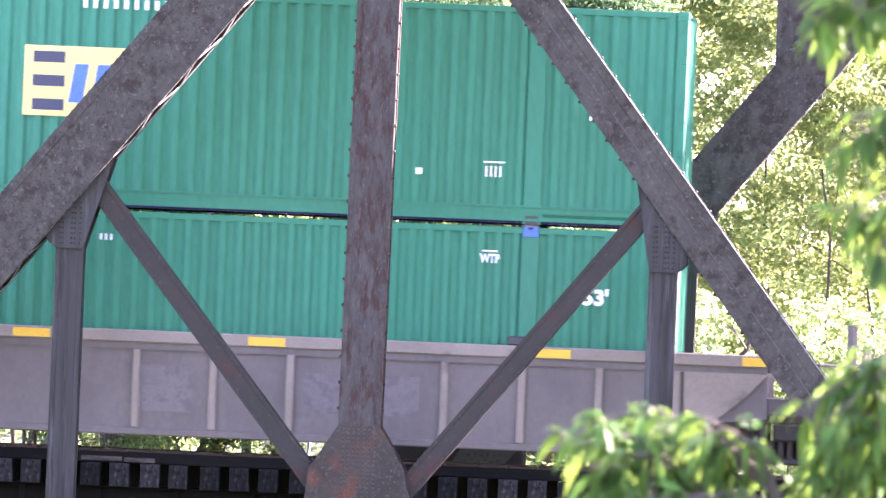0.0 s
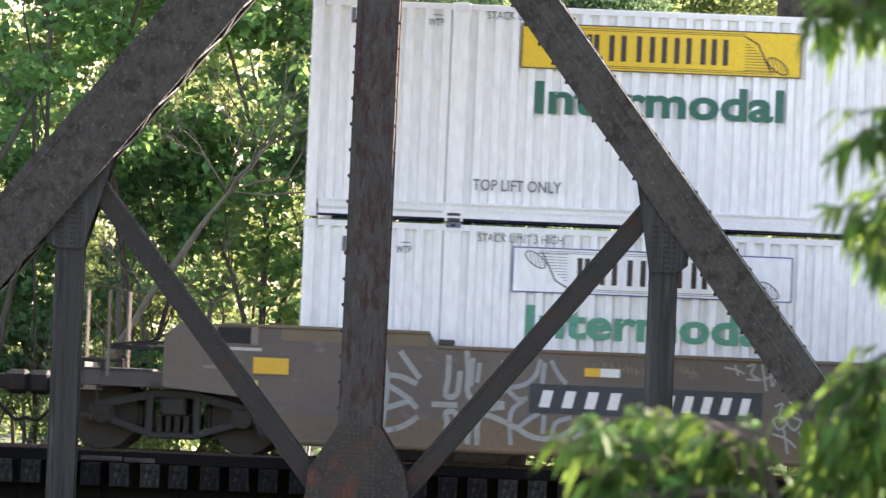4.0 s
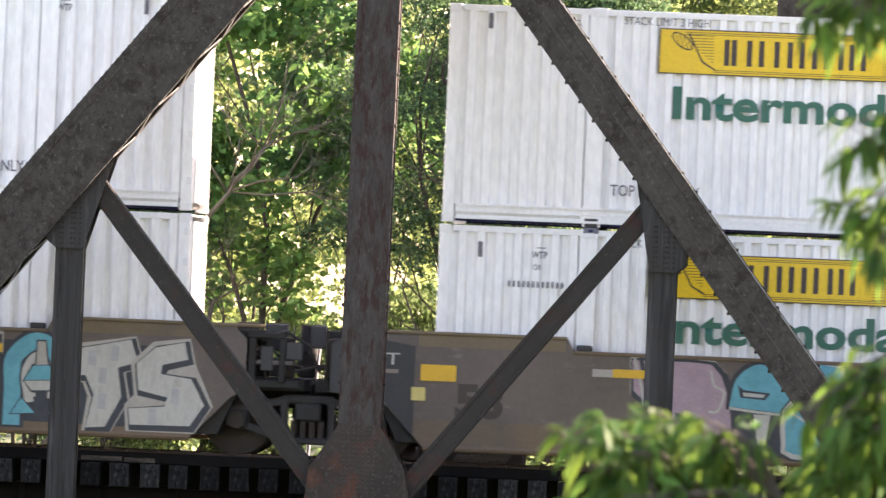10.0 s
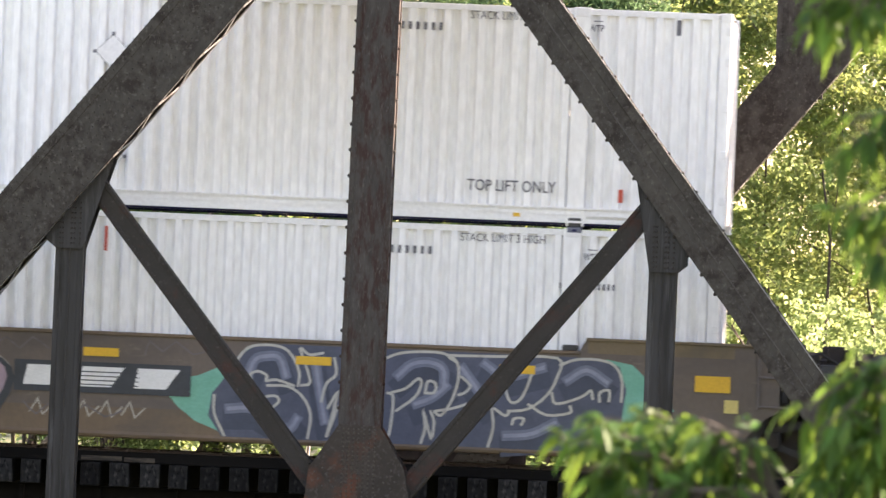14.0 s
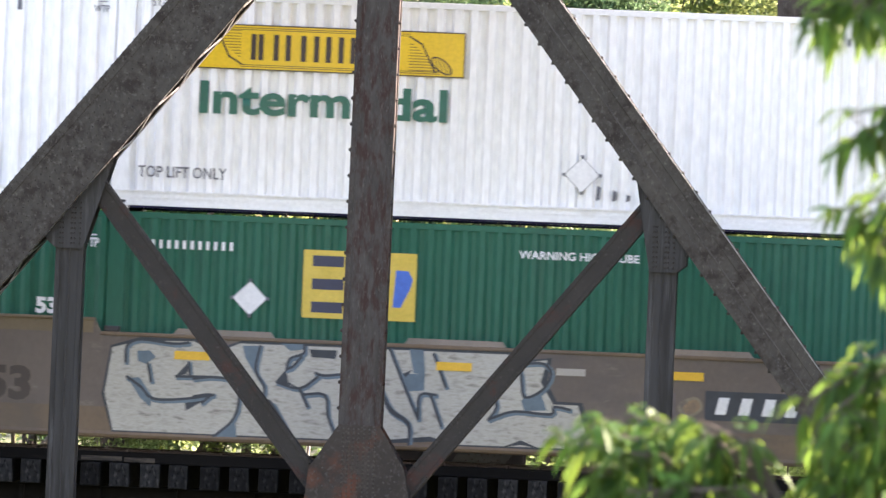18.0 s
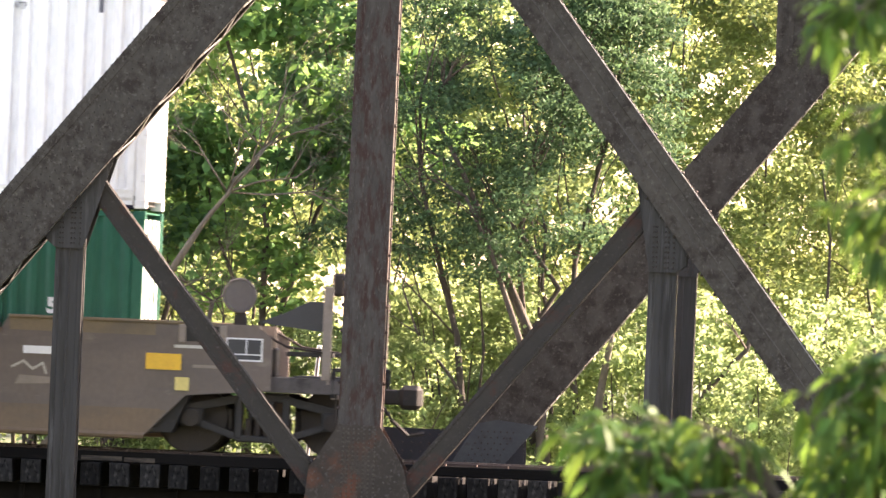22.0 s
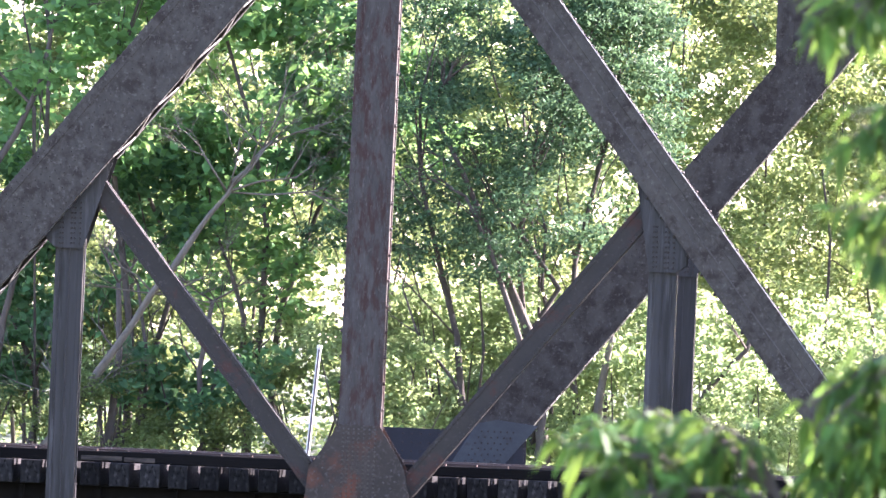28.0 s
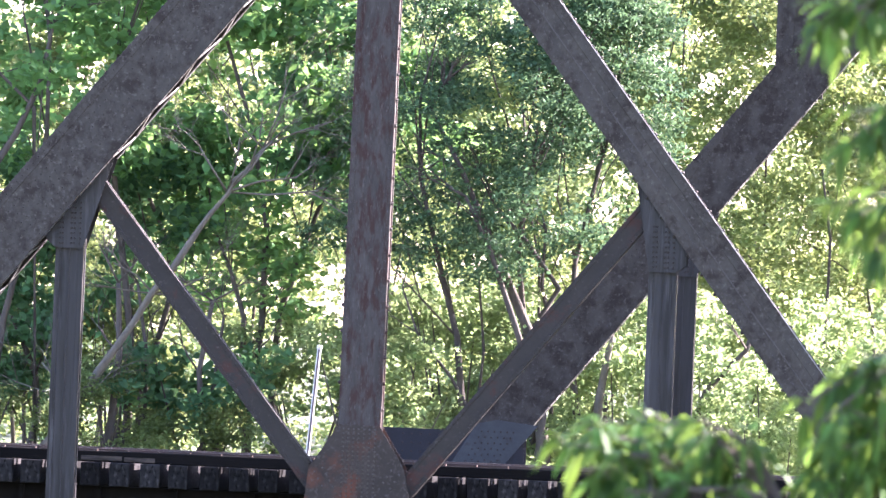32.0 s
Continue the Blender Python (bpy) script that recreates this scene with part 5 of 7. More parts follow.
def ribbed_car(wheels):
    """The older well car with upright ribs on its sides."""
    u = thing("well_car", "grey-brown ribbed well car carrying two green containers", "well car", "well cars of the train")
    for s in (-1, 1):
        y0, y1 = sorted((s * 1.38, s * 1.42))
        w = part("side_wall", plate(bmesh.new(), [(-8.2, 0.22), (8.05, 0.22), (8.25, 0.60), (8.45, 0.66), (9.2, 0.74), (9.2, 1.40), (-9.2, 1.40), (-9.2, 0.74), (-8.4, 0.66)], y0, y1), CAR_GREY, u, "grey-brown panelled side")
        part("top_chord", boxed(-9.6, 9.62, *sorted((s * 1.36, s * 1.50)), 1.40, 1.56, None, 0.015), CAR_EDGE, w, "worn pale top chord")
        part("chord_lip", boxed(-9.2, 9.2, *sorted((s * 1.42, s * 1.46)), 1.31, 1.40), CAR_GREY, w)
        part("bottom_chord", boxed(-8.2, 8.05, *sorted((s * 1.36, s * 1.47)), 0.20, 0.30, None, 0.015), CAR_GREY, w)
        for i in range(-8, 9):
            x = i * 1.0 + 0.02
            part("rib", boxed(x - 0.05, x + 0.05, *sorted((s * 1.42, s * 1.49)), 0.30, 1.32, None, 0.012), CAR_EDGE, w)
        part("end_gusset", plate(bmesh.new(), [(8.12, 1.32), (9.2, 1.32), (8.9, 1.0), (8.3, 0.5), (8.12, 0.32)], *sorted((s * 1.42, s * 1.47))), CAR_EDGE, w)
        for x in (-3.7, -0.36, 2.70, 6.40, 9.10):
            part("yellow_plate", boxed(x - 0.24, x + 0.24, *sorted((s * 1.50, s * 1.507)), 1.42, 1.53), YELLOW, w, "yellow reflective plate")
        for x in (-5.95, 5.95):
            part("lock_pedestal", boxed(x - 0.14, x + 0.14, *sorted((s * 1.30, s * 1.46)), 1.56, 1.68, None, 0.02), DARK_GREY, w)
    part("well_floor", boxed(-8.0, 8.0, -1.36, 1.36, 0.21, 0.25), DARK_GREY, u)
    for e in (-1, 1):
        deck = part("end_deck", boxed(*sorted((e * 8.15, e * 10.95)), -1.1, 1.1, 0.80, 0.98, None, 0.02), BLACK, u, "dark end deck")
        part("bulkhead", plate(bmesh.new(), [(e * 8.12, 0.25), (e * 8.12, 1.40), (e * 8.25, 1.40), (e * 8.6, 0.82), (e * 8.4, 0.25)], -1.36, 1.36), BLACK, u)
        for s in (-1, 1):
            y = s * 1.40
            part("side_sill", boxed(*sorted((e * 9.2, e * 10.9)), *sorted((y, y - s * 0.12)), 0.80, 1.02, None, 0.01), CAR_GRIME, deck)
            part("hand_rail", tube(bmesh.new(), [(e * 9.6, y, 1.47), (e * 10.4, y, 1.47)], [0.02] * 2, 6), CAR_EDGE, deck)
            part("lamp_bracket", boxed(*sorted((e * 10.36, e * 10.46)), *sorted((y, y - s * 0.05)), 1.36, 1.48), INK_WHITE, deck)
            part("stanchion", tube(bmesh.new(), [(e * 10.42, y, 0.95), (e * 10.42, y, 1.70)], [0.022] * 2, 6), CAR_GREY, deck)
            part("ladder_post", boxed(*sorted((e * 10.20, e * 10.27)), *sorted((y, y - s * 0.05)), 0.95, 2.0), CAR_GREY, deck)
        part("brake_stand", boxed(*sorted((e * 10.92, e * 11.06)), -1.1, -0.95, 0.55, 2.0, None, 0.01), DARK_GREY, deck)
        part("valve_box", boxed(*sorted((e * 9.55, e * 9.95)), -0.8, -0.3, 0.98, 1.35, None, 0.03), BLACK, deck)
        part("end_sill", boxed(*sorted((e * 10.85, e * 11.0)), -1.40, 1.40, 0.78, 1.04, None, 0.02), CAR_GRIME, deck)
        coupler(u, e * 11.35, e)
        truck(u, e * 9.45, wheels)
    for x0, x1, z0, z1 in ((0.98, 1.75, 0.52, 1.12), (3.2, 4.7, 0.58, 1.10)):
        part("paint_patch", boxed(x0, x1, -1.424, -1.421, z0, z1), INK_FADED, u, "faded paint patch")
    return u


def blob(u, pts, material, y, label="", name="sprayed_shape"):
    return part(name, plate(bmesh.new(), pts, y - 0.0008, y), material, u, label)


def tags(u, yellow, white):
    for x in yellow:
        part("yellow_tag", boxed(x - 0.23, x + 0.23, -1.527, -1.522, 1.20, 1.31), YELLOW, u, "yellow reflective tag")
    for x in white:
        part("white_tag", boxed(x - 0.21, x + 0.21, -1.527, -1.522, 1.20, 1.30), INK_WHITE, u, "white reflective tag")


def number_panel(u, x0, x1):
    p = part("number_panel", boxed(x0, x1, -1.510, -1.506, 0.70, 1.08), TAG_BLACK, u, "dark panel with plain white bars")
    w = x1 - x0
    bars(p, INK_WHITE, x0 + 0.03 * w, x0 + 0.42 * w, 0.78, 1.00, -1.510, 4, slant=0.05, wide=0.46)
    bars(p, INK_WHITE, x0 + 0.48 * w, x0 + 0.97 * w, 0.78, 1.00, -1.510, 6, slant=0.05, wide=0.46)


def grown(pts, d, dx=0.0, dz=0.0):
    """The outline pts moved outwards by d and kept on the car's side."""
    area = sum(a[0] * b[1] - b[0] * a[1] for a, b in zip(pts, pts[1:] + pts[:1]))
    s = 1 if area > 0 else -1
    out = []
    for i, p in enumerate(pts):
        p, a, b = Vector(p), Vector(pts[i - 1]), Vector(pts[(i + 1) % len(pts)])
        d0, d1 = (p - a).normalized(), (b - p).normalized()
        n = Vector((d0.y, -d0.x)) + Vector((d1.y, -d1.x))
        n = n.normalized() if n.length > 0.3 else Vector((d1.y, -d1.x))
        q = p + n * d * s * 1.15
        out.append((q.x + dx, min(1.475, max(0.215, q.y + dz))))
    return out


def smooth_line(pts, n=4):
    """A rounded line through pts."""
    p = [Vector(q) for q in pts]
    p = [p[0] * 2 - p[1]] + p + [p[-1] * 2 - p[-2]]
    out = []
    for a, b, d, e in zip(p, p[1:], p[2:], p[3:]):
        for i in range(n):
            t = i / n
            q = 0.5 * (2 * b + (d - a) * t + (2 * a - 5 * b + 4 * d - e) * t * t + (3 * b - a - 3 * d + e) * t ** 3)
            out.append((q.x, q.y))
    return out + [tuple(p[-2])]


def sprayed(u, k, pts, fill, label, rim=0.05, halo=0.085, drop=0.03):
    """One big sprayed shape: pale halo, dark rim that falls to one side, bright body."""
    y = -1.5075 - 0.0037 * (k % 3)
    pts = [(x, min(1.44, z)) for x, z in pts]
    blob(u, grown(pts, halo, drop * 0.6, -drop * 0.4), TAG_PALE, y, name="sprayed_halo")
    blob(u, grown(pts, rim, drop, -drop), TAG_BLACK, y - 0.0010, name="sprayed_rim")
    blob(u, pts, fill, y - 0.0020, label)


def smudges(u, spots, y=-1.5185):
    for i, (x, z) in enumerate(spots):
        blob(u, [(x - 0.055, z - 0.10), (x + 0.045, z - 0.11), (x + 0.055, z + 0.09), (x - 0.045, z + 0.10)], TAG_SMUDGE, y - 0.0002 * (i % 3), name="paint_smudge")


def decorate_units(u1, u2, u3):
    # first unit: silver blocks on black, two turquoise arches
    silver = "silver sprayed block shape"
    blob(u1, [(-1.2, 0.32), (2.4, 0.26), (3.60, 0.30), (3.55, 1.20), (1.9, 1.36), (-0.2, 1.36), (-1.1, 1.25)], TAG_BLACK, -1.5062)
    blob(u1, [(4.9, 0.34), (7.2, 0.30), (7.9, 0.36), (7.8, 1.36), (6.1, 1.36), (4.9, 1.38)], TAG_BLACK, -1.5062)
    words = (
        [(-1.13, 1.19), (-0.65, 1.36), (-0.31, 1.36), (-0.33, 1.13), (-0.84, 1.05), (-0.84, 0.91), (-0.28, 1.05), (-0.1, 0.49), (-0.39, 0.38), (-0.99, 0.26), (-1.01, 0.42), (-0.54, 0.55), (-0.6, 0.68), (-1.03, 0.6)],
        [(0.07, 1.40), (0.38, 1.32), (0.25, 0.94), (0.54, 0.82), (0.67, 1.25), (0.92, 1.20), (0.58, 0.26), (0.25, 0.26), (0.43, 0.7), (0.15, 0.81), (-0.04, 0.28), (-0.28, 0.37)],
        [(2.01, 1.43), (2.33, 1.41), (2.24, 1.06), (2.37, 0.99), (2.54, 1.30), (2.71, 1.25), (2.56, 0.74), (2.41, 0.79), (2.49, 0.28), (2.18, 0.28), (2.11, 0.66), (1.92, 0.88)],
        [(2.75, 1.25), (3.02, 1.32), (3.40, 1.30), (3.47, 0.98), (3.13, 0.93), (3.51, 0.64), (3.54, 0.34), (2.79, 0.27), (2.64, 0.74)])
    more = (
        [(3.84, 1.37), (4.08, 1.41), (4.17, 0.98), (4.46, 1.4), (4.69, 1.33), (4.62, 1.08), (4.35, 0.81), (4.61, 0.38), (4.39, 0.25), (4.19, 0.58), (4.2, 0.26), (3.95, 0.25)],
        [(4.78, 1.38), (5.07, 1.42), (5.13, 0.96), (5.25, 0.96), (5.22, 1.43), (5.55, 1.42), (5.57, 0.34), (5.31, 0.32), (5.31, 0.64), (5.09, 0.62), (5.13, 0.33), (4.92, 0.33)],
        [(6.58, 1.28), (7.30, 1.43), (7.40, 1.14), (7.14, 1.06), (7.2, 0.68), (7.0, 0.29), (6.75, 0.27), (6.84, 0.70), (6.72, 0.95), (6.44, 0.92)],
        [(7.38, 1.12), (7.62, 1.34), (8.0, 1.42), (8.05, 1.2), (7.72, 1.12), (7.70, 1.0), (8.1, 0.95), (8.28, 0.62), (8.1, 0.34), (7.32, 0.33), (7.30, 0.54), (7.76, 0.58), (7.80, 0.70), (7.42, 0.78)])
    for k, pts in enumerate(words + more):
        sprayed(u1, k, pts, TAG_WHITE, silver)
    for outer, inner, bar_line in (
            ([(1.03, 0.32), (0.94, 0.84), (1.01, 1.18), (1.22, 1.36), (1.48, 1.2), (1.63, 0.79), (1.74, 0.34)], [(1.26, 0.55), (1.12, 0.92), (1.21, 1.13), (1.37, 1.12), (1.52, 0.79), (1.62, 0.51)], [(1.2, 0.72), (1.54, 0.80)]),
            ([(5.78, 0.33), (5.78, 0.8), (5.77, 1.09), (5.9, 1.27), (6.07, 1.36), (6.26, 1.28), (6.41, 0.94), (6.47, 0.38)], [(6.0, 0.60), (5.95, 0.92), (6.03, 1.12), (6.13, 1.15), (6.21, 1.0), (6.25, 0.66)], [(6.03, 0.66), (6.23, 0.68)])):
        outer, inner = smooth_line(outer), smooth_line(inner)
        strokes("sprayed_rim", [outer], 0.32, -1.5172, TAG_BLACK, u1)
        strokes("sprayed_shape", [outer], 0.22, -1.5185, TAG_BLUE, u1, "turquoise sprayed arch")
        strokes("sprayed_rim", [inner], 0.17, -1.5192, TAG_BLACK, u1)
        strokes("sprayed_shape", [inner], 0.12, -1.5199, TAG_WHITE, u1, "white sprayed keyhole outline")
        strokes("sprayed_line", [bar_line], 0.05, -1.5206, TAG_WHITE, u1)
    # window, shade and feet inside the two arches
    for fill, pts in (
            (TAG_PALE, [(1.14, 0.91), (1.16, 1.12), (1.26, 1.17), (1.35, 1.09), (1.39, 0.96)]),
            (TAG_BLUE, [(1.16, 0.85), (1.46, 0.96), (1.55, 0.84), (1.2, 0.68)]),
            (TAG_WHITE, [(1.2, 0.69), (1.55, 0.85), (1.54, 0.79), (1.25, 0.63)]),
            (TAG_BLUE, [(1.12, 0.47), (1.34, 0.44), (1.19, 0.31), (1.0, 0.34)]),
            (TAG_BLUE, [(1.71, 0.68), (1.81, 0.7), (1.8, 0.51), (1.74, 0.45)])):
        blob(u1, grown(pts, 0.022), TAG_BLACK, -1.5212, name="sprayed_rim")
        blob(u1, pts, fill, -1.5222)
    for fill, pts in (
            (TAG_PALE, [(6.09, 1.36), (6.19, 1.36), (6.23, 1.06), (6.08, 1.05)]),
            (TAG_BLUE, [(6.04, 1.04), (6.25, 1.05), (6.35, 0.87), (5.93, 0.85)]),
            (TAG_WHITE, [(5.93, 0.84), (6.35, 0.86), (6.26, 0.73), (6.03, 0.72)]),
            (TAG_BLACK, [(6.1, 0.7), (6.22, 0.7), (6.23, 0.42), (6.11, 0.41)]),
            (TAG_BLUE, [(5.77, 0.41), (5.9, 0.62), (6.08, 0.43)]),
            (TAG_BLUE, [(6.26, 0.43), (6.44, 0.64), (6.62, 0.45)])):
        blob(u1, grown(pts, 0.022), TAG_BLACK, -1.5212, name="sprayed_rim")
        blob(u1, pts, fill, -1.5222)
    smudges(u1, [(4.92, 1.24), (4.95, 0.82), (5.38, 1.26), (5.42, 0.86), (5.43, 0.50), (4.05, 1.2), (4.06, 0.85), (6.95, 0.95), (6.95, 0.62), (4.99, 0.50), (7.61, 0.45), (7.9, 0.72), (4.45, 1.15), (6.8, 1.18), (7.1, 1.25), (4.08, 0.45), (4.42, 0.5)])
    number_panel(u1, -4.96, -1.95)
    script = ([(-2.45, 1.39), (-2.3, 1.37), (-2.2, 1.32)], [(-2.32, 1.42), (-2.28, 1.30)], smooth_line([(-2.16, 1.42), (-2.07, 1.44), (-2.11, 1.32), (-2.0, 1.25), (-2.16, 1.25)]), [(-1.97, 1.44), (-1.91, 1.12)],
              [(-1.87, 1.43), (-1.84, 1.18)], [(-1.95, 1.26), (-1.83, 1.30)], [(-1.82, 1.18), (-1.74, 1.44), (-1.68, 1.16)], [(-1.62, 1.44), (-1.60, 1.08)], [(-1.50, 1.40), (-1.60, 1.27), (-1.46, 1.14)])
    curls = (smooth_line([(-1.78, 0.92), (-1.69, 0.95), (-1.72, 0.80), (-1.62, 0.72), (-1.72, 0.62), (-1.80, 0.74), (-1.68, 0.80)]), smooth_line([(-1.60, 0.98), (-1.50, 0.92), (-1.56, 0.80), (-1.44, 0.74), (-1.52, 0.62), (-1.62, 0.70)]),
             smooth_line([(-1.80, 0.56), (-1.62, 0.50), (-1.50, 0.40)]), [(-1.66, 0.62), (-1.60, 0.32)], [(-1.46, 0.60), (-1.36, 0.40), (-1.30, 0.58)])
    strokes("sprayed_line", script + curls, 0.030, -1.5082, TAG_CHALK, u1, lift=0.0002)
    # one faint line of small script above the number panel
    rng = random.Random(9)
    for k in range(13):
        a, z = -4.14 + 0.106 * k, 1.315 + 0.03 * math.sin(0.8 * k)
        strokes("faint_script", [smooth_line([(a, z + 0.05), (a + 0.02, z - 0.05), (a + rng.uniform(0.03, 0.07), z + rng.uniform(-0.02, 0.05)), (a + 0.075, z - 0.05)], 3)], 0.016, -1.5078 - 0.0001 * (k % 2), TAG_FAINT, u1)
    part("yellow_tag", boxed(-1.60, -1.20, -1.527, -1.522, 1.20, 1.30), YELLOW, u1, "yellow reflective tag")
    # bold chalky strokes at the leading end: loops and uprights, a four-armed star, a long wave
    bold = ([(-6.88, 1.4), (-6.81, 1.05), (-6.82, 0.78), (-6.85, 0.48), (-6.85, 0.27)], [(-7.17, 0.85), (-7.06, 1.02), (-6.85, 1.1), (-6.64, 1.1), (-6.44, 1.02)], [(-7.3, 1.24), (-7.03, 1.07), (-6.82, 0.99), (-6.57, 0.85), (-6.42, 0.71)],
            [(-7.25, 1.06), (-7.02, 0.86)], [(-7.15, 0.51), (-6.98, 0.62), (-6.71, 0.72), (-6.48, 0.80)], [(-7.25, 0.54), (-7.0, 0.42), (-6.79, 0.4), (-6.58, 0.46), (-6.40, 0.58)], [(-6.64, 1.41), (-6.55, 1.29), (-6.40, 1.1)],
            [(-6.02, 1.38), (-6.02, 1.11), (-6.04, 0.88), (-5.90, 0.90), (-5.87, 1.18)], [(-5.79, 1.45), (-5.76, 1.18), (-5.76, 0.93), (-5.65, 0.83), (-5.3, 0.80)], [(-6.2, 0.76), (-5.91, 0.76)],
            [(-6.03, 0.28), (-6.01, 0.52), (-6.03, 0.66), (-5.91, 0.66), (-5.86, 0.49), (-5.86, 0.29)], [(-5.74, 0.28), (-5.73, 0.47), (-5.73, 0.63), (-5.61, 0.71), (-5.3, 0.76)],
            [(-5.61, 0.27), (-5.62, 0.47), (-5.58, 0.64), (-5.43, 0.63), (-5.13, 0.51), (-4.95, 0.41), (-4.74, 0.37), (-4.53, 0.42), (-4.33, 0.56), (-4.23, 0.69)])
    fine = ([(-5.71, 1.36), (-5.72, 1.03)], [(-5.62, 1.30), (-5.64, 1.08)], [(-5.31, 1.34), (-5.35, 1.14), (-5.27, 1.02), (-5.32, 0.95), (-5.5, 0.89)], [(-4.84, 1.38), (-4.89, 1.19), (-5.03, 1.06), (-5.24, 1.01)], [(-5.24, 0.98), (-5.11, 0.87), (-5.0, 0.88)],
            [(-4.69, 1.37), (-4.59, 1.2), (-4.5, 1.11)], [(-4.78, 1.34), (-4.8, 1.1)], [(-5.04, 0.85), (-5.17, 0.74), (-5.2, 0.55), (-5.18, 0.29)], [(-4.84, 0.69), (-4.95, 0.62), (-5.08, 0.51)], [(-4.76, 0.66), (-4.77, 0.45)],
            [(-4.42, 0.66), (-4.6, 0.59), (-4.64, 0.46), (-4.64, 0.28)], [(-4.37, 0.40), (-4.17, 0.52), (-3.93, 0.65)], [(-4.30, 0.52), (-4.05, 0.60)])
    strokes("sprayed_line", [smooth_line(q, 3) for q in bold], 0.072, -1.5076, TAG_CHALK, u1, "broad chalky grey sprayed stroke", lift=0.0002)
    strokes("sprayed_line", [smooth_line(q, 3) for q in fine], 0.060, -1.5082, TAG_MIST_PALE, u1, lift=0.0001)
    strokes("sprayed_line", [smooth_line([(-3.87, 0.58), (-3.80, 0.48), (-3.74, 0.58), (-3.68, 0.46), (-3.60, 0.57)], 3), [(-3.76, 0.46), (-3.66, 0.43)]], 0.022, -1.5078, TAG_FAINT, u1)
    tags(u1, (-0.07, 5.4), (3.0,))
    part("yellow_tag", boxed(-4.26, -4.05, -1.527, -1.522, 1.20, 1.31), YELLOW, u1, "yellow reflective tag")
    part("white_tag", boxed(-4.05, -3.80, -1.527, -1.522, 1.20, 1.31), INK_WHITE, u1, "white reflective tag")
    # second unit: mauve and turquoise, then slate-blue letters in thin white line
    sprayed(u2, 0, smooth_line([(-5.43, 1.45), (-4.97, 1.46), (-4.41, 1.42), (-4.21, 1.11), (-4.14, 0.78), (-4.14, 0.41), (-4.36, 0.24), (-5.14, 0.22), (-5.16, 0.77), (-5.4, 1.04)], 2), TAG_PINK, "mauve sprayed shape", 0.06, 0.06)
    sprayed(u2, 1, smooth_line([(-2.41, 1.45), (-1.83, 1.45), (-1.7, 1.1), (-1.35, 1.1), (-1.21, 0.89), (-1.35, 0.57), (-1.57, 0.34), (-2.15, 0.33), (-2.31, 0.7), (-2.43, 0.95)], 2), TAG_PINK, "mauve sprayed shape", 0.06, 0.06)
    strokes("sprayed_line", [smooth_line(q, 3) for q in (
            [(-5.32, 1.46), (-5.25, 1.15), (-5.18, 0.88), (-5.09, 0.78), (-5.07, 0.25)],
            [(-5.25, 1.19), (-5.1, 1.17), (-4.95, 1.17)],
            [(-2.03, 0.9), (-1.94, 0.76), (-1.76, 0.64), (-1.58, 0.72)],
            [(-2.21, 1.42), (-2.24, 1.17), (-2.17, 0.96), (-1.81, 1.02)])], 0.055, -1.5150, TAG_BLACK, u2)
    strokes("sprayed_line", [smooth_line(q, 3) for q in (
            [(-5.4, 1.45), (-5.31, 1.13), (-5.25, 0.85), (-5.17, 0.75), (-5.14, 0.23)],
            [(-4.41, 1.33), (-4.36, 1.15), (-4.23, 1.07), (-4.3, 0.83), (-4.41, 0.81)])], 0.03, -1.5165, TAG_WHITE, u2)
    dome = smooth_line([(-4.16, 0.89), (-4.1, 1.2), (-3.98, 1.36), (-3.78, 1.45), (-3.55, 1.37), (-3.41, 1.19), (-3.36, 0.82)], 3)
    for k, (pts, m) in enumerate(((grown(dome, 0.05), TAG_BLACK), (dome, TAG_BLUE), ([(-4.15, 0.89), (-3.35, 0.82), (-3.2, 0.26), (-4.02, 0.24)], TAG_BLACK), ([(-3.84, 0.8), (-3.62, 0.8), (-3.69, 0.32), (-3.76, 0.32)], TAG_WHITE))):
        blob(u2, pts, m, -1.514 - 0.001 * k, "turquoise sprayed dome" if m is TAG_BLUE else "")
    blob(u2, [(-4.06, 1.17), (-4.02, 1.01), (-3.7, 0.99), (-3.63, 1.08), (-3.98, 1.11)], TAG_BLACK, -1.519)
    blob(u2, [(-3.99, 1.08), (-3.98, 1.03), (-3.72, 1.02), (-3.7, 1.06)], TAG_WHITE, -1.5198)
    strokes("sprayed_line", [[(-4.15, 0.87), (-3.77, 0.83), (-3.35, 0.8)]], 0.035, -1.519, TAG_WHITE, u2)
    turq = smooth_line([(-3.19, 1.46), (-2.75, 1.44), (-2.68, 0.97), (-2.35, 0.92), (-2.16, 0.73), (-2.21, 0.45), (-2.41, 0.27), (-3.31, 0.31), (-3.41, 0.44), (-3.41, 0.84), (-3.19, 1.08)], 2)
    blob(u2, grown(turq, 0.10, 0.02, -0.02), TAG_BLACK, -1.5187, name="sprayed_rim")
    blob(u2, grown(turq, 0.055), TAG_WHITE, -1.5196)
    blob(u2, turq, TAG_BLUE, -1.5205, "turquoise sprayed shape")
    blob(u2, smooth_line([(-2.91, 0.67), (-2.69, 0.76), (-2.43, 0.67), (-2.67, 0.57), (-2.91, 0.67)], 3), TAG_WHITE, -1.5216)
    blob(u2, [(-2.76, 0.65), (-2.65, 0.68), (-2.55, 0.66), (-2.65, 0.62)], TAG_BLACK, -1.5226)
    strokes("sprayed_line", [[(-3.34, 0.83), (-3.08, 0.69), (-2.88, 0.62)], [(-3.04, 0.89), (-2.96, 0.96), (-2.79, 0.95)]], 0.03, -1.5216, TAG_WHITE, u2)
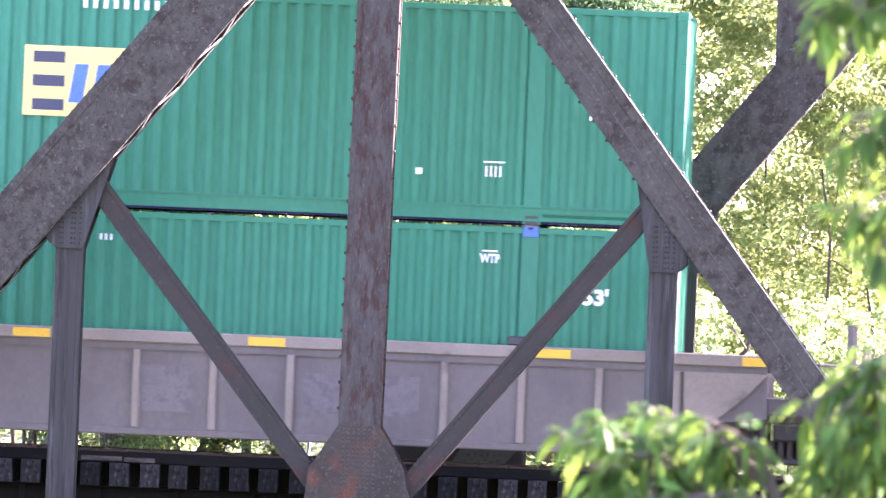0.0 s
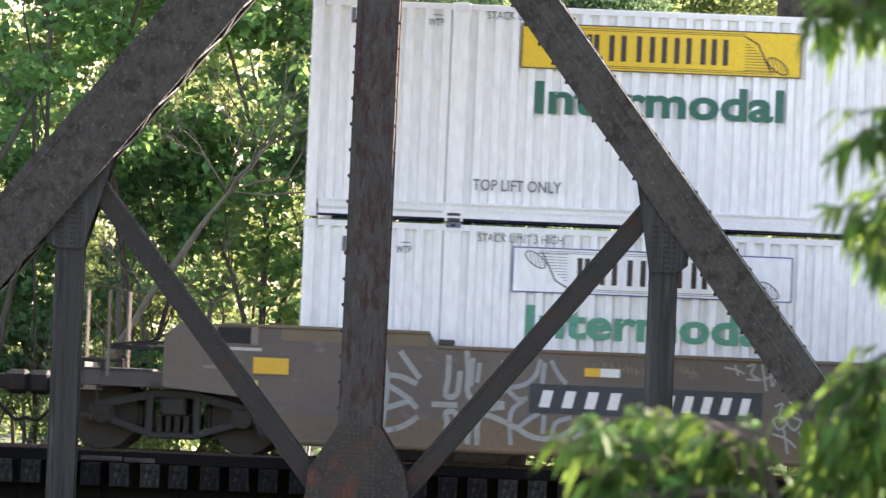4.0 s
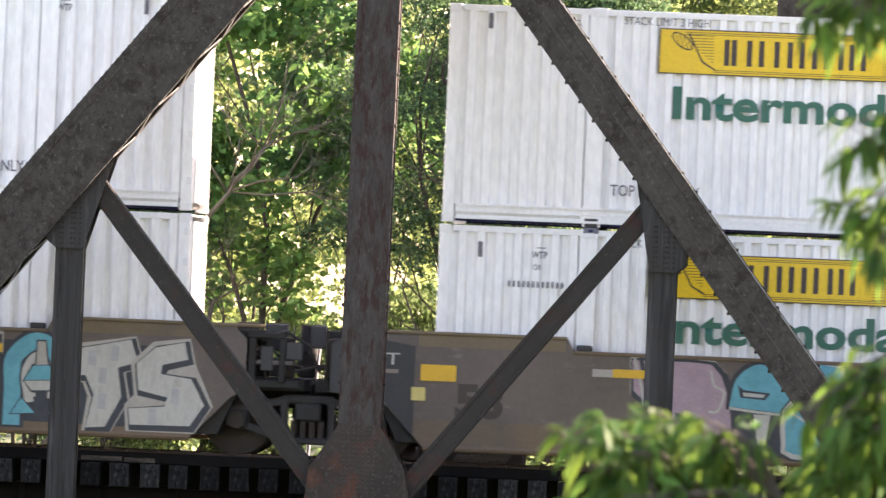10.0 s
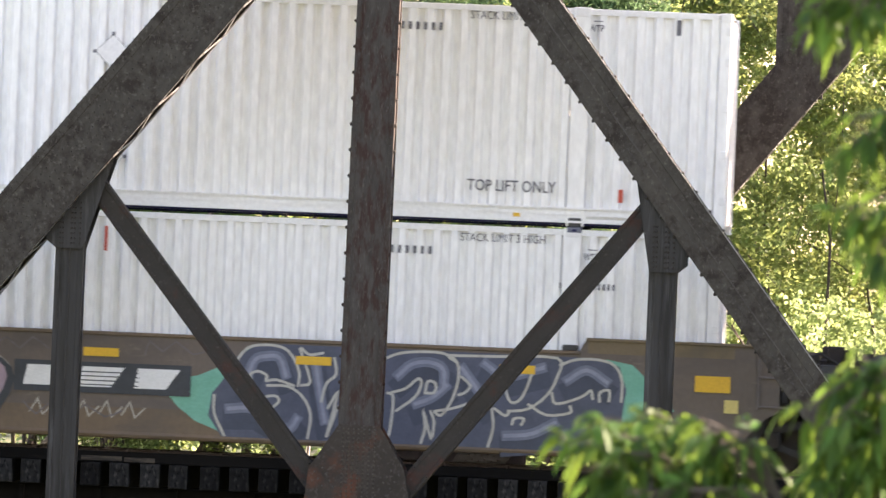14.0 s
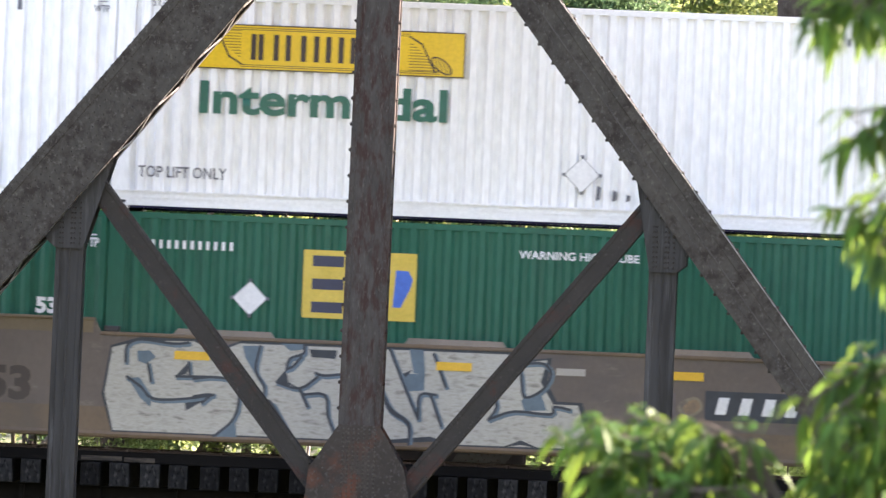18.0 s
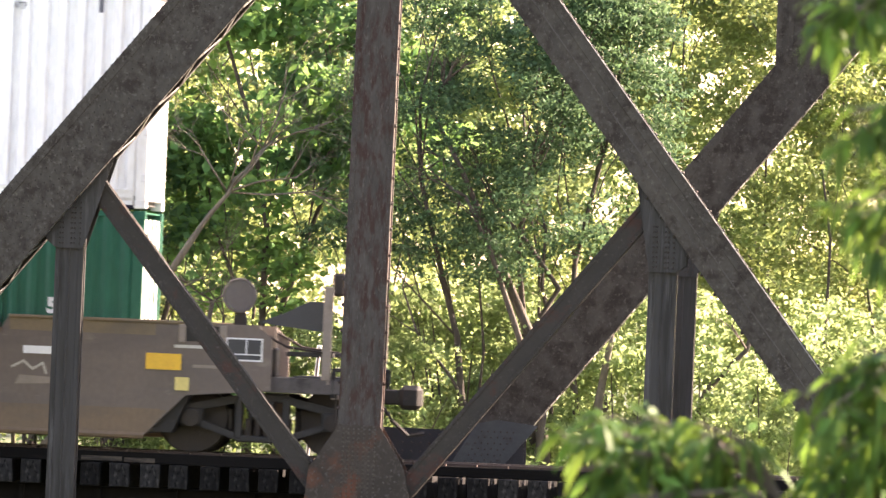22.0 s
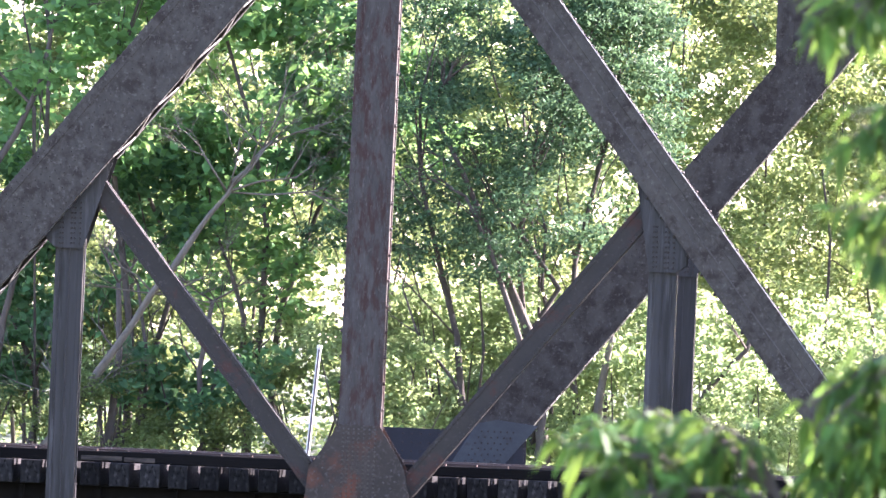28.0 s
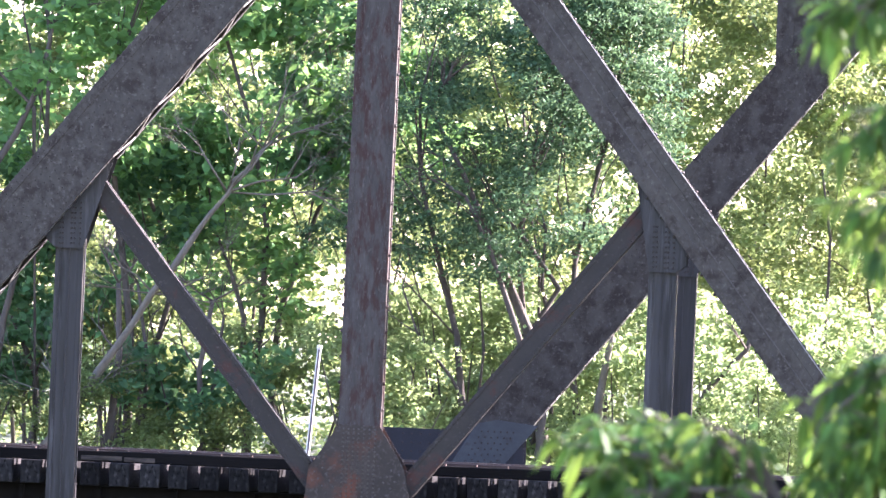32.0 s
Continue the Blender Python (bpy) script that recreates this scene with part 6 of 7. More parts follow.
    strokes("sprayed_line", [smooth_line(q, 2) for q in ([(-1.59, 1.22), (-1.53, 1.39), (-1.4, 1.29), (-1.24, 1.4), (-1.06, 1.26), (-0.9, 1.41), (-0.68, 1.27)], [(0.57, 1.24), (0.63, 1.42), (0.8, 1.29), (0.97, 1.43), (1.19, 1.27), (1.44, 1.36)], [(-0.99, 0.58), (-0.81, 0.42), (-0.65, 0.56), (-0.39, 0.42), (-0.18, 0.56), (0.08, 0.42), (0.31, 0.51)])], 0.022, -1.5078, INK_FADED, u2)
    p = part("company_plate", boxed(-1.12, 1.18, -1.526, -1.522, 0.72, 1.12), TAG_BLACK, u2, "dark plate with slanted white blocks")
    for k in range(3):
        x = -1.0 + k * 0.72
        part("plate_block", plate(bmesh.new(), [(x, 0.80), (x + 0.42, 0.80), (x + 0.60, 1.06), (x + 0.05, 1.06)], -1.529, -1.526), INK_WHITE, p)
    for k in range(4):
        part("plate_line", boxed(-0.25, 0.5, -1.531, -1.529, 0.82 + 0.055 * k, 0.835 + 0.055 * k), TAG_BLACK, p)
    for k in range(5):
        x = -0.9 + 0.3 * k
        strokes("sprayed_line", [[(x, 0.45), (x + 0.1, 0.62), (x + 0.17, 0.42), (x + 0.3, 0.55)]], 0.02, -1.5075 - 0.0003 * k, TAG_PALE, u2)
    flare = "sea-green sprayed flare"
    blob(u2, [(0.9, 0.94), (1.26, 1.0), (1.6, 1.15), (2.0, 1.44), (1.9, 0.32), (1.55, 0.30), (1.26, 0.41), (1.02, 0.59), (0.88, 0.75)], TAG_TEAL, -1.5068, flare)
    blob(u2, [(6.55, 1.43), (6.89, 1.37), (7.05, 1.22), (7.45, 0.80), (7.0, 0.60), (6.6, 0.55)], TAG_TEAL, -1.5068, flare)
    blob(u2, [(1.42, 0.49), (1.46, 0.79), (1.58, 0.94), (1.76, 1.27), (2.05, 1.45), (3.7, 1.45), (6.04, 1.44), (6.45, 1.44), (6.72, 1.34), (6.82, 1.04), (6.75, 0.45), (6.3, 0.22), (3.0, 0.215), (1.61, 0.22)], TAG_NAVY, -1.5080, "slate-blue sprayed field")
    soft = [[(1.88, 0.89), (1.99, 1.22), (2.15, 1.29), (2.32, 1.27), (2.41, 1.04)], [(1.67, 0.59), (2.02, 0.60), (2.44, 0.36), (2.58, 0.51)], [(3.85, 1.1), (4.03, 1.26), (4.25, 1.30), (4.44, 1.22), (4.46, 1.0)], [(4.09, 0.75), (4.32, 0.85), (4.5, 1.01)],
            [(4.97, 1.32), (5.27, 1.16), (5.74, 1.29)], [(5.27, 0.39), (5.62, 0.43), (5.92, 0.59)], [(6.04, 1.13), (6.3, 1.28), (6.57, 1.13)], [(2.79, 1.23), (2.85, 0.88), (2.94, 0.47)], [(4.68, 1.25), (5.03, 0.79)]]
    strokes("sprayed_shade", [[(x + 0.02, z - 0.14) for x, z in line] for line in soft], 0.26, -1.5092, TAG_DEEP, u2, lift=0.0001)
    soft = [smooth_line(q) for q in soft]
    strokes("sprayed_shade", soft, 0.13, -1.5108, TAG_MIST, u2, lift=0.0001)
    strokes("sprayed_shade", soft, 0.05, -1.5122, TAG_PALE_BLUE, u2, lift=0.0001)
    thin = lambda y, *lines: strokes("sprayed_line", [smooth_line(q, 3) for q in lines], 0.034, y, TAG_WHITE, u2, lift=0.0001)
    thin(-1.5140, [(1.76, 1.21), (1.88, 1.37), (2.05, 1.43), (2.32, 1.42), (2.47, 1.32), (2.58, 1.1), (2.57, 0.92)], [(1.49, 0.76), (1.5, 0.52), (1.64, 0.24)], [(2.17, 0.91), (2.44, 0.91), (2.64, 0.78), (2.75, 0.55), (2.72, 0.25)], [(1.96, 0.96), (1.95, 1.05), (2.05, 1.09), (2.16, 1.04), (2.16, 0.97), (2.29, 0.99), (2.52, 0.92)], [(2.17, 0.71), (2.14, 0.76), (2.29, 0.78), (2.33, 0.71), (2.23, 0.61)])
    thin(-1.5152, [(2.88, 1.36), (2.7, 1.33), (2.58, 1.4), (2.73, 0.99), (2.61, 0.93)], [(3.03, 1.3), (3.06, 1.09), (2.94, 0.97), (2.88, 0.73)], [(2.97, 0.65), (3.09, 0.86), (3.0, 0.44), (2.97, 0.29), (3.1, 0.68)], [(3.2, 1.38), (3.45, 1.1), (3.3, 0.8), (3.55, 0.35)])
    thin(-1.5164, [(3.7, 1.33), (3.88, 1.40), (4.15, 1.43), (4.44, 1.42), (4.62, 1.31), (4.64, 1.07), (4.56, 0.8), (4.44, 0.62), (4.35, 0.66)], [(3.73, 0.88), (3.81, 0.83), (3.79, 0.44), (3.75, 0.27)], [(3.79, 0.89), (3.97, 0.95), (4.12, 1.08), (4.17, 1.02), (4.09, 0.84), (3.85, 0.65)], [(4.22, 0.9), (4.25, 1.05), (4.35, 1.03), (4.34, 0.91), (4.22, 0.9)], [(4.19, 0.25), (4.24, 0.46), (4.21, 0.67), (4.32, 0.32), (4.35, 0.53), (4.3, 0.67)], [(4.35, 0.67), (4.56, 0.71), (4.77, 0.78)], [(4.68, 1.13), (4.8, 1.02), (4.74, 0.93), (4.65, 0.89)])
    thin(-1.5176, [(4.62, 1.31), (4.5, 1.39), (4.68, 1.40), (5.15, 1.41), (5.92, 1.42), (5.92, 1.18), (5.8, 0.94), (5.56, 0.75), (5.3, 0.71)], [(5.24, 1.04), (5.33, 0.83), (5.48, 0.9), (5.62, 1.29)], [(5.09, 0.73), (5.12, 0.5), (5.06, 0.24)], [(5.12, 0.74), (5.27, 0.65), (5.33, 0.72)], [(5.36, 0.54), (5.39, 0.62), (5.51, 0.62), (5.48, 0.54)])
    thin(-1.5188, [(5.95, 1.33), (6.15, 1.41), (6.45, 1.42), (6.66, 1.35), (6.76, 1.16), (6.76, 0.89)], [(5.86, 0.97), (5.92, 0.83), (6.24, 0.93), (6.36, 1.02), (6.39, 0.91)], [(6.48, 0.88), (6.48, 1.0), (6.6, 1.03), (6.6, 0.89)], [(5.56, 0.81), (5.8, 0.68), (6.1, 0.72), (6.1, 0.81)])
    tags(u2, (-5.45, 0.0, 2.76, 5.40), ())
    part("faded_tag", boxed(-5.94, -5.68, -1.527, -1.522, 1.20, 1.30), TAG_PALE, u2, "faded reflective tag")
    # the mauve shape's split foot
    blob(u2, [(-4.86, 0.79), (-4.74, 0.75), (-4.55, 0.25), (-4.68, 0.27)], TAG_BLACK, -1.5185, name="sprayed_rim")
    blob(u2, [(-5.17, 0.39), (-5.10, 0.34), (-4.85, 0.33), (-4.76, 0.44), (-4.72, 0.34), (-4.80, 0.25), (-5.16, 0.24)], TAG_BLACK, -1.5180, name="sprayed_rim")
    # third unit: one big white piece with black cracks and blue-grey shading
    outline = [(-6.04, 1.32), (-5.7, 1.42), (-4.98, 1.44), (-4.68, 1.31), (-4.38, 1.44), (-2.07, 1.44), (-0.85, 1.44), (-0.77, 1.33), (-0.4, 1.39), (-0.47, 1.1), (-0.3, 0.82), (0.02, 0.82), (0.15, 0.43), (-0.02, 0.26), (-1.5, 0.25), (-1.88, 0.34), (-2.64, 0.25), (-5.99, 0.25), (-6.12, 0.73)]
    blob(u3, grown(outline, 0.05, 0.02, -0.01), TAG_BLACK, -1.5065, name="sprayed_rim")
    blob(u3, outline, TAG_SILVER, -1.5075, "white sprayed piece with black cracks")
    # blue-grey fields, then black outlines of the letters
    for k, wedge in enumerate((
            [(-2.26, 1.14), (-1.97, 1.14), (-1.98, 0.93), (-2.21, 0.91)],
            [(-2.19, 1.46), (-2.0, 1.45), (-1.97, 1.13), (-2.12, 1.15)],
            [(-0.72, 0.86), (-0.46, 0.94), (-0.38, 0.74), (-0.67, 0.72)],
            [(-4.62, 0.22), (-4.41, 0.49), (-4.38, 0.22)],
            [(-4.35, 1.41), (-4.12, 1.42), (-4.17, 1.04), (-4.31, 1.26)],
            [(-2.91, 1.46), (-2.78, 1.44), (-2.65, 0.95), (-2.83, 1.12)],
            [(-5.72, 1.29), (-5.55, 1.3), (-5.47, 1.22), (-5.59, 1.12), (-5.7, 1.16)],
            [(-5.82, 0.93), (-5.67, 0.95), (-5.49, 0.7), (-5.52, 0.57), (-5.66, 0.69)],
            [(-4.02, 0.73), (-3.88, 0.67), (-3.61, 0.22), (-3.88, 0.22), (-3.95, 0.47)],
            [(-3.85, 1.46), (-3.57, 1.46), (-3.52, 1.4), (-3.73, 1.37)],
            )):
        blob(u3, wedge, TAG_STEEL, -1.5087, name="sprayed_shade")
    for wedge in (
            [(-5.08, 0.7), (-4.89, 0.71), (-4.7, 0.76), (-5.05, 0.54)],
            [(-5.2, 0.99), (-5.04, 1.17), (-5.06, 1.01)],
            [(-4.03, 0.73), (-3.96, 0.73), (-3.6, 0.22), (-3.68, 0.22), (-3.89, 0.56)],
            [(-3.89, 0.98), (-3.77, 1.1), (-3.74, 0.97), (-3.59, 0.89)],
            [(-3.48, 1.4), (-3.12, 1.4), (-3.14, 1.29), (-3.45, 1.3)],
            [(-3.12, 0.29), (-2.99, 0.28), (-2.84, 0.22), (-3.09, 0.22)],
            [(-2.26, 1.14), (-2.14, 1.19), (-2.22, 1.09)],
            [(-3.91, 0.96), (-3.77, 1.14), (-3.78, 0.97), (-3.69, 0.89)],
            [(-4.04, 0.69), (-3.97, 0.69), (-3.66, 0.22), (-3.73, 0.22)],
            [(-0.95, 0.24), (-0.7, 0.34), (-0.44, 0.24), (-0.69, 0.28)],
            ):
        blob(u3, wedge, TAG_BLACK, -1.5097, name="sprayed_shade")
    cracks = [smooth_line(q, 3) for q in (
            [(-2.44, 1.45), (-2.25, 1.01), (-2.04, 0.56)],
            [(-2.78, 1.41), (-2.66, 1.04), (-2.76, 0.9), (-2.55, 0.9), (-2.41, 0.65), (-2.17, 0.49), (-2.15, 0.22)],
            [(-1.89, 0.88), (-1.74, 0.48)],
            [(-1.87, 1.41), (-1.7, 0.99)],
            [(-2.04, 0.56), (-2.03, 0.87), (-1.82, 0.88)],
            [(-1.13, 1.02), (-1.03, 0.77), (-1.13, 0.59)],
            [(-0.81, 1.45), (-0.73, 1.18), (-0.68, 0.9), (-0.46, 0.99), (-0.34, 1.2), (-0.44, 1.34), (-0.7, 1.33)],
            [(-1.11, 0.6), (-0.8, 0.71), (-0.33, 0.69), (-0.29, 0.79), (-0.08, 0.76)],
            [(0.21, 0.53), (0.17, 0.26)],
            [(-4.12, 1.42), (-4.17, 1.1), (-4.05, 0.9), (-4.07, 0.7)],
            [(-3.58, 1.3), (-3.7, 1.16), (-3.77, 1.14)],
            [(-3.56, 0.81), (-3.26, 0.82), (-3.21, 0.55), (-3.12, 0.34)],
            [(-4.97, 0.96), (-4.72, 0.99), (-4.46, 0.95), (-4.37, 0.76), (-4.43, 0.46), (-4.68, 0.22)],
            [(-4.96, 0.73), (-4.75, 0.76), (-4.85, 0.65)],
            [(-5.86, 1.14), (-5.85, 1.35), (-5.67, 1.44), (-5.26, 1.4), (-5.05, 1.42)],
            [(-5.84, 0.95), (-5.64, 0.82), (-5.49, 0.68), (-5.1, 0.69), (-4.7, 0.76)],
            [(-5.57, 1.13), (-5.52, 0.9)],
            [(-5.2, 0.98), (-4.74, 0.99)],
            [(-5.04, 1.17), (-5.02, 0.98)],
            [(-3.77, 1.12), (-3.73, 1.27), (-3.56, 1.34), (-3.55, 1.44)],
            [(-3.89, 0.96), (-3.59, 0.89), (-3.36, 1.05)],
            [(-3.59, 0.89), (-3.48, 0.66)],
            [(-3.4, 1.1), (-3.26, 1.07), (-2.9, 1.12)],
            [(-2.53, 0.92), (-2.39, 0.67), (-2.16, 0.5), (-2.15, 0.22)],
            )]
    strokes("sprayed_shade", [[(x + 0.02, z - 0.02) for x, z in q] for q in cracks], 0.060, -1.5100, TAG_STEEL, u3, lift=0.0001)
    strokes("sprayed_line", cracks, 0.034, -1.5130, TAG_BLACK, u3, lift=0.0001)
    number_panel(u3, 1.66, 4.75)
    tags(u3, (-5.0, -1.6, 1.40, 4.5), (6.7,))
    part("white_tag", boxed(2.66, 2.94, -1.527, -1.522, 1.21, 1.31), INK_WHITE, u3, "small white reflective tag")
    part("faded_tag", boxed(-0.28, 0.10, -1.512, -1.507, 1.20, 1.29), TAG_PALE, u3, "faded reflective tag")
    strokes("stencil_frame", [[(0.99, 0.76), (1.26, 0.76), (1.26, 1.02), (0.99, 1.02), (0.99, 0.76)]], 0.03, -1.508, INK_FADED, u3)
    letters("B", 0.19, INK, u3, 1.05, 0.79, -1.5085, 0.14, 0.006, label="dark stencilled letter")
    for rx, rz, dx in ((0.16, 0.13, 0.0), (0.11, 0.09, 0.02)):
        blob(u3, [(x, z + 0.02 * math.sin(17 * x)) for x, z in ellipse(1.47 + dx, 0.86, rx, rz, 18)], TAG_FAINT if dx == 0.0 else TAG_RUSTY, -1.5078 - 0.02 * dx, "", "paint_smudge")
    part("faded_tag", boxed(3.15, 3.6, -1.512, -1.507, 1.12, 1.22), CAR_EDGE, u3)
    strokes("sprayed_line", [[(6.35, 1.02), (6.5, 1.10), (6.62, 1.0), (6.75, 1.08), (6.8, 0.95)]], 0.03, -1.507, TAG_PALE, u3)
    blob(u3, [(6.4, 0.80), (6.85, 0.82), (6.9, 0.90), (6.45, 0.92)], CAR_EDGE, -1.507, name="faded_tag")
    for u in (u2, u3):
        letters("53", 0.40, INK, u, -7.70, 0.62, -1.508, 0.62, 0.026, label="dark painted number")
        letters("125T", 0.155, TAG_WHITE, u, -9.02, 1.25, -1.518, 0.58, 0.0)
        part("white_band", boxed(-9.0, -8.45, -1.519, -1.516, 1.14, 1.19), CAR_EDGE, u)


def build_train():
    """Cars and containers, by their middle along the track at the start; returns what moves, and the wheels."""
    moving, wheels = [], []

    def add(ob, x, z=0.0):
        ob.matrix_basis = pose(x, 0, z)
        moving.append((ob, x, z))
        return ob

    xg, x1, x2, x3 = -4.92, 18.27, 37.50, 56.66
    xb = x2 - 0.02
    w = []
    add(ribbed_car(w), xg)
    u1 = add(well_unit("coupler", "shared", w, "brown articulated well car with silver and black graffiti", "a"), x1)
    u2 = add(well_unit("shared", "shared", w, "brown articulated well car with mauve and slate-blue graffiti", "b", (1,)), x2)
    u3 = add(well_unit("shared", "coupler", w, "brown articulated well car with white graffiti and end railings", "c", (1,)), x3)
    decorate_units(u1, u2, u3)
    z_low, z_up = 0.27, 3.13
    for x, z, paint, rail_paint, label, decorate in (
            (xg, z_low, GREEN, GREEN, "bright green corrugated steel container in a well car", lambda c: green_decor(c, False, False)),
            (xg, z_up, GREEN, GREEN, "bright green container with a faded yellow square sign", lambda c: green_decor(c, True, False)),
            (x1, z_low, WHITE, WHITE_RAIL, "white corrugated container with a white sign and green lettering", lambda c: white_decor(c, False, False)),
            (x1, z_up, WHITE, WHITE_RAIL, "white corrugated container with a yellow sign and diamond placards", lambda c: white_decor(c, True)),
            (xb, z_low, WHITE, WHITE_RAIL, "white corrugated container with a yellow sign, in a well car", lambda c: white_decor(c, False, True)),
            (x2, z_up, WHITE, WHITE_RAIL, "white corrugated container with a yellow sign, stacked on another", lambda c: white_decor(c, True)),
            (x3, z_low, GREEN_DARK, GREEN_DARK, "dark green corrugated container with a square yellow sign", lambda c: green_decor(c, False, True)),
            (x3, z_up, WHITE, WHITE_RAIL, "white corrugated container stacked on a dark green one", lambda c: white_decor(c, True, True, 0.17))):
        c = container(paint, rail_paint, label, z > 1, WHITE_RAIL)
        decorate(c)
        add(c, x, z)
    return moving, w, (u1, u2, u3)


TRAIN, WHEELS, UNITS = build_train()


# ---- trees ----
def leaf_arrays(rng, centres, count, spread, size, droop=0.35, width=0.5, per=14, spray=0.2):
    """Folded four-cornered leaves in sprays round the centres; rows of vertices, four a leaf."""
    centres = np.asarray(centres, float)
    spread = np.asarray(spread, float)
    groups = max(1, count // per)
    count = groups * per
    pick = rng.integers(0, len(centres), groups)
    d = rng.normal(size=(groups, 3))
    d /= np.linalg.norm(d, axis=1)[:, None]
    heart = centres[pick] + d * (rng.uniform(0.1, 1.0, groups) ** 0.5)[:, None] * spread[pick]
    lean = rng.normal(size=(groups, 3)) * 0.8
    pos = np.repeat(heart, per, 0) + rng.normal(size=(count, 3)) * spray * np.array([0.75, 0.75, 0.4])
    axis = np.repeat(lean, per, 0) + rng.normal(size=(count, 3)) * 0.75
    axis[:, 2] = axis[:, 2] * 0.6 - droop
    axis /= np.linalg.norm(axis, axis=1)[:, None]
    side = np.cross(axis, rng.normal(size=(count, 3)) + np.array([0, 0, 0.7]))
    side /= np.linalg.norm(side, axis=1)[:, None]
    up = np.cross(side, axis)
    s = size * rng.uniform(0.55, 1.25, count)[:, None]
    fold = s * 0.14 * up
    v = np.stack([pos - axis * s * 0.5, pos - axis * s * 0.08 + side * s * width * 0.5 + fold, pos + axis * s * 0.5, pos - axis * s * 0.08 - side * s * width * 0.5 + fold], 1)
    return v.reshape(-1, 3)


def leaf_mesh(name, verts, material):
    n = len(verts) // 4
    me = bpy.data.meshes.new(name)
    me.vertices.add(len(verts))
    me.vertices.foreach_set("co", verts.astype(np.float32).ravel())
    tri = np.arange(n)[:, None] * 4 + np.array([[0, 1, 2, 0, 2, 3]])
    me.loops.add(n * 6)
    me.loops.foreach_set("vertex_index", tri.astype(np.int32).ravel())
    me.polygons.add(n * 2)
    me.polygons.foreach_set("loop_start", (np.arange(n * 2) * 3).astype(np.int32))
    me.update(calc_edges=True)
    me.validate()
    me.materials.append(material)
    return me


def tree(name, label, x, y, top, lean, girth, clumps, leaves, size, material, seed, bark=None, fork=0.45, clump_size=(0.9, 0.9, 0.7), low=0.2, width=0.5, spray=0.2):
    """A trunk with limbs that end in leafy clumps. clumps: how many; low: where the crown begins, as a share of the height."""
    rng = np.random.default_rng(seed)
    base = ground_height(x, y)
    t = thing(name, label, "tree", at=pose(x, y, base - 0.2))
    h = top - base
    path = [Vector((lean * h * k * k * 0.8 + 0.55 * math.sin(6.5 * k + seed) * k ** 0.7, 0.3 * math.sin(3.3 * k + seed * 2), h * k)) for k in np.linspace(0, 0.92, 8)]
    bark = bark or BARK
    part("trunk", tube(bmesh.new(), path, [girth * (1 - 0.85 * k) for k in np.linspace(0, 1, 8)], 9), bark, t, smooth=True)
    centres, spreads = [], []
    for i in range(clumps):
        k = rng.uniform(low, 1.0)
        a = rng.uniform(0, 2 * math.pi)
        reach = (0.35 + 0.30 * h * 0.32) * math.sin(math.pi * min(0.97, 0.25 + 0.75 * k)) * rng.uniform(0.35, 1.25) + 0.3
        at = path[min(7, int(k * 8))]
        c = Vector((at.x + reach * math.cos(a), at.y + reach * math.sin(a) * 0.8, h * k + rng.uniform(-0.3, 0.5)))
        centres.append(c)
        spreads.append([s * rng.uniform(0.6, 1.3) for s in clump_size])
        root = path[max(0, min(7, int(k * 7 * 0.85)))]
        if i % 6 == 0:
            mid = root.lerp(c, 0.5) + Vector((rng.uniform(-0.2, 0.2), rng.uniform(-0.2, 0.2), rng.uniform(-0.1, 0.3)))
            part("limb", tube(bmesh.new(), [root, mid, c], [girth * 0.30 * (1 - 0.5 * k), girth * 0.2 * (1 - 0.5 * k), 0.012], 6), bark, t, smooth=True)
    v = leaf_arrays(rng, centres, leaves, spreads, size, width=width, spray=spray)
    ob = new("crown", leaf_mesh("crown", v, material))
    ob.parent = t
    return t


def bare_branch(bm, rng, p, d, length, r, depth):
    """Dead twigs that fork."""
    q = p + d * length * 0.5 + Vector(rng.uniform(-0.06, 0.06, 3)) * length
    e = p + d * length
    tube(bm, [p, q, e], [r, r * 0.8, r * 0.55], 5)
    if depth:
        for _ in range(3 if depth > 1 else 2):
            nd = (d + Vector(rng.uniform(-0.75, 0.75, 3)) + Vector((0, 0, 0.1))).normalized()
            bare_branch(bm, rng, p + d * length * float(rng.uniform(0.5, 1.0)), nd, length * float(rng.uniform(0.5, 0.8)), r * 0.5, depth - 1)


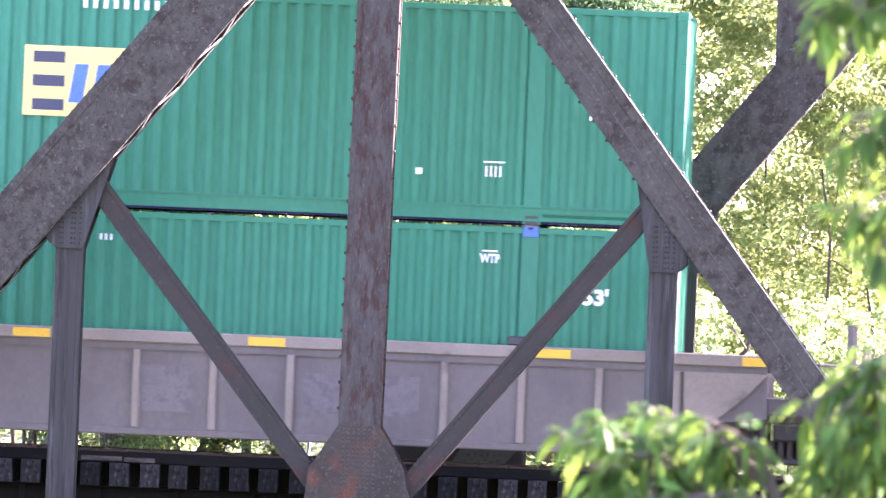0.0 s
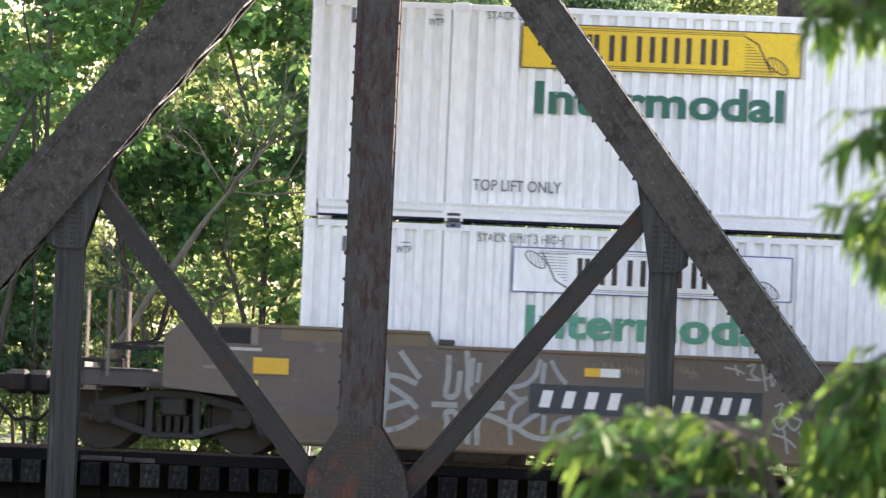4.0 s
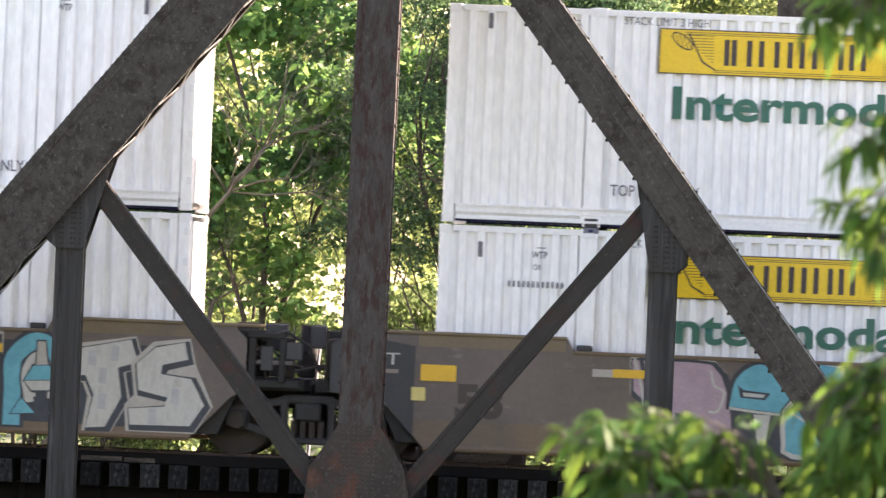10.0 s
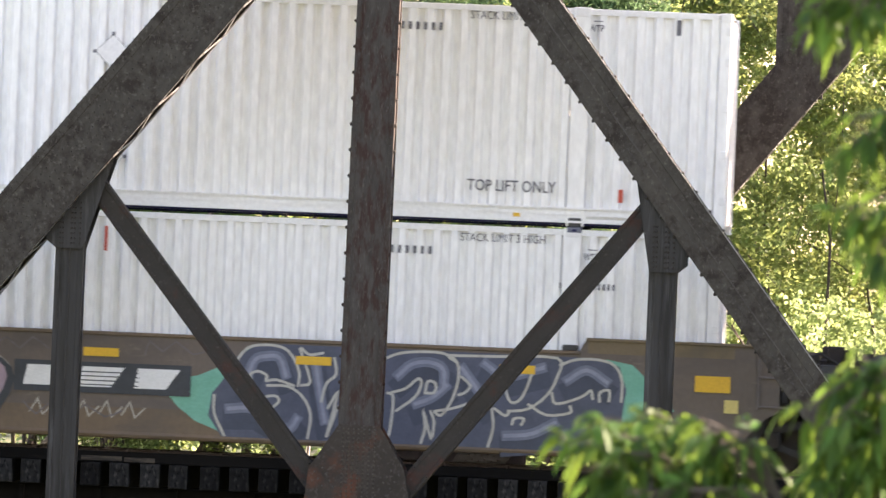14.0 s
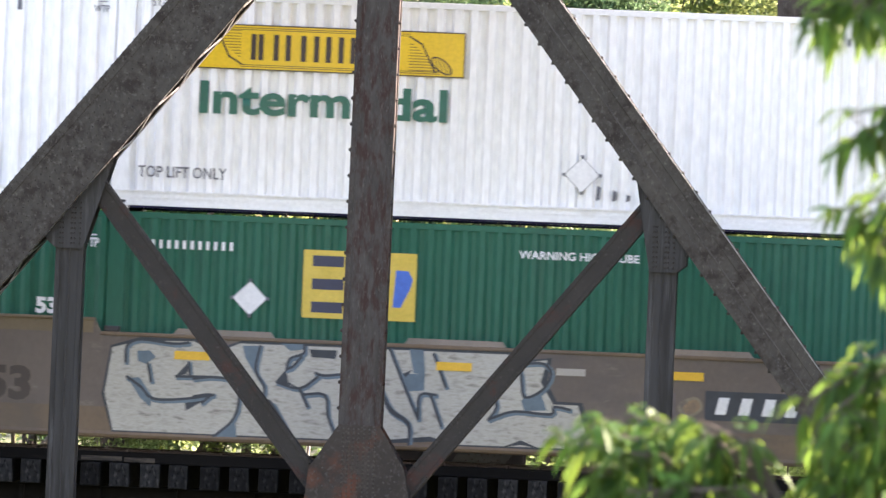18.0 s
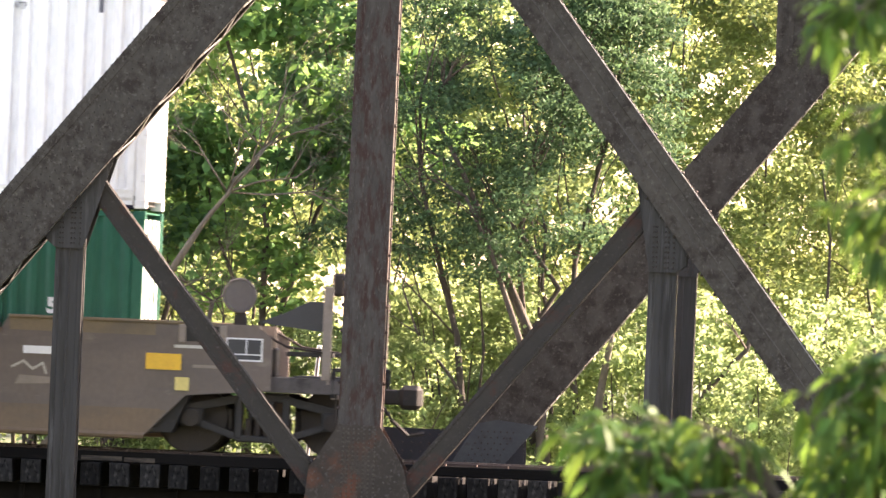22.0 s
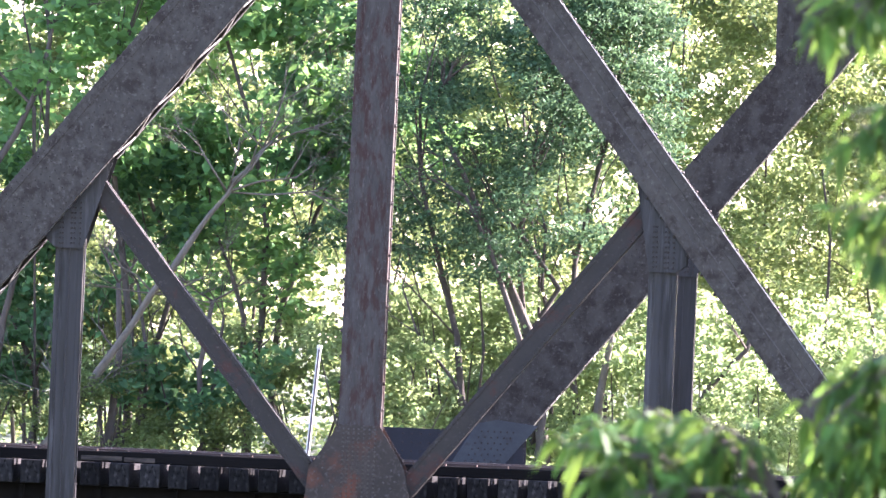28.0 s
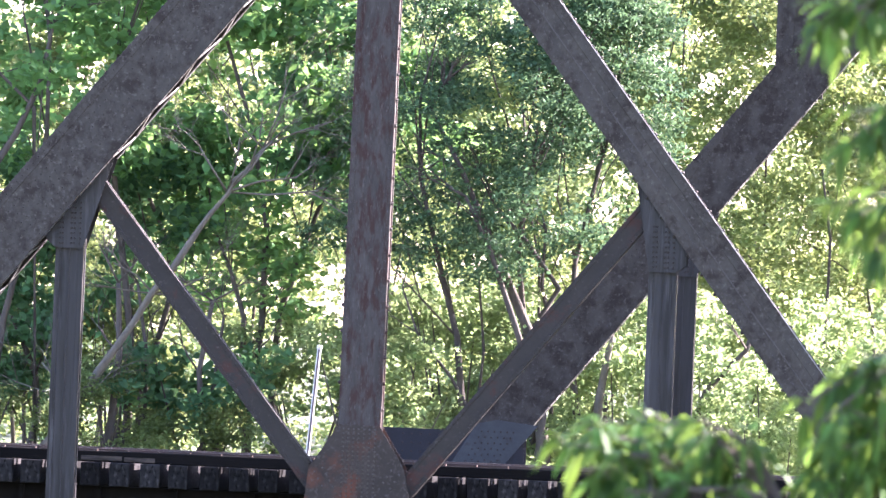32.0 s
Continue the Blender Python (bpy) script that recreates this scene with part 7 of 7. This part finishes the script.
def build_woods():
    big = ("broad_leaved_tree", "broad-leaved tree with large drooping green leaves")
    small = ("small_leaved_tree", "leafy tree with small light green leaves")
    # broad leaves on the left, fine leaves elsewhere
    for i, (x, y, top, lean, n, leaves) in enumerate(((-6.9, 9.8, 9.2, 0.12, 26, 4200), (-3.4, 10.8, 9.4, -0.10, 26, 4600), (-1.9, 12.8, 9.8, 0.12, 22, 4200), (-9.8, 12, 9.4, 0.1, 20, 3600), (-5.2, 14.5, 9.6, -0.1, 24, 5000))):
        tree(*big, x, y, top, lean, 0.065, int(n * 1.8), leaves, 0.20, LEAF_BIG, 11 + i, clump_size=(0.48, 0.5, 0.36), width=0.62, low=0.42)
    fine = [(0.5, 11.2, 9.0, -0.12, 28, LEAF_LIGHT), (2.2, 19.5, 10.4, 0.10, 30, LEAF_LIGHT), (3.6, 21.5, 10.6, 0.06, 30, LEAF_SMALL), (6.6, 20.0, 10.6, -0.12, 28, LEAF_SMALL), (1.4, 18.0, 11.0, 0.1, 30, LEAF_SMALL), (-2.6, 18.5, 11.0, 0.08, 30, LEAF_SMALL), (4.4, 17.5, 10.2, -0.1, 28, LEAF_SMALL), (-6.4, 19.0, 10.5, 0.1, 28, LEAF_SMALL), (5.2, 20.0, 11.0, -0.1, 28, LEAF_LIGHT)]
    fine += [(-9.5, 20, 10.5, 0.1, 24, LEAF_SMALL), (8.8, 18.0, 10.0, 0.0, 20, LEAF_LIGHT), (-8.0, 23.5, 10.5, 0.1, 30, LEAF_SMALL), (-4.4, 23.0, 11.0, -0.1, 30, LEAF_SMALL), (-0.6, 24.0, 11.0, 0.1, 30, LEAF_SMALL), (3.2, 24.5, 11.0, 0.1, 30, LEAF_SMALL), (7.2, 24.0, 11, 0.1, 26, LEAF_LIGHT), (-7.0, 15.5, 9.0, 0.1, 26, LEAF_SMALL)]
    for i, (x, y, top, lean, n, mat) in enumerate(fine):
        tree(*small, x, y, top, lean, 0.034, int(n * 2.2), (8500 if x > 3 else 14000) if mat is LEAF_LIGHT else 16000, 0.098, mat, 31 + i, clump_size=(0.50, 0.52, 0.32), width=0.62, low=0.08 if y < 14 else 0.24, spray=0.14)
    # dark trees that stand before the lighter ones; most carry shade in leaf colour
    for i, (x, y, top, n, leaves, low, size, mat) in enumerate(((-0.5, 9.6, 6.9, 50, 15000, 0.50, 0.09, LEAF_FINE_SHADE), (0.6, 10.2, 7.1, 58, 17000, 0.50, 0.09, LEAF_FINE_SHADE), (1.45, 10.5, 7.1, 44, 12000, 0.62, 0.09, LEAF_FINE_SHADE), (-3.0, 11.6, 6.4, 30, 2800, 0.62, 0.19, LEAF_SHADE),
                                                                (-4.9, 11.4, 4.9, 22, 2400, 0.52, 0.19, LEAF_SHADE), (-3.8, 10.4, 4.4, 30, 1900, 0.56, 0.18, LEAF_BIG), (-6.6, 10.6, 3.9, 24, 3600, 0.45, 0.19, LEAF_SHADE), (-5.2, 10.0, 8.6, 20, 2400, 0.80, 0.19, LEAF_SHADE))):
        tree("shade_toned_tree", "tree with dense blue-green leaves, shade put into their colour", x, y, top, 0.06 if i % 2 else -0.05, 0.075, n, leaves, size, mat, 151 + i, clump_size=(0.5, 0.52, 0.34), width=0.6 if size > 0.15 else 0.5, low=low, spray=0.2 if size > 0.15 else 0.12)
    # unseen tall trees up the slope, added so their crowns break the sun into patches
    for i, (x, y, top, n) in enumerate(((16, 25, 19, 18), (22, 24, 20, 20), (23, 33, 21, 22), (31, 31, 22, 24), (14, 36, 20, 22))):
        tree("unseen_shade_tree", "tall leafy tree out of view, added to break up the sunlight", x, y, top, 0.03, 0.20, n, 1700, 0.30, LEAF_SMALL, 71 + i, clump_size=(1.7, 1.7, 1.2), low=0.58)
    # the pale half-dead leaning tree
    rng = np.random.default_rng(77)
    base = ground_height(-6.2, 8.2)
    t = thing("dead_tree", "pale leaning half-dead tree with bare twigs", "tree", at=pose(-6.2, 8.2, base))
    pts = [Vector(p) for p in ((-0.35, 0, -0.1), (0.57, 0.05, 0.45 - base), (1.60, 0.1, 2.07 - base), (2.57, 0.1, 3.52 - base), (3.05, 0.1, 4.15 - base))]
    bent = []
    for k, (p, q) in enumerate(zip(pts, pts[1:])):
        bent += [p.lerp(q, f) + Vector((0.022 * math.sin(9 * (k + f)), 0.03 * math.cos(7 * (k + f)), 0.02 * math.sin(14 * (k + f)))) for f in (0.0, 0.25, 0.5, 0.75)]
    bent.append(pts[-1])
    part("trunk", tube(bmesh.new(), bent, [0.072 - 0.054 * (k / 16) ** 1.3 + 0.006 * math.sin(5.1 * k) for k in range(17)], 9), BARK_PALE, t, smooth=True)
    for p, d, ln, r in ((pts[3], (0.6, -0.1, 0.75), 0.95, 0.035), (pts[3], (1.0, 0, 0.25), 1.0, 0.03), (pts[3], (-0.45, -0.2, 0.7), 0.8, 0.03), (pts[2], (-0.7, -0.1, 0.5), 0.7, 0.025),
                        (pts[2], (0.8, 0.1, -0.1), 0.8, 0.025), (pts[1], (-0.5, 0.2, 0.6), 0.8, 0.025), (pts[4], (0.3, 0, 0.9), 0.9, 0.025), (pts[4], (1.0, 0, 0.45), 0.9, 0.025), (pts[3], (1.0, -0.1, 0.05), 1.3, 0.03), (pts[3], (0.2, -0.3, 0.9), 0.8, 0.025), (pts[2], (-0.9, -0.2, 0.1), 0.8, 0.022), (pts[2], (0.9, -0.2, 0.35), 0.9, 0.022), (pts[4], (-0.7, -0.2, 0.6), 0.8, 0.022), (pts[1], (-0.8, 0.1, 0.3), 0.9, 0.022), (pts[1], (0.6, -0.2, 0.6), 0.8, 0.022)):
        bm = bmesh.new()
        bare_branch(bm, rng, p, Vector(d).normalized(), ln, r * 0.7, 5)
        part("bare_limb", bm, BARK_PALE, t, smooth=True)
    # slanting saplings among the leaves
    slender = [([(0.85, 0.6), (0.39, 1.9), (-0.01, 2.93), (-0.35, 3.6)], 0.055), ([(-0.25, 0.7), (-0.46, 1.06), (-0.97, 1.68), (-1.2, 2.3)], 0.03), ([(1.55, 0.2), (1.6, 0.9), (1.73, 1.71), (1.70, 2.6)], 0.075),
               ([(2.85, 0.3), (3.08, 1.05), (3.62, 1.63), (3.8, 2.4)], 0.06), ([(0.9, 1.6), (0.7, 2.4), (0.72, 3.2), (0.45, 4.0)], 0.035), ([(-5.2, 0.0), (-5.1, 1.2), (-5.15, 2.2)], 0.06),
               ([(-3.9, 0.0), (-4.0, 1.0), (-3.85, 2.0)], 0.05), ([(0.85, 0.09), (0.58, 1.74), (0.15, 2.67), (-0.46, 3.98), (-0.93, 4.83)], 0.095), ([(0.58, 1.74), (0.95, 2.38), (0.49, 3), (-0.01, 3.53)], 0.055)]
    slender += [([(-0.08, 1.47), (-0.2, 2.57), (-0.55, 3.35), (-0.42, 3.98)], 0.022), ([(-7.14, 3.47), (-6.69, 4.2), (-6.37, 4.93), (-6.21, 5.81), (-5.76, 6.62)], 0.06), ([(-6.47, 4.61), (-6.97, 5.06), (-7.31, 5.6)], 0.03),
                ([(-4.75, -0.3), (-4.78, 1.28), (-4.94, 2.22)], 0.035), ([(-3.77, -0.26), (-3.85, 0.76), (-3.73, 1.79)], 0.035), ([(-5.19, -0.32), (-5.13, 1.1), (-5.32, 1.73)], 0.02)]
    for k, (pts, r) in enumerate(slender):
        g = ground_height(pts[0][0], 9.0)
        s = thing("sapling", "thin slanting sapling trunk with twigs", "sapling", "saplings on the bank", at=pose(pts[0][0], 9.0 + 0.3 * k % 1.5, g))
        line = [Vector((0.25 * (k % 3 - 1), 0, -0.1))] + [Vector((px - pts[0][0], 0, pz - g)) for px, pz in pts]
        part("trunk", tube(bmesh.new(), line, [r] + [r * (1 - 0.2 * q) for q in range(len(pts))], 7), BARK_PALE if k == 2 else BARK, s, smooth=True)
        for q in range(3):
            bm = bmesh.new()
            bare_branch(bm, rng, line[-1 - q % 2], Vector((rng.uniform(-1, 1), rng.uniform(-0.5, 0.5), rng.uniform(0.2, 1))).normalized(), 0.6, r * 0.35, 2)
            part("twig", bm, BARK, s, smooth=True, kind="stuff")
    # undergrowth along the bank
    for i, (x, y) in enumerate(((-7.5, 7.5), (-4.8, 9.0), (-2.4, 8.0), (-0.2, 9.2), (1.6, 8.4), (3.2, 9.4), (4.8, 8.2), (6.5, 9.5), (-6, 12.5), (-1.0, 15), (3.8, 16.5), (0.8, 14.5), (4.0, 9.6), (5.4, 10.2), (-0.6, 10.8))):
        rng = np.random.default_rng(200 + i)
        base = ground_height(x, y)
        b = thing("bush", "leafy green bush on the bank", "bush", "undergrowth", at=pose(x, y, base))
        cs = [(rng.uniform(-1.2, 1.2), rng.uniform(-0.8, 0.8), rng.uniform(0.2, 1.4 - base * 0.5)) for _ in range(12)]
        for c in cs[::3]:
            part("stem", tube(bmesh.new(), [(0.1 * c[0], 0.1 * c[1], -0.1), (0.7 * c[0], 0.7 * c[1], 0.5 * c[2]), c], [0.03, 0.02, 0.008], 5), BARK, b)
        # bushes on the right take the leaf colour with sunlight put in
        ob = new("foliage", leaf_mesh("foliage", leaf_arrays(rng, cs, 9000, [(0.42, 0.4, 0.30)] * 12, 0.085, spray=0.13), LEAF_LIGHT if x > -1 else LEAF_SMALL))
        ob.parent = b
    # taller thicket that fills the bank up to the crowns
    for i, (x, y, top) in enumerate(((-7.4, 10.5, 1.6), (-5.4, 11.5, 1.9), (-4.0, 9.6, 1.2), (-2.6, 11.0, 1.8), (-1.5, 9.4, 1.5), (-0.5, 11.8, 2.3), (0.9, 12.4, 2.2), (2.0, 10.0, 1.7), (3.0, 11.6, 2.4), (4.1, 9.8, 1.5), (5.2, 11.8, 2.6), (6.4, 10.6, 2.2))):
        rng = np.random.default_rng(260 + i)
        base = ground_height(x, y)
        b = thing("thicket", "tall leafy thicket of young shoots on the bank", "thicket", "undergrowth", at=pose(x, y, base))
        cs = [(rng.uniform(-1.1, 1.1), rng.uniform(-0.9, 0.9), (top - base) * rng.uniform(0.64, 1.0)) for _ in range(26)]
        for c in cs[::5]:
            part("stem", tube(bmesh.new(), [(0.1 * c[0], 0.1 * c[1], -0.1), (0.6 * c[0], 0.7 * c[1], 0.55 * c[2]), c], [0.025, 0.018, 0.006], 5), BARK, b)
        # sun-toned leaves on the right, some shade-toned ones on the left
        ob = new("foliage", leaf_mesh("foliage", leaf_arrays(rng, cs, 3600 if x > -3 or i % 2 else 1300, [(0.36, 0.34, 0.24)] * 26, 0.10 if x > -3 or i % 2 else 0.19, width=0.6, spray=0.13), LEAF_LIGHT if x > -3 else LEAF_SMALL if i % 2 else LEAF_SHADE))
        ob.parent = b
    # woods further back, nobody could count the trees
    rng = np.random.default_rng(400)
    cs, sp = [], []
    for _ in range(520):
        y = rng.uniform(30, 62)
        x = rng.uniform(-22, 18)
        cs.append((x, y, rng.uniform(-1.0, 9.5 + 0.12 * (y - 30))))
        sp.append((1.7, 1.5, 1.2))
    ob = new("middle_woods", leaf_mesh("middle_woods", leaf_arrays(rng, cs, 110000, sp, 0.15, width=0.6), LEAF_SMALL))
    tagged(ob, "dense small-leaved woods behind the bank", "woods", kind="stuff")
    # every third clump again, in the leaf colour that carries sunlight
    ob = new("sun_toned_woods", leaf_mesh("sun_toned_woods", leaf_arrays(rng, cs[::3], 42000, sp[::3], 0.15, width=0.6), LEAF_LIGHT))
    tagged(ob, "light green woods behind the bank, sunlight put into the leaf colour", "woods", kind="stuff")
    cs = [(rng.uniform(-40, 30), rng.uniform(64, 110), rng.uniform(-1, 15)) for _ in range(420)]
    deep_leaves = leaf_arrays(rng, cs, 70000, [(2.6, 2.0, 1.8)] * 420, 0.5)
    # unseen high canopy, added to shade the woods below it
    cs, sp = [], []
    for _ in range(300):
        cs.append((rng.uniform(-18, 62), rng.uniform(40, 84), rng.uniform(11, 21)))
        sp.append((2.6, 2.6, 1.6))
    ob = new("far_woods", leaf_mesh("far_woods", np.concatenate([leaf_arrays(rng, cs, 14000, sp, 0.55), deep_leaves]), LEAF_SMALL))
    tagged(ob, "dense green woods on the far slope, with an unseen shading canopy", "woods", kind="stuff")


build_woods()


# ---- the leafy tree near the viewer ----
def leaflet(bm, base, axis, normal, length, width, droop):
    """One pointed leaflet with a bent midrib."""
    axis, normal = axis.normalized(), normal.normalized()
    side = axis.cross(normal).normalized()
    normal = side.cross(axis).normalized()
    rows = []
    prof = ((0.0, 0.05), (0.18, 0.72), (0.42, 1.0), (0.68, 0.66), (0.86, 0.30), (1.0, 0.0))
    for k, w in prof:
        mid = base + axis * length * k + Vector((0, 0, -1)) * droop * length * k * k
        rows.append((bm.verts.new(mid), bm.verts.new(mid + side * width * w * 0.5 + normal * width * 0.12 * w), bm.verts.new(mid - side * width * w * 0.5 + normal * width * 0.12 * w))
                    if w else (bm.verts.new(mid),) * 3)
    for a, b in zip(rows, rows[1:]):
        if b[0] is b[1]:
            bm.faces.new((a[0], a[1], b[0]))
            bm.faces.new((a[2], a[0], b[0]))
        else:
            bm.faces.new((a[0], a[1], b[1], b[0]))
            bm.faces.new((a[2], a[0], b[0], b[2]))


def leafy_branch(parent, pivot, spots, seed, size=0.12, per=5):
    """A twig from the pivot with compound drooping leaves at the spots (in the tree's space)."""
    rng = np.random.default_rng(seed)
    pivot = Vector(pivot)
    stem = bmesh.new()
    lv = bmesh.new()
    for s in spots:
        s = Vector(s) - pivot
        mid = s * 0.5 + Vector((0, 0, 0.06))
        tube(stem, [(0, 0, 0), mid, s], [0.010, 0.007, 0.003], 5)
        for j in range(per):
            start = mid.lerp(s, rng.uniform(0.2, 1.05))
            d = Vector((rng.uniform(-1, 1), rng.uniform(-0.8, 0.8), rng.uniform(-0.9, 0.35))).normalized()
            ln = size * rng.uniform(0.6, 1.5)
            end = start + d * ln
            tube(stem, [start, end], [0.0025, 0.0015], 4)
            for f in (0.45, 0.75, 1.0):
                p = start.lerp(end, f)
                for sd in ((-1, 1) if f < 1 else (0,)):
                    ax = d + d.orthogonal().normalized() * sd * 0.9 + Vector(rng.uniform(-0.3, 0.3, 3))
                    ax.z -= 0.38
                    leaflet(lv, p, ax, Vector(rng.uniform(-0.5, 0.5, 3)) + Vector((0, -0.3, 0.8)), size * rng.uniform(0.65, 1.15), size * rng.uniform(0.27, 0.38), rng.uniform(0.15, 0.8))
    ob = part("leafy_branch", lv, LEAF_NEAR, parent, "drooping bright green compound leaves", smooth=True)
    ob.matrix_basis = Matrix.Translation(pivot)
    part("twig", stem, BARK, ob)
    return ob, pivot


def build_near_tree():
    x, y = 10.2, -105.2
    t = thing("near_tree", "slender tree whose leafy branches hang before the view", "tree", at=pose(0, 0, 0))
    g = ground_height(x, y)
    part("trunk", tube(bmesh.new(), [(x, y, g - 0.2), (x - 0.1, y, 1.2), (x + 0.05, y, 2.6), (x - 0.1, y, 4.2)], [0.13, 0.11, 0.09, 0.05], 10), BARK, t, smooth=True)
    for pts, r in (([(x, y, 1.0), (9.0, -105.6, 1.28), (7.9, -106, 1.15), (7.3, -106, 1.16)], 0.03), ([(x, y, 2.2), (9.2, -105.8, 2.9), (8.1, -106, 2.85)], 0.03),
                   ([(x, y, 1.7), (9.0, -105.8, 2.3), (8.1, -106, 2.30)], 0.025), ([(x, y, 1.3), (9.0, -105.8, 1.7), (8.0, -106, 1.62)], 0.025)):
        part("limb", tube(bmesh.new(), pts, [r * (1 - 0.2 * i) for i in range(len(pts))], 7), BARK, t, smooth=True)
    out = []
    out.append(leafy_branch(t, (7.3, -106, 1.16), [(6.88, -106, 1.33), (6.94, -106.1, 1.37), (7.00, -105.9, 1.40), (6.92, -106, 1.24), (7.02, -106.2, 1.30), (6.96, -106, 1.16), (7.05, -106, 1.20), (6.99, -106.1, 1.12)], 1, 0.095, 6))
    out.append(leafy_branch(t, (7.5, -106, 1.18), [(7.10, -106, 1.41), (7.18, -105.9, 1.38), (7.26, -106.1, 1.40), (7.34, -106, 1.36), (7.14, -106, 1.30), (7.24, -106, 1.30), (7.38, -106, 1.28)], 2, 0.095, 6))
    out.append(leafy_branch(t, (7.6, -106, 1.10), [(7.06, -106.2, 1.17), (7.18, -106.2, 1.18), (7.28, -106.2, 1.15), (7.38, -106.1, 1.12), (7.46, -106.2, 1.10), (7.54, -106.2, 1.12), (7.2, -106, 1.09), (7.35, -106, 1.06)], 3, 0.095, 6))
    out.append(leafy_branch(t, (8.0, -106, 1.62), [(7.56, -106, 1.46), (7.60, -106.1, 1.40), (7.66, -105.9, 1.54), (7.72, -106, 1.58), (7.78, -106, 1.56), (7.68, -106, 1.44), (7.74, -106, 1.46)], 4, 0.095, 6))
    out.append(leafy_branch(t, (8.0, -106, 1.40), [(7.60, -106, 1.32), (7.68, -106.1, 1.34), (7.76, -106, 1.36), (7.58, -106, 1.22), (7.66, -106, 1.22), (7.74, -106, 1.22), (7.62, -106, 1.14), (7.72, -106, 1.12), (7.80, -106, 1.26)], 5, 0.095, 6))
    out.append(leafy_branch(t, (8.1, -106, 2.85), [(7.56, -106, 2.60), (7.61, -106, 2.54), (7.66, -106.1, 2.60), (7.72, -106, 2.64), (7.77, -106, 2.58)], 6, 0.085, 9))
    out.append(leafy_branch(t, (8.1, -106, 2.30), [(7.66, -106, 2.29), (7.70, -106, 2.25), (7.76, -106, 2.30)], 7, 0.085, 9))
    out.append(leafy_branch(t, (8.1, -106, 2.12), [(7.66, -106, 2.03), (7.70, -106, 1.97), (7.75, -106.1, 1.93), (7.76, -106, 2.03)], 8, 0.085, 9))
    return out


SWAYING = build_near_tree()


# ---- what moves ----
# seconds and metres that the train has run to the left
RUN = [(0, 0.0), (1, 3.066), (2, 6.124), (3, 9.139), (4, 12.10), (5, 15.02), (6, 17.934), (7, 20.788), (8, 23.672), (9, 26.584), (10, 29.547), (11, 32.540), (12, 35.584), (13, 38.708),
       (14, 41.861), (15, 45.05), (16, 48.28), (17, 51.540), (18, 54.839), (19, 58.197), (20, 61.628), (21, 65.073), (22, 68.526), (23, 72.015), (24, 75.52), (26, 82.6), (28, 89.7), (30, 96.9), (32, 104.1)]


def run_at(t):
    return float(np.interp(t, [a for a, _ in RUN], [b for _, b in RUN]))


def motions():
    for ob, x, z in TRAIN:
        walk(ob, [(t, pose(x - d, 0, z)) for t, d in RUN])
    for w, x, r in WHEELS:
        rows = []
        for k in range(0, 193):
            t = k * 5 / 30
            rows.append((t, Matrix.Translation((x, 0, r + 0.003)) @ Matrix.Rotation(-run_at(t) / r, 4, "Y")))
        walk(w, rows)
    for i, (ob, pivot) in enumerate(SWAYING):
        rows = []
        for k in range(0, 65):
            t = k * 0.5
            a = 1.6 * math.sin(1.3 * t + i * 1.7) + 0.9 * math.sin(2.9 * t + i * 2.3)
            b = 1.2 * math.sin(1.7 * t + i * 0.9)
            rows.append((t, Matrix.Translation(pivot) @ pose(0, 0, 0, b, a, 0.6 * b)))
        walk(ob, rows)


motions()
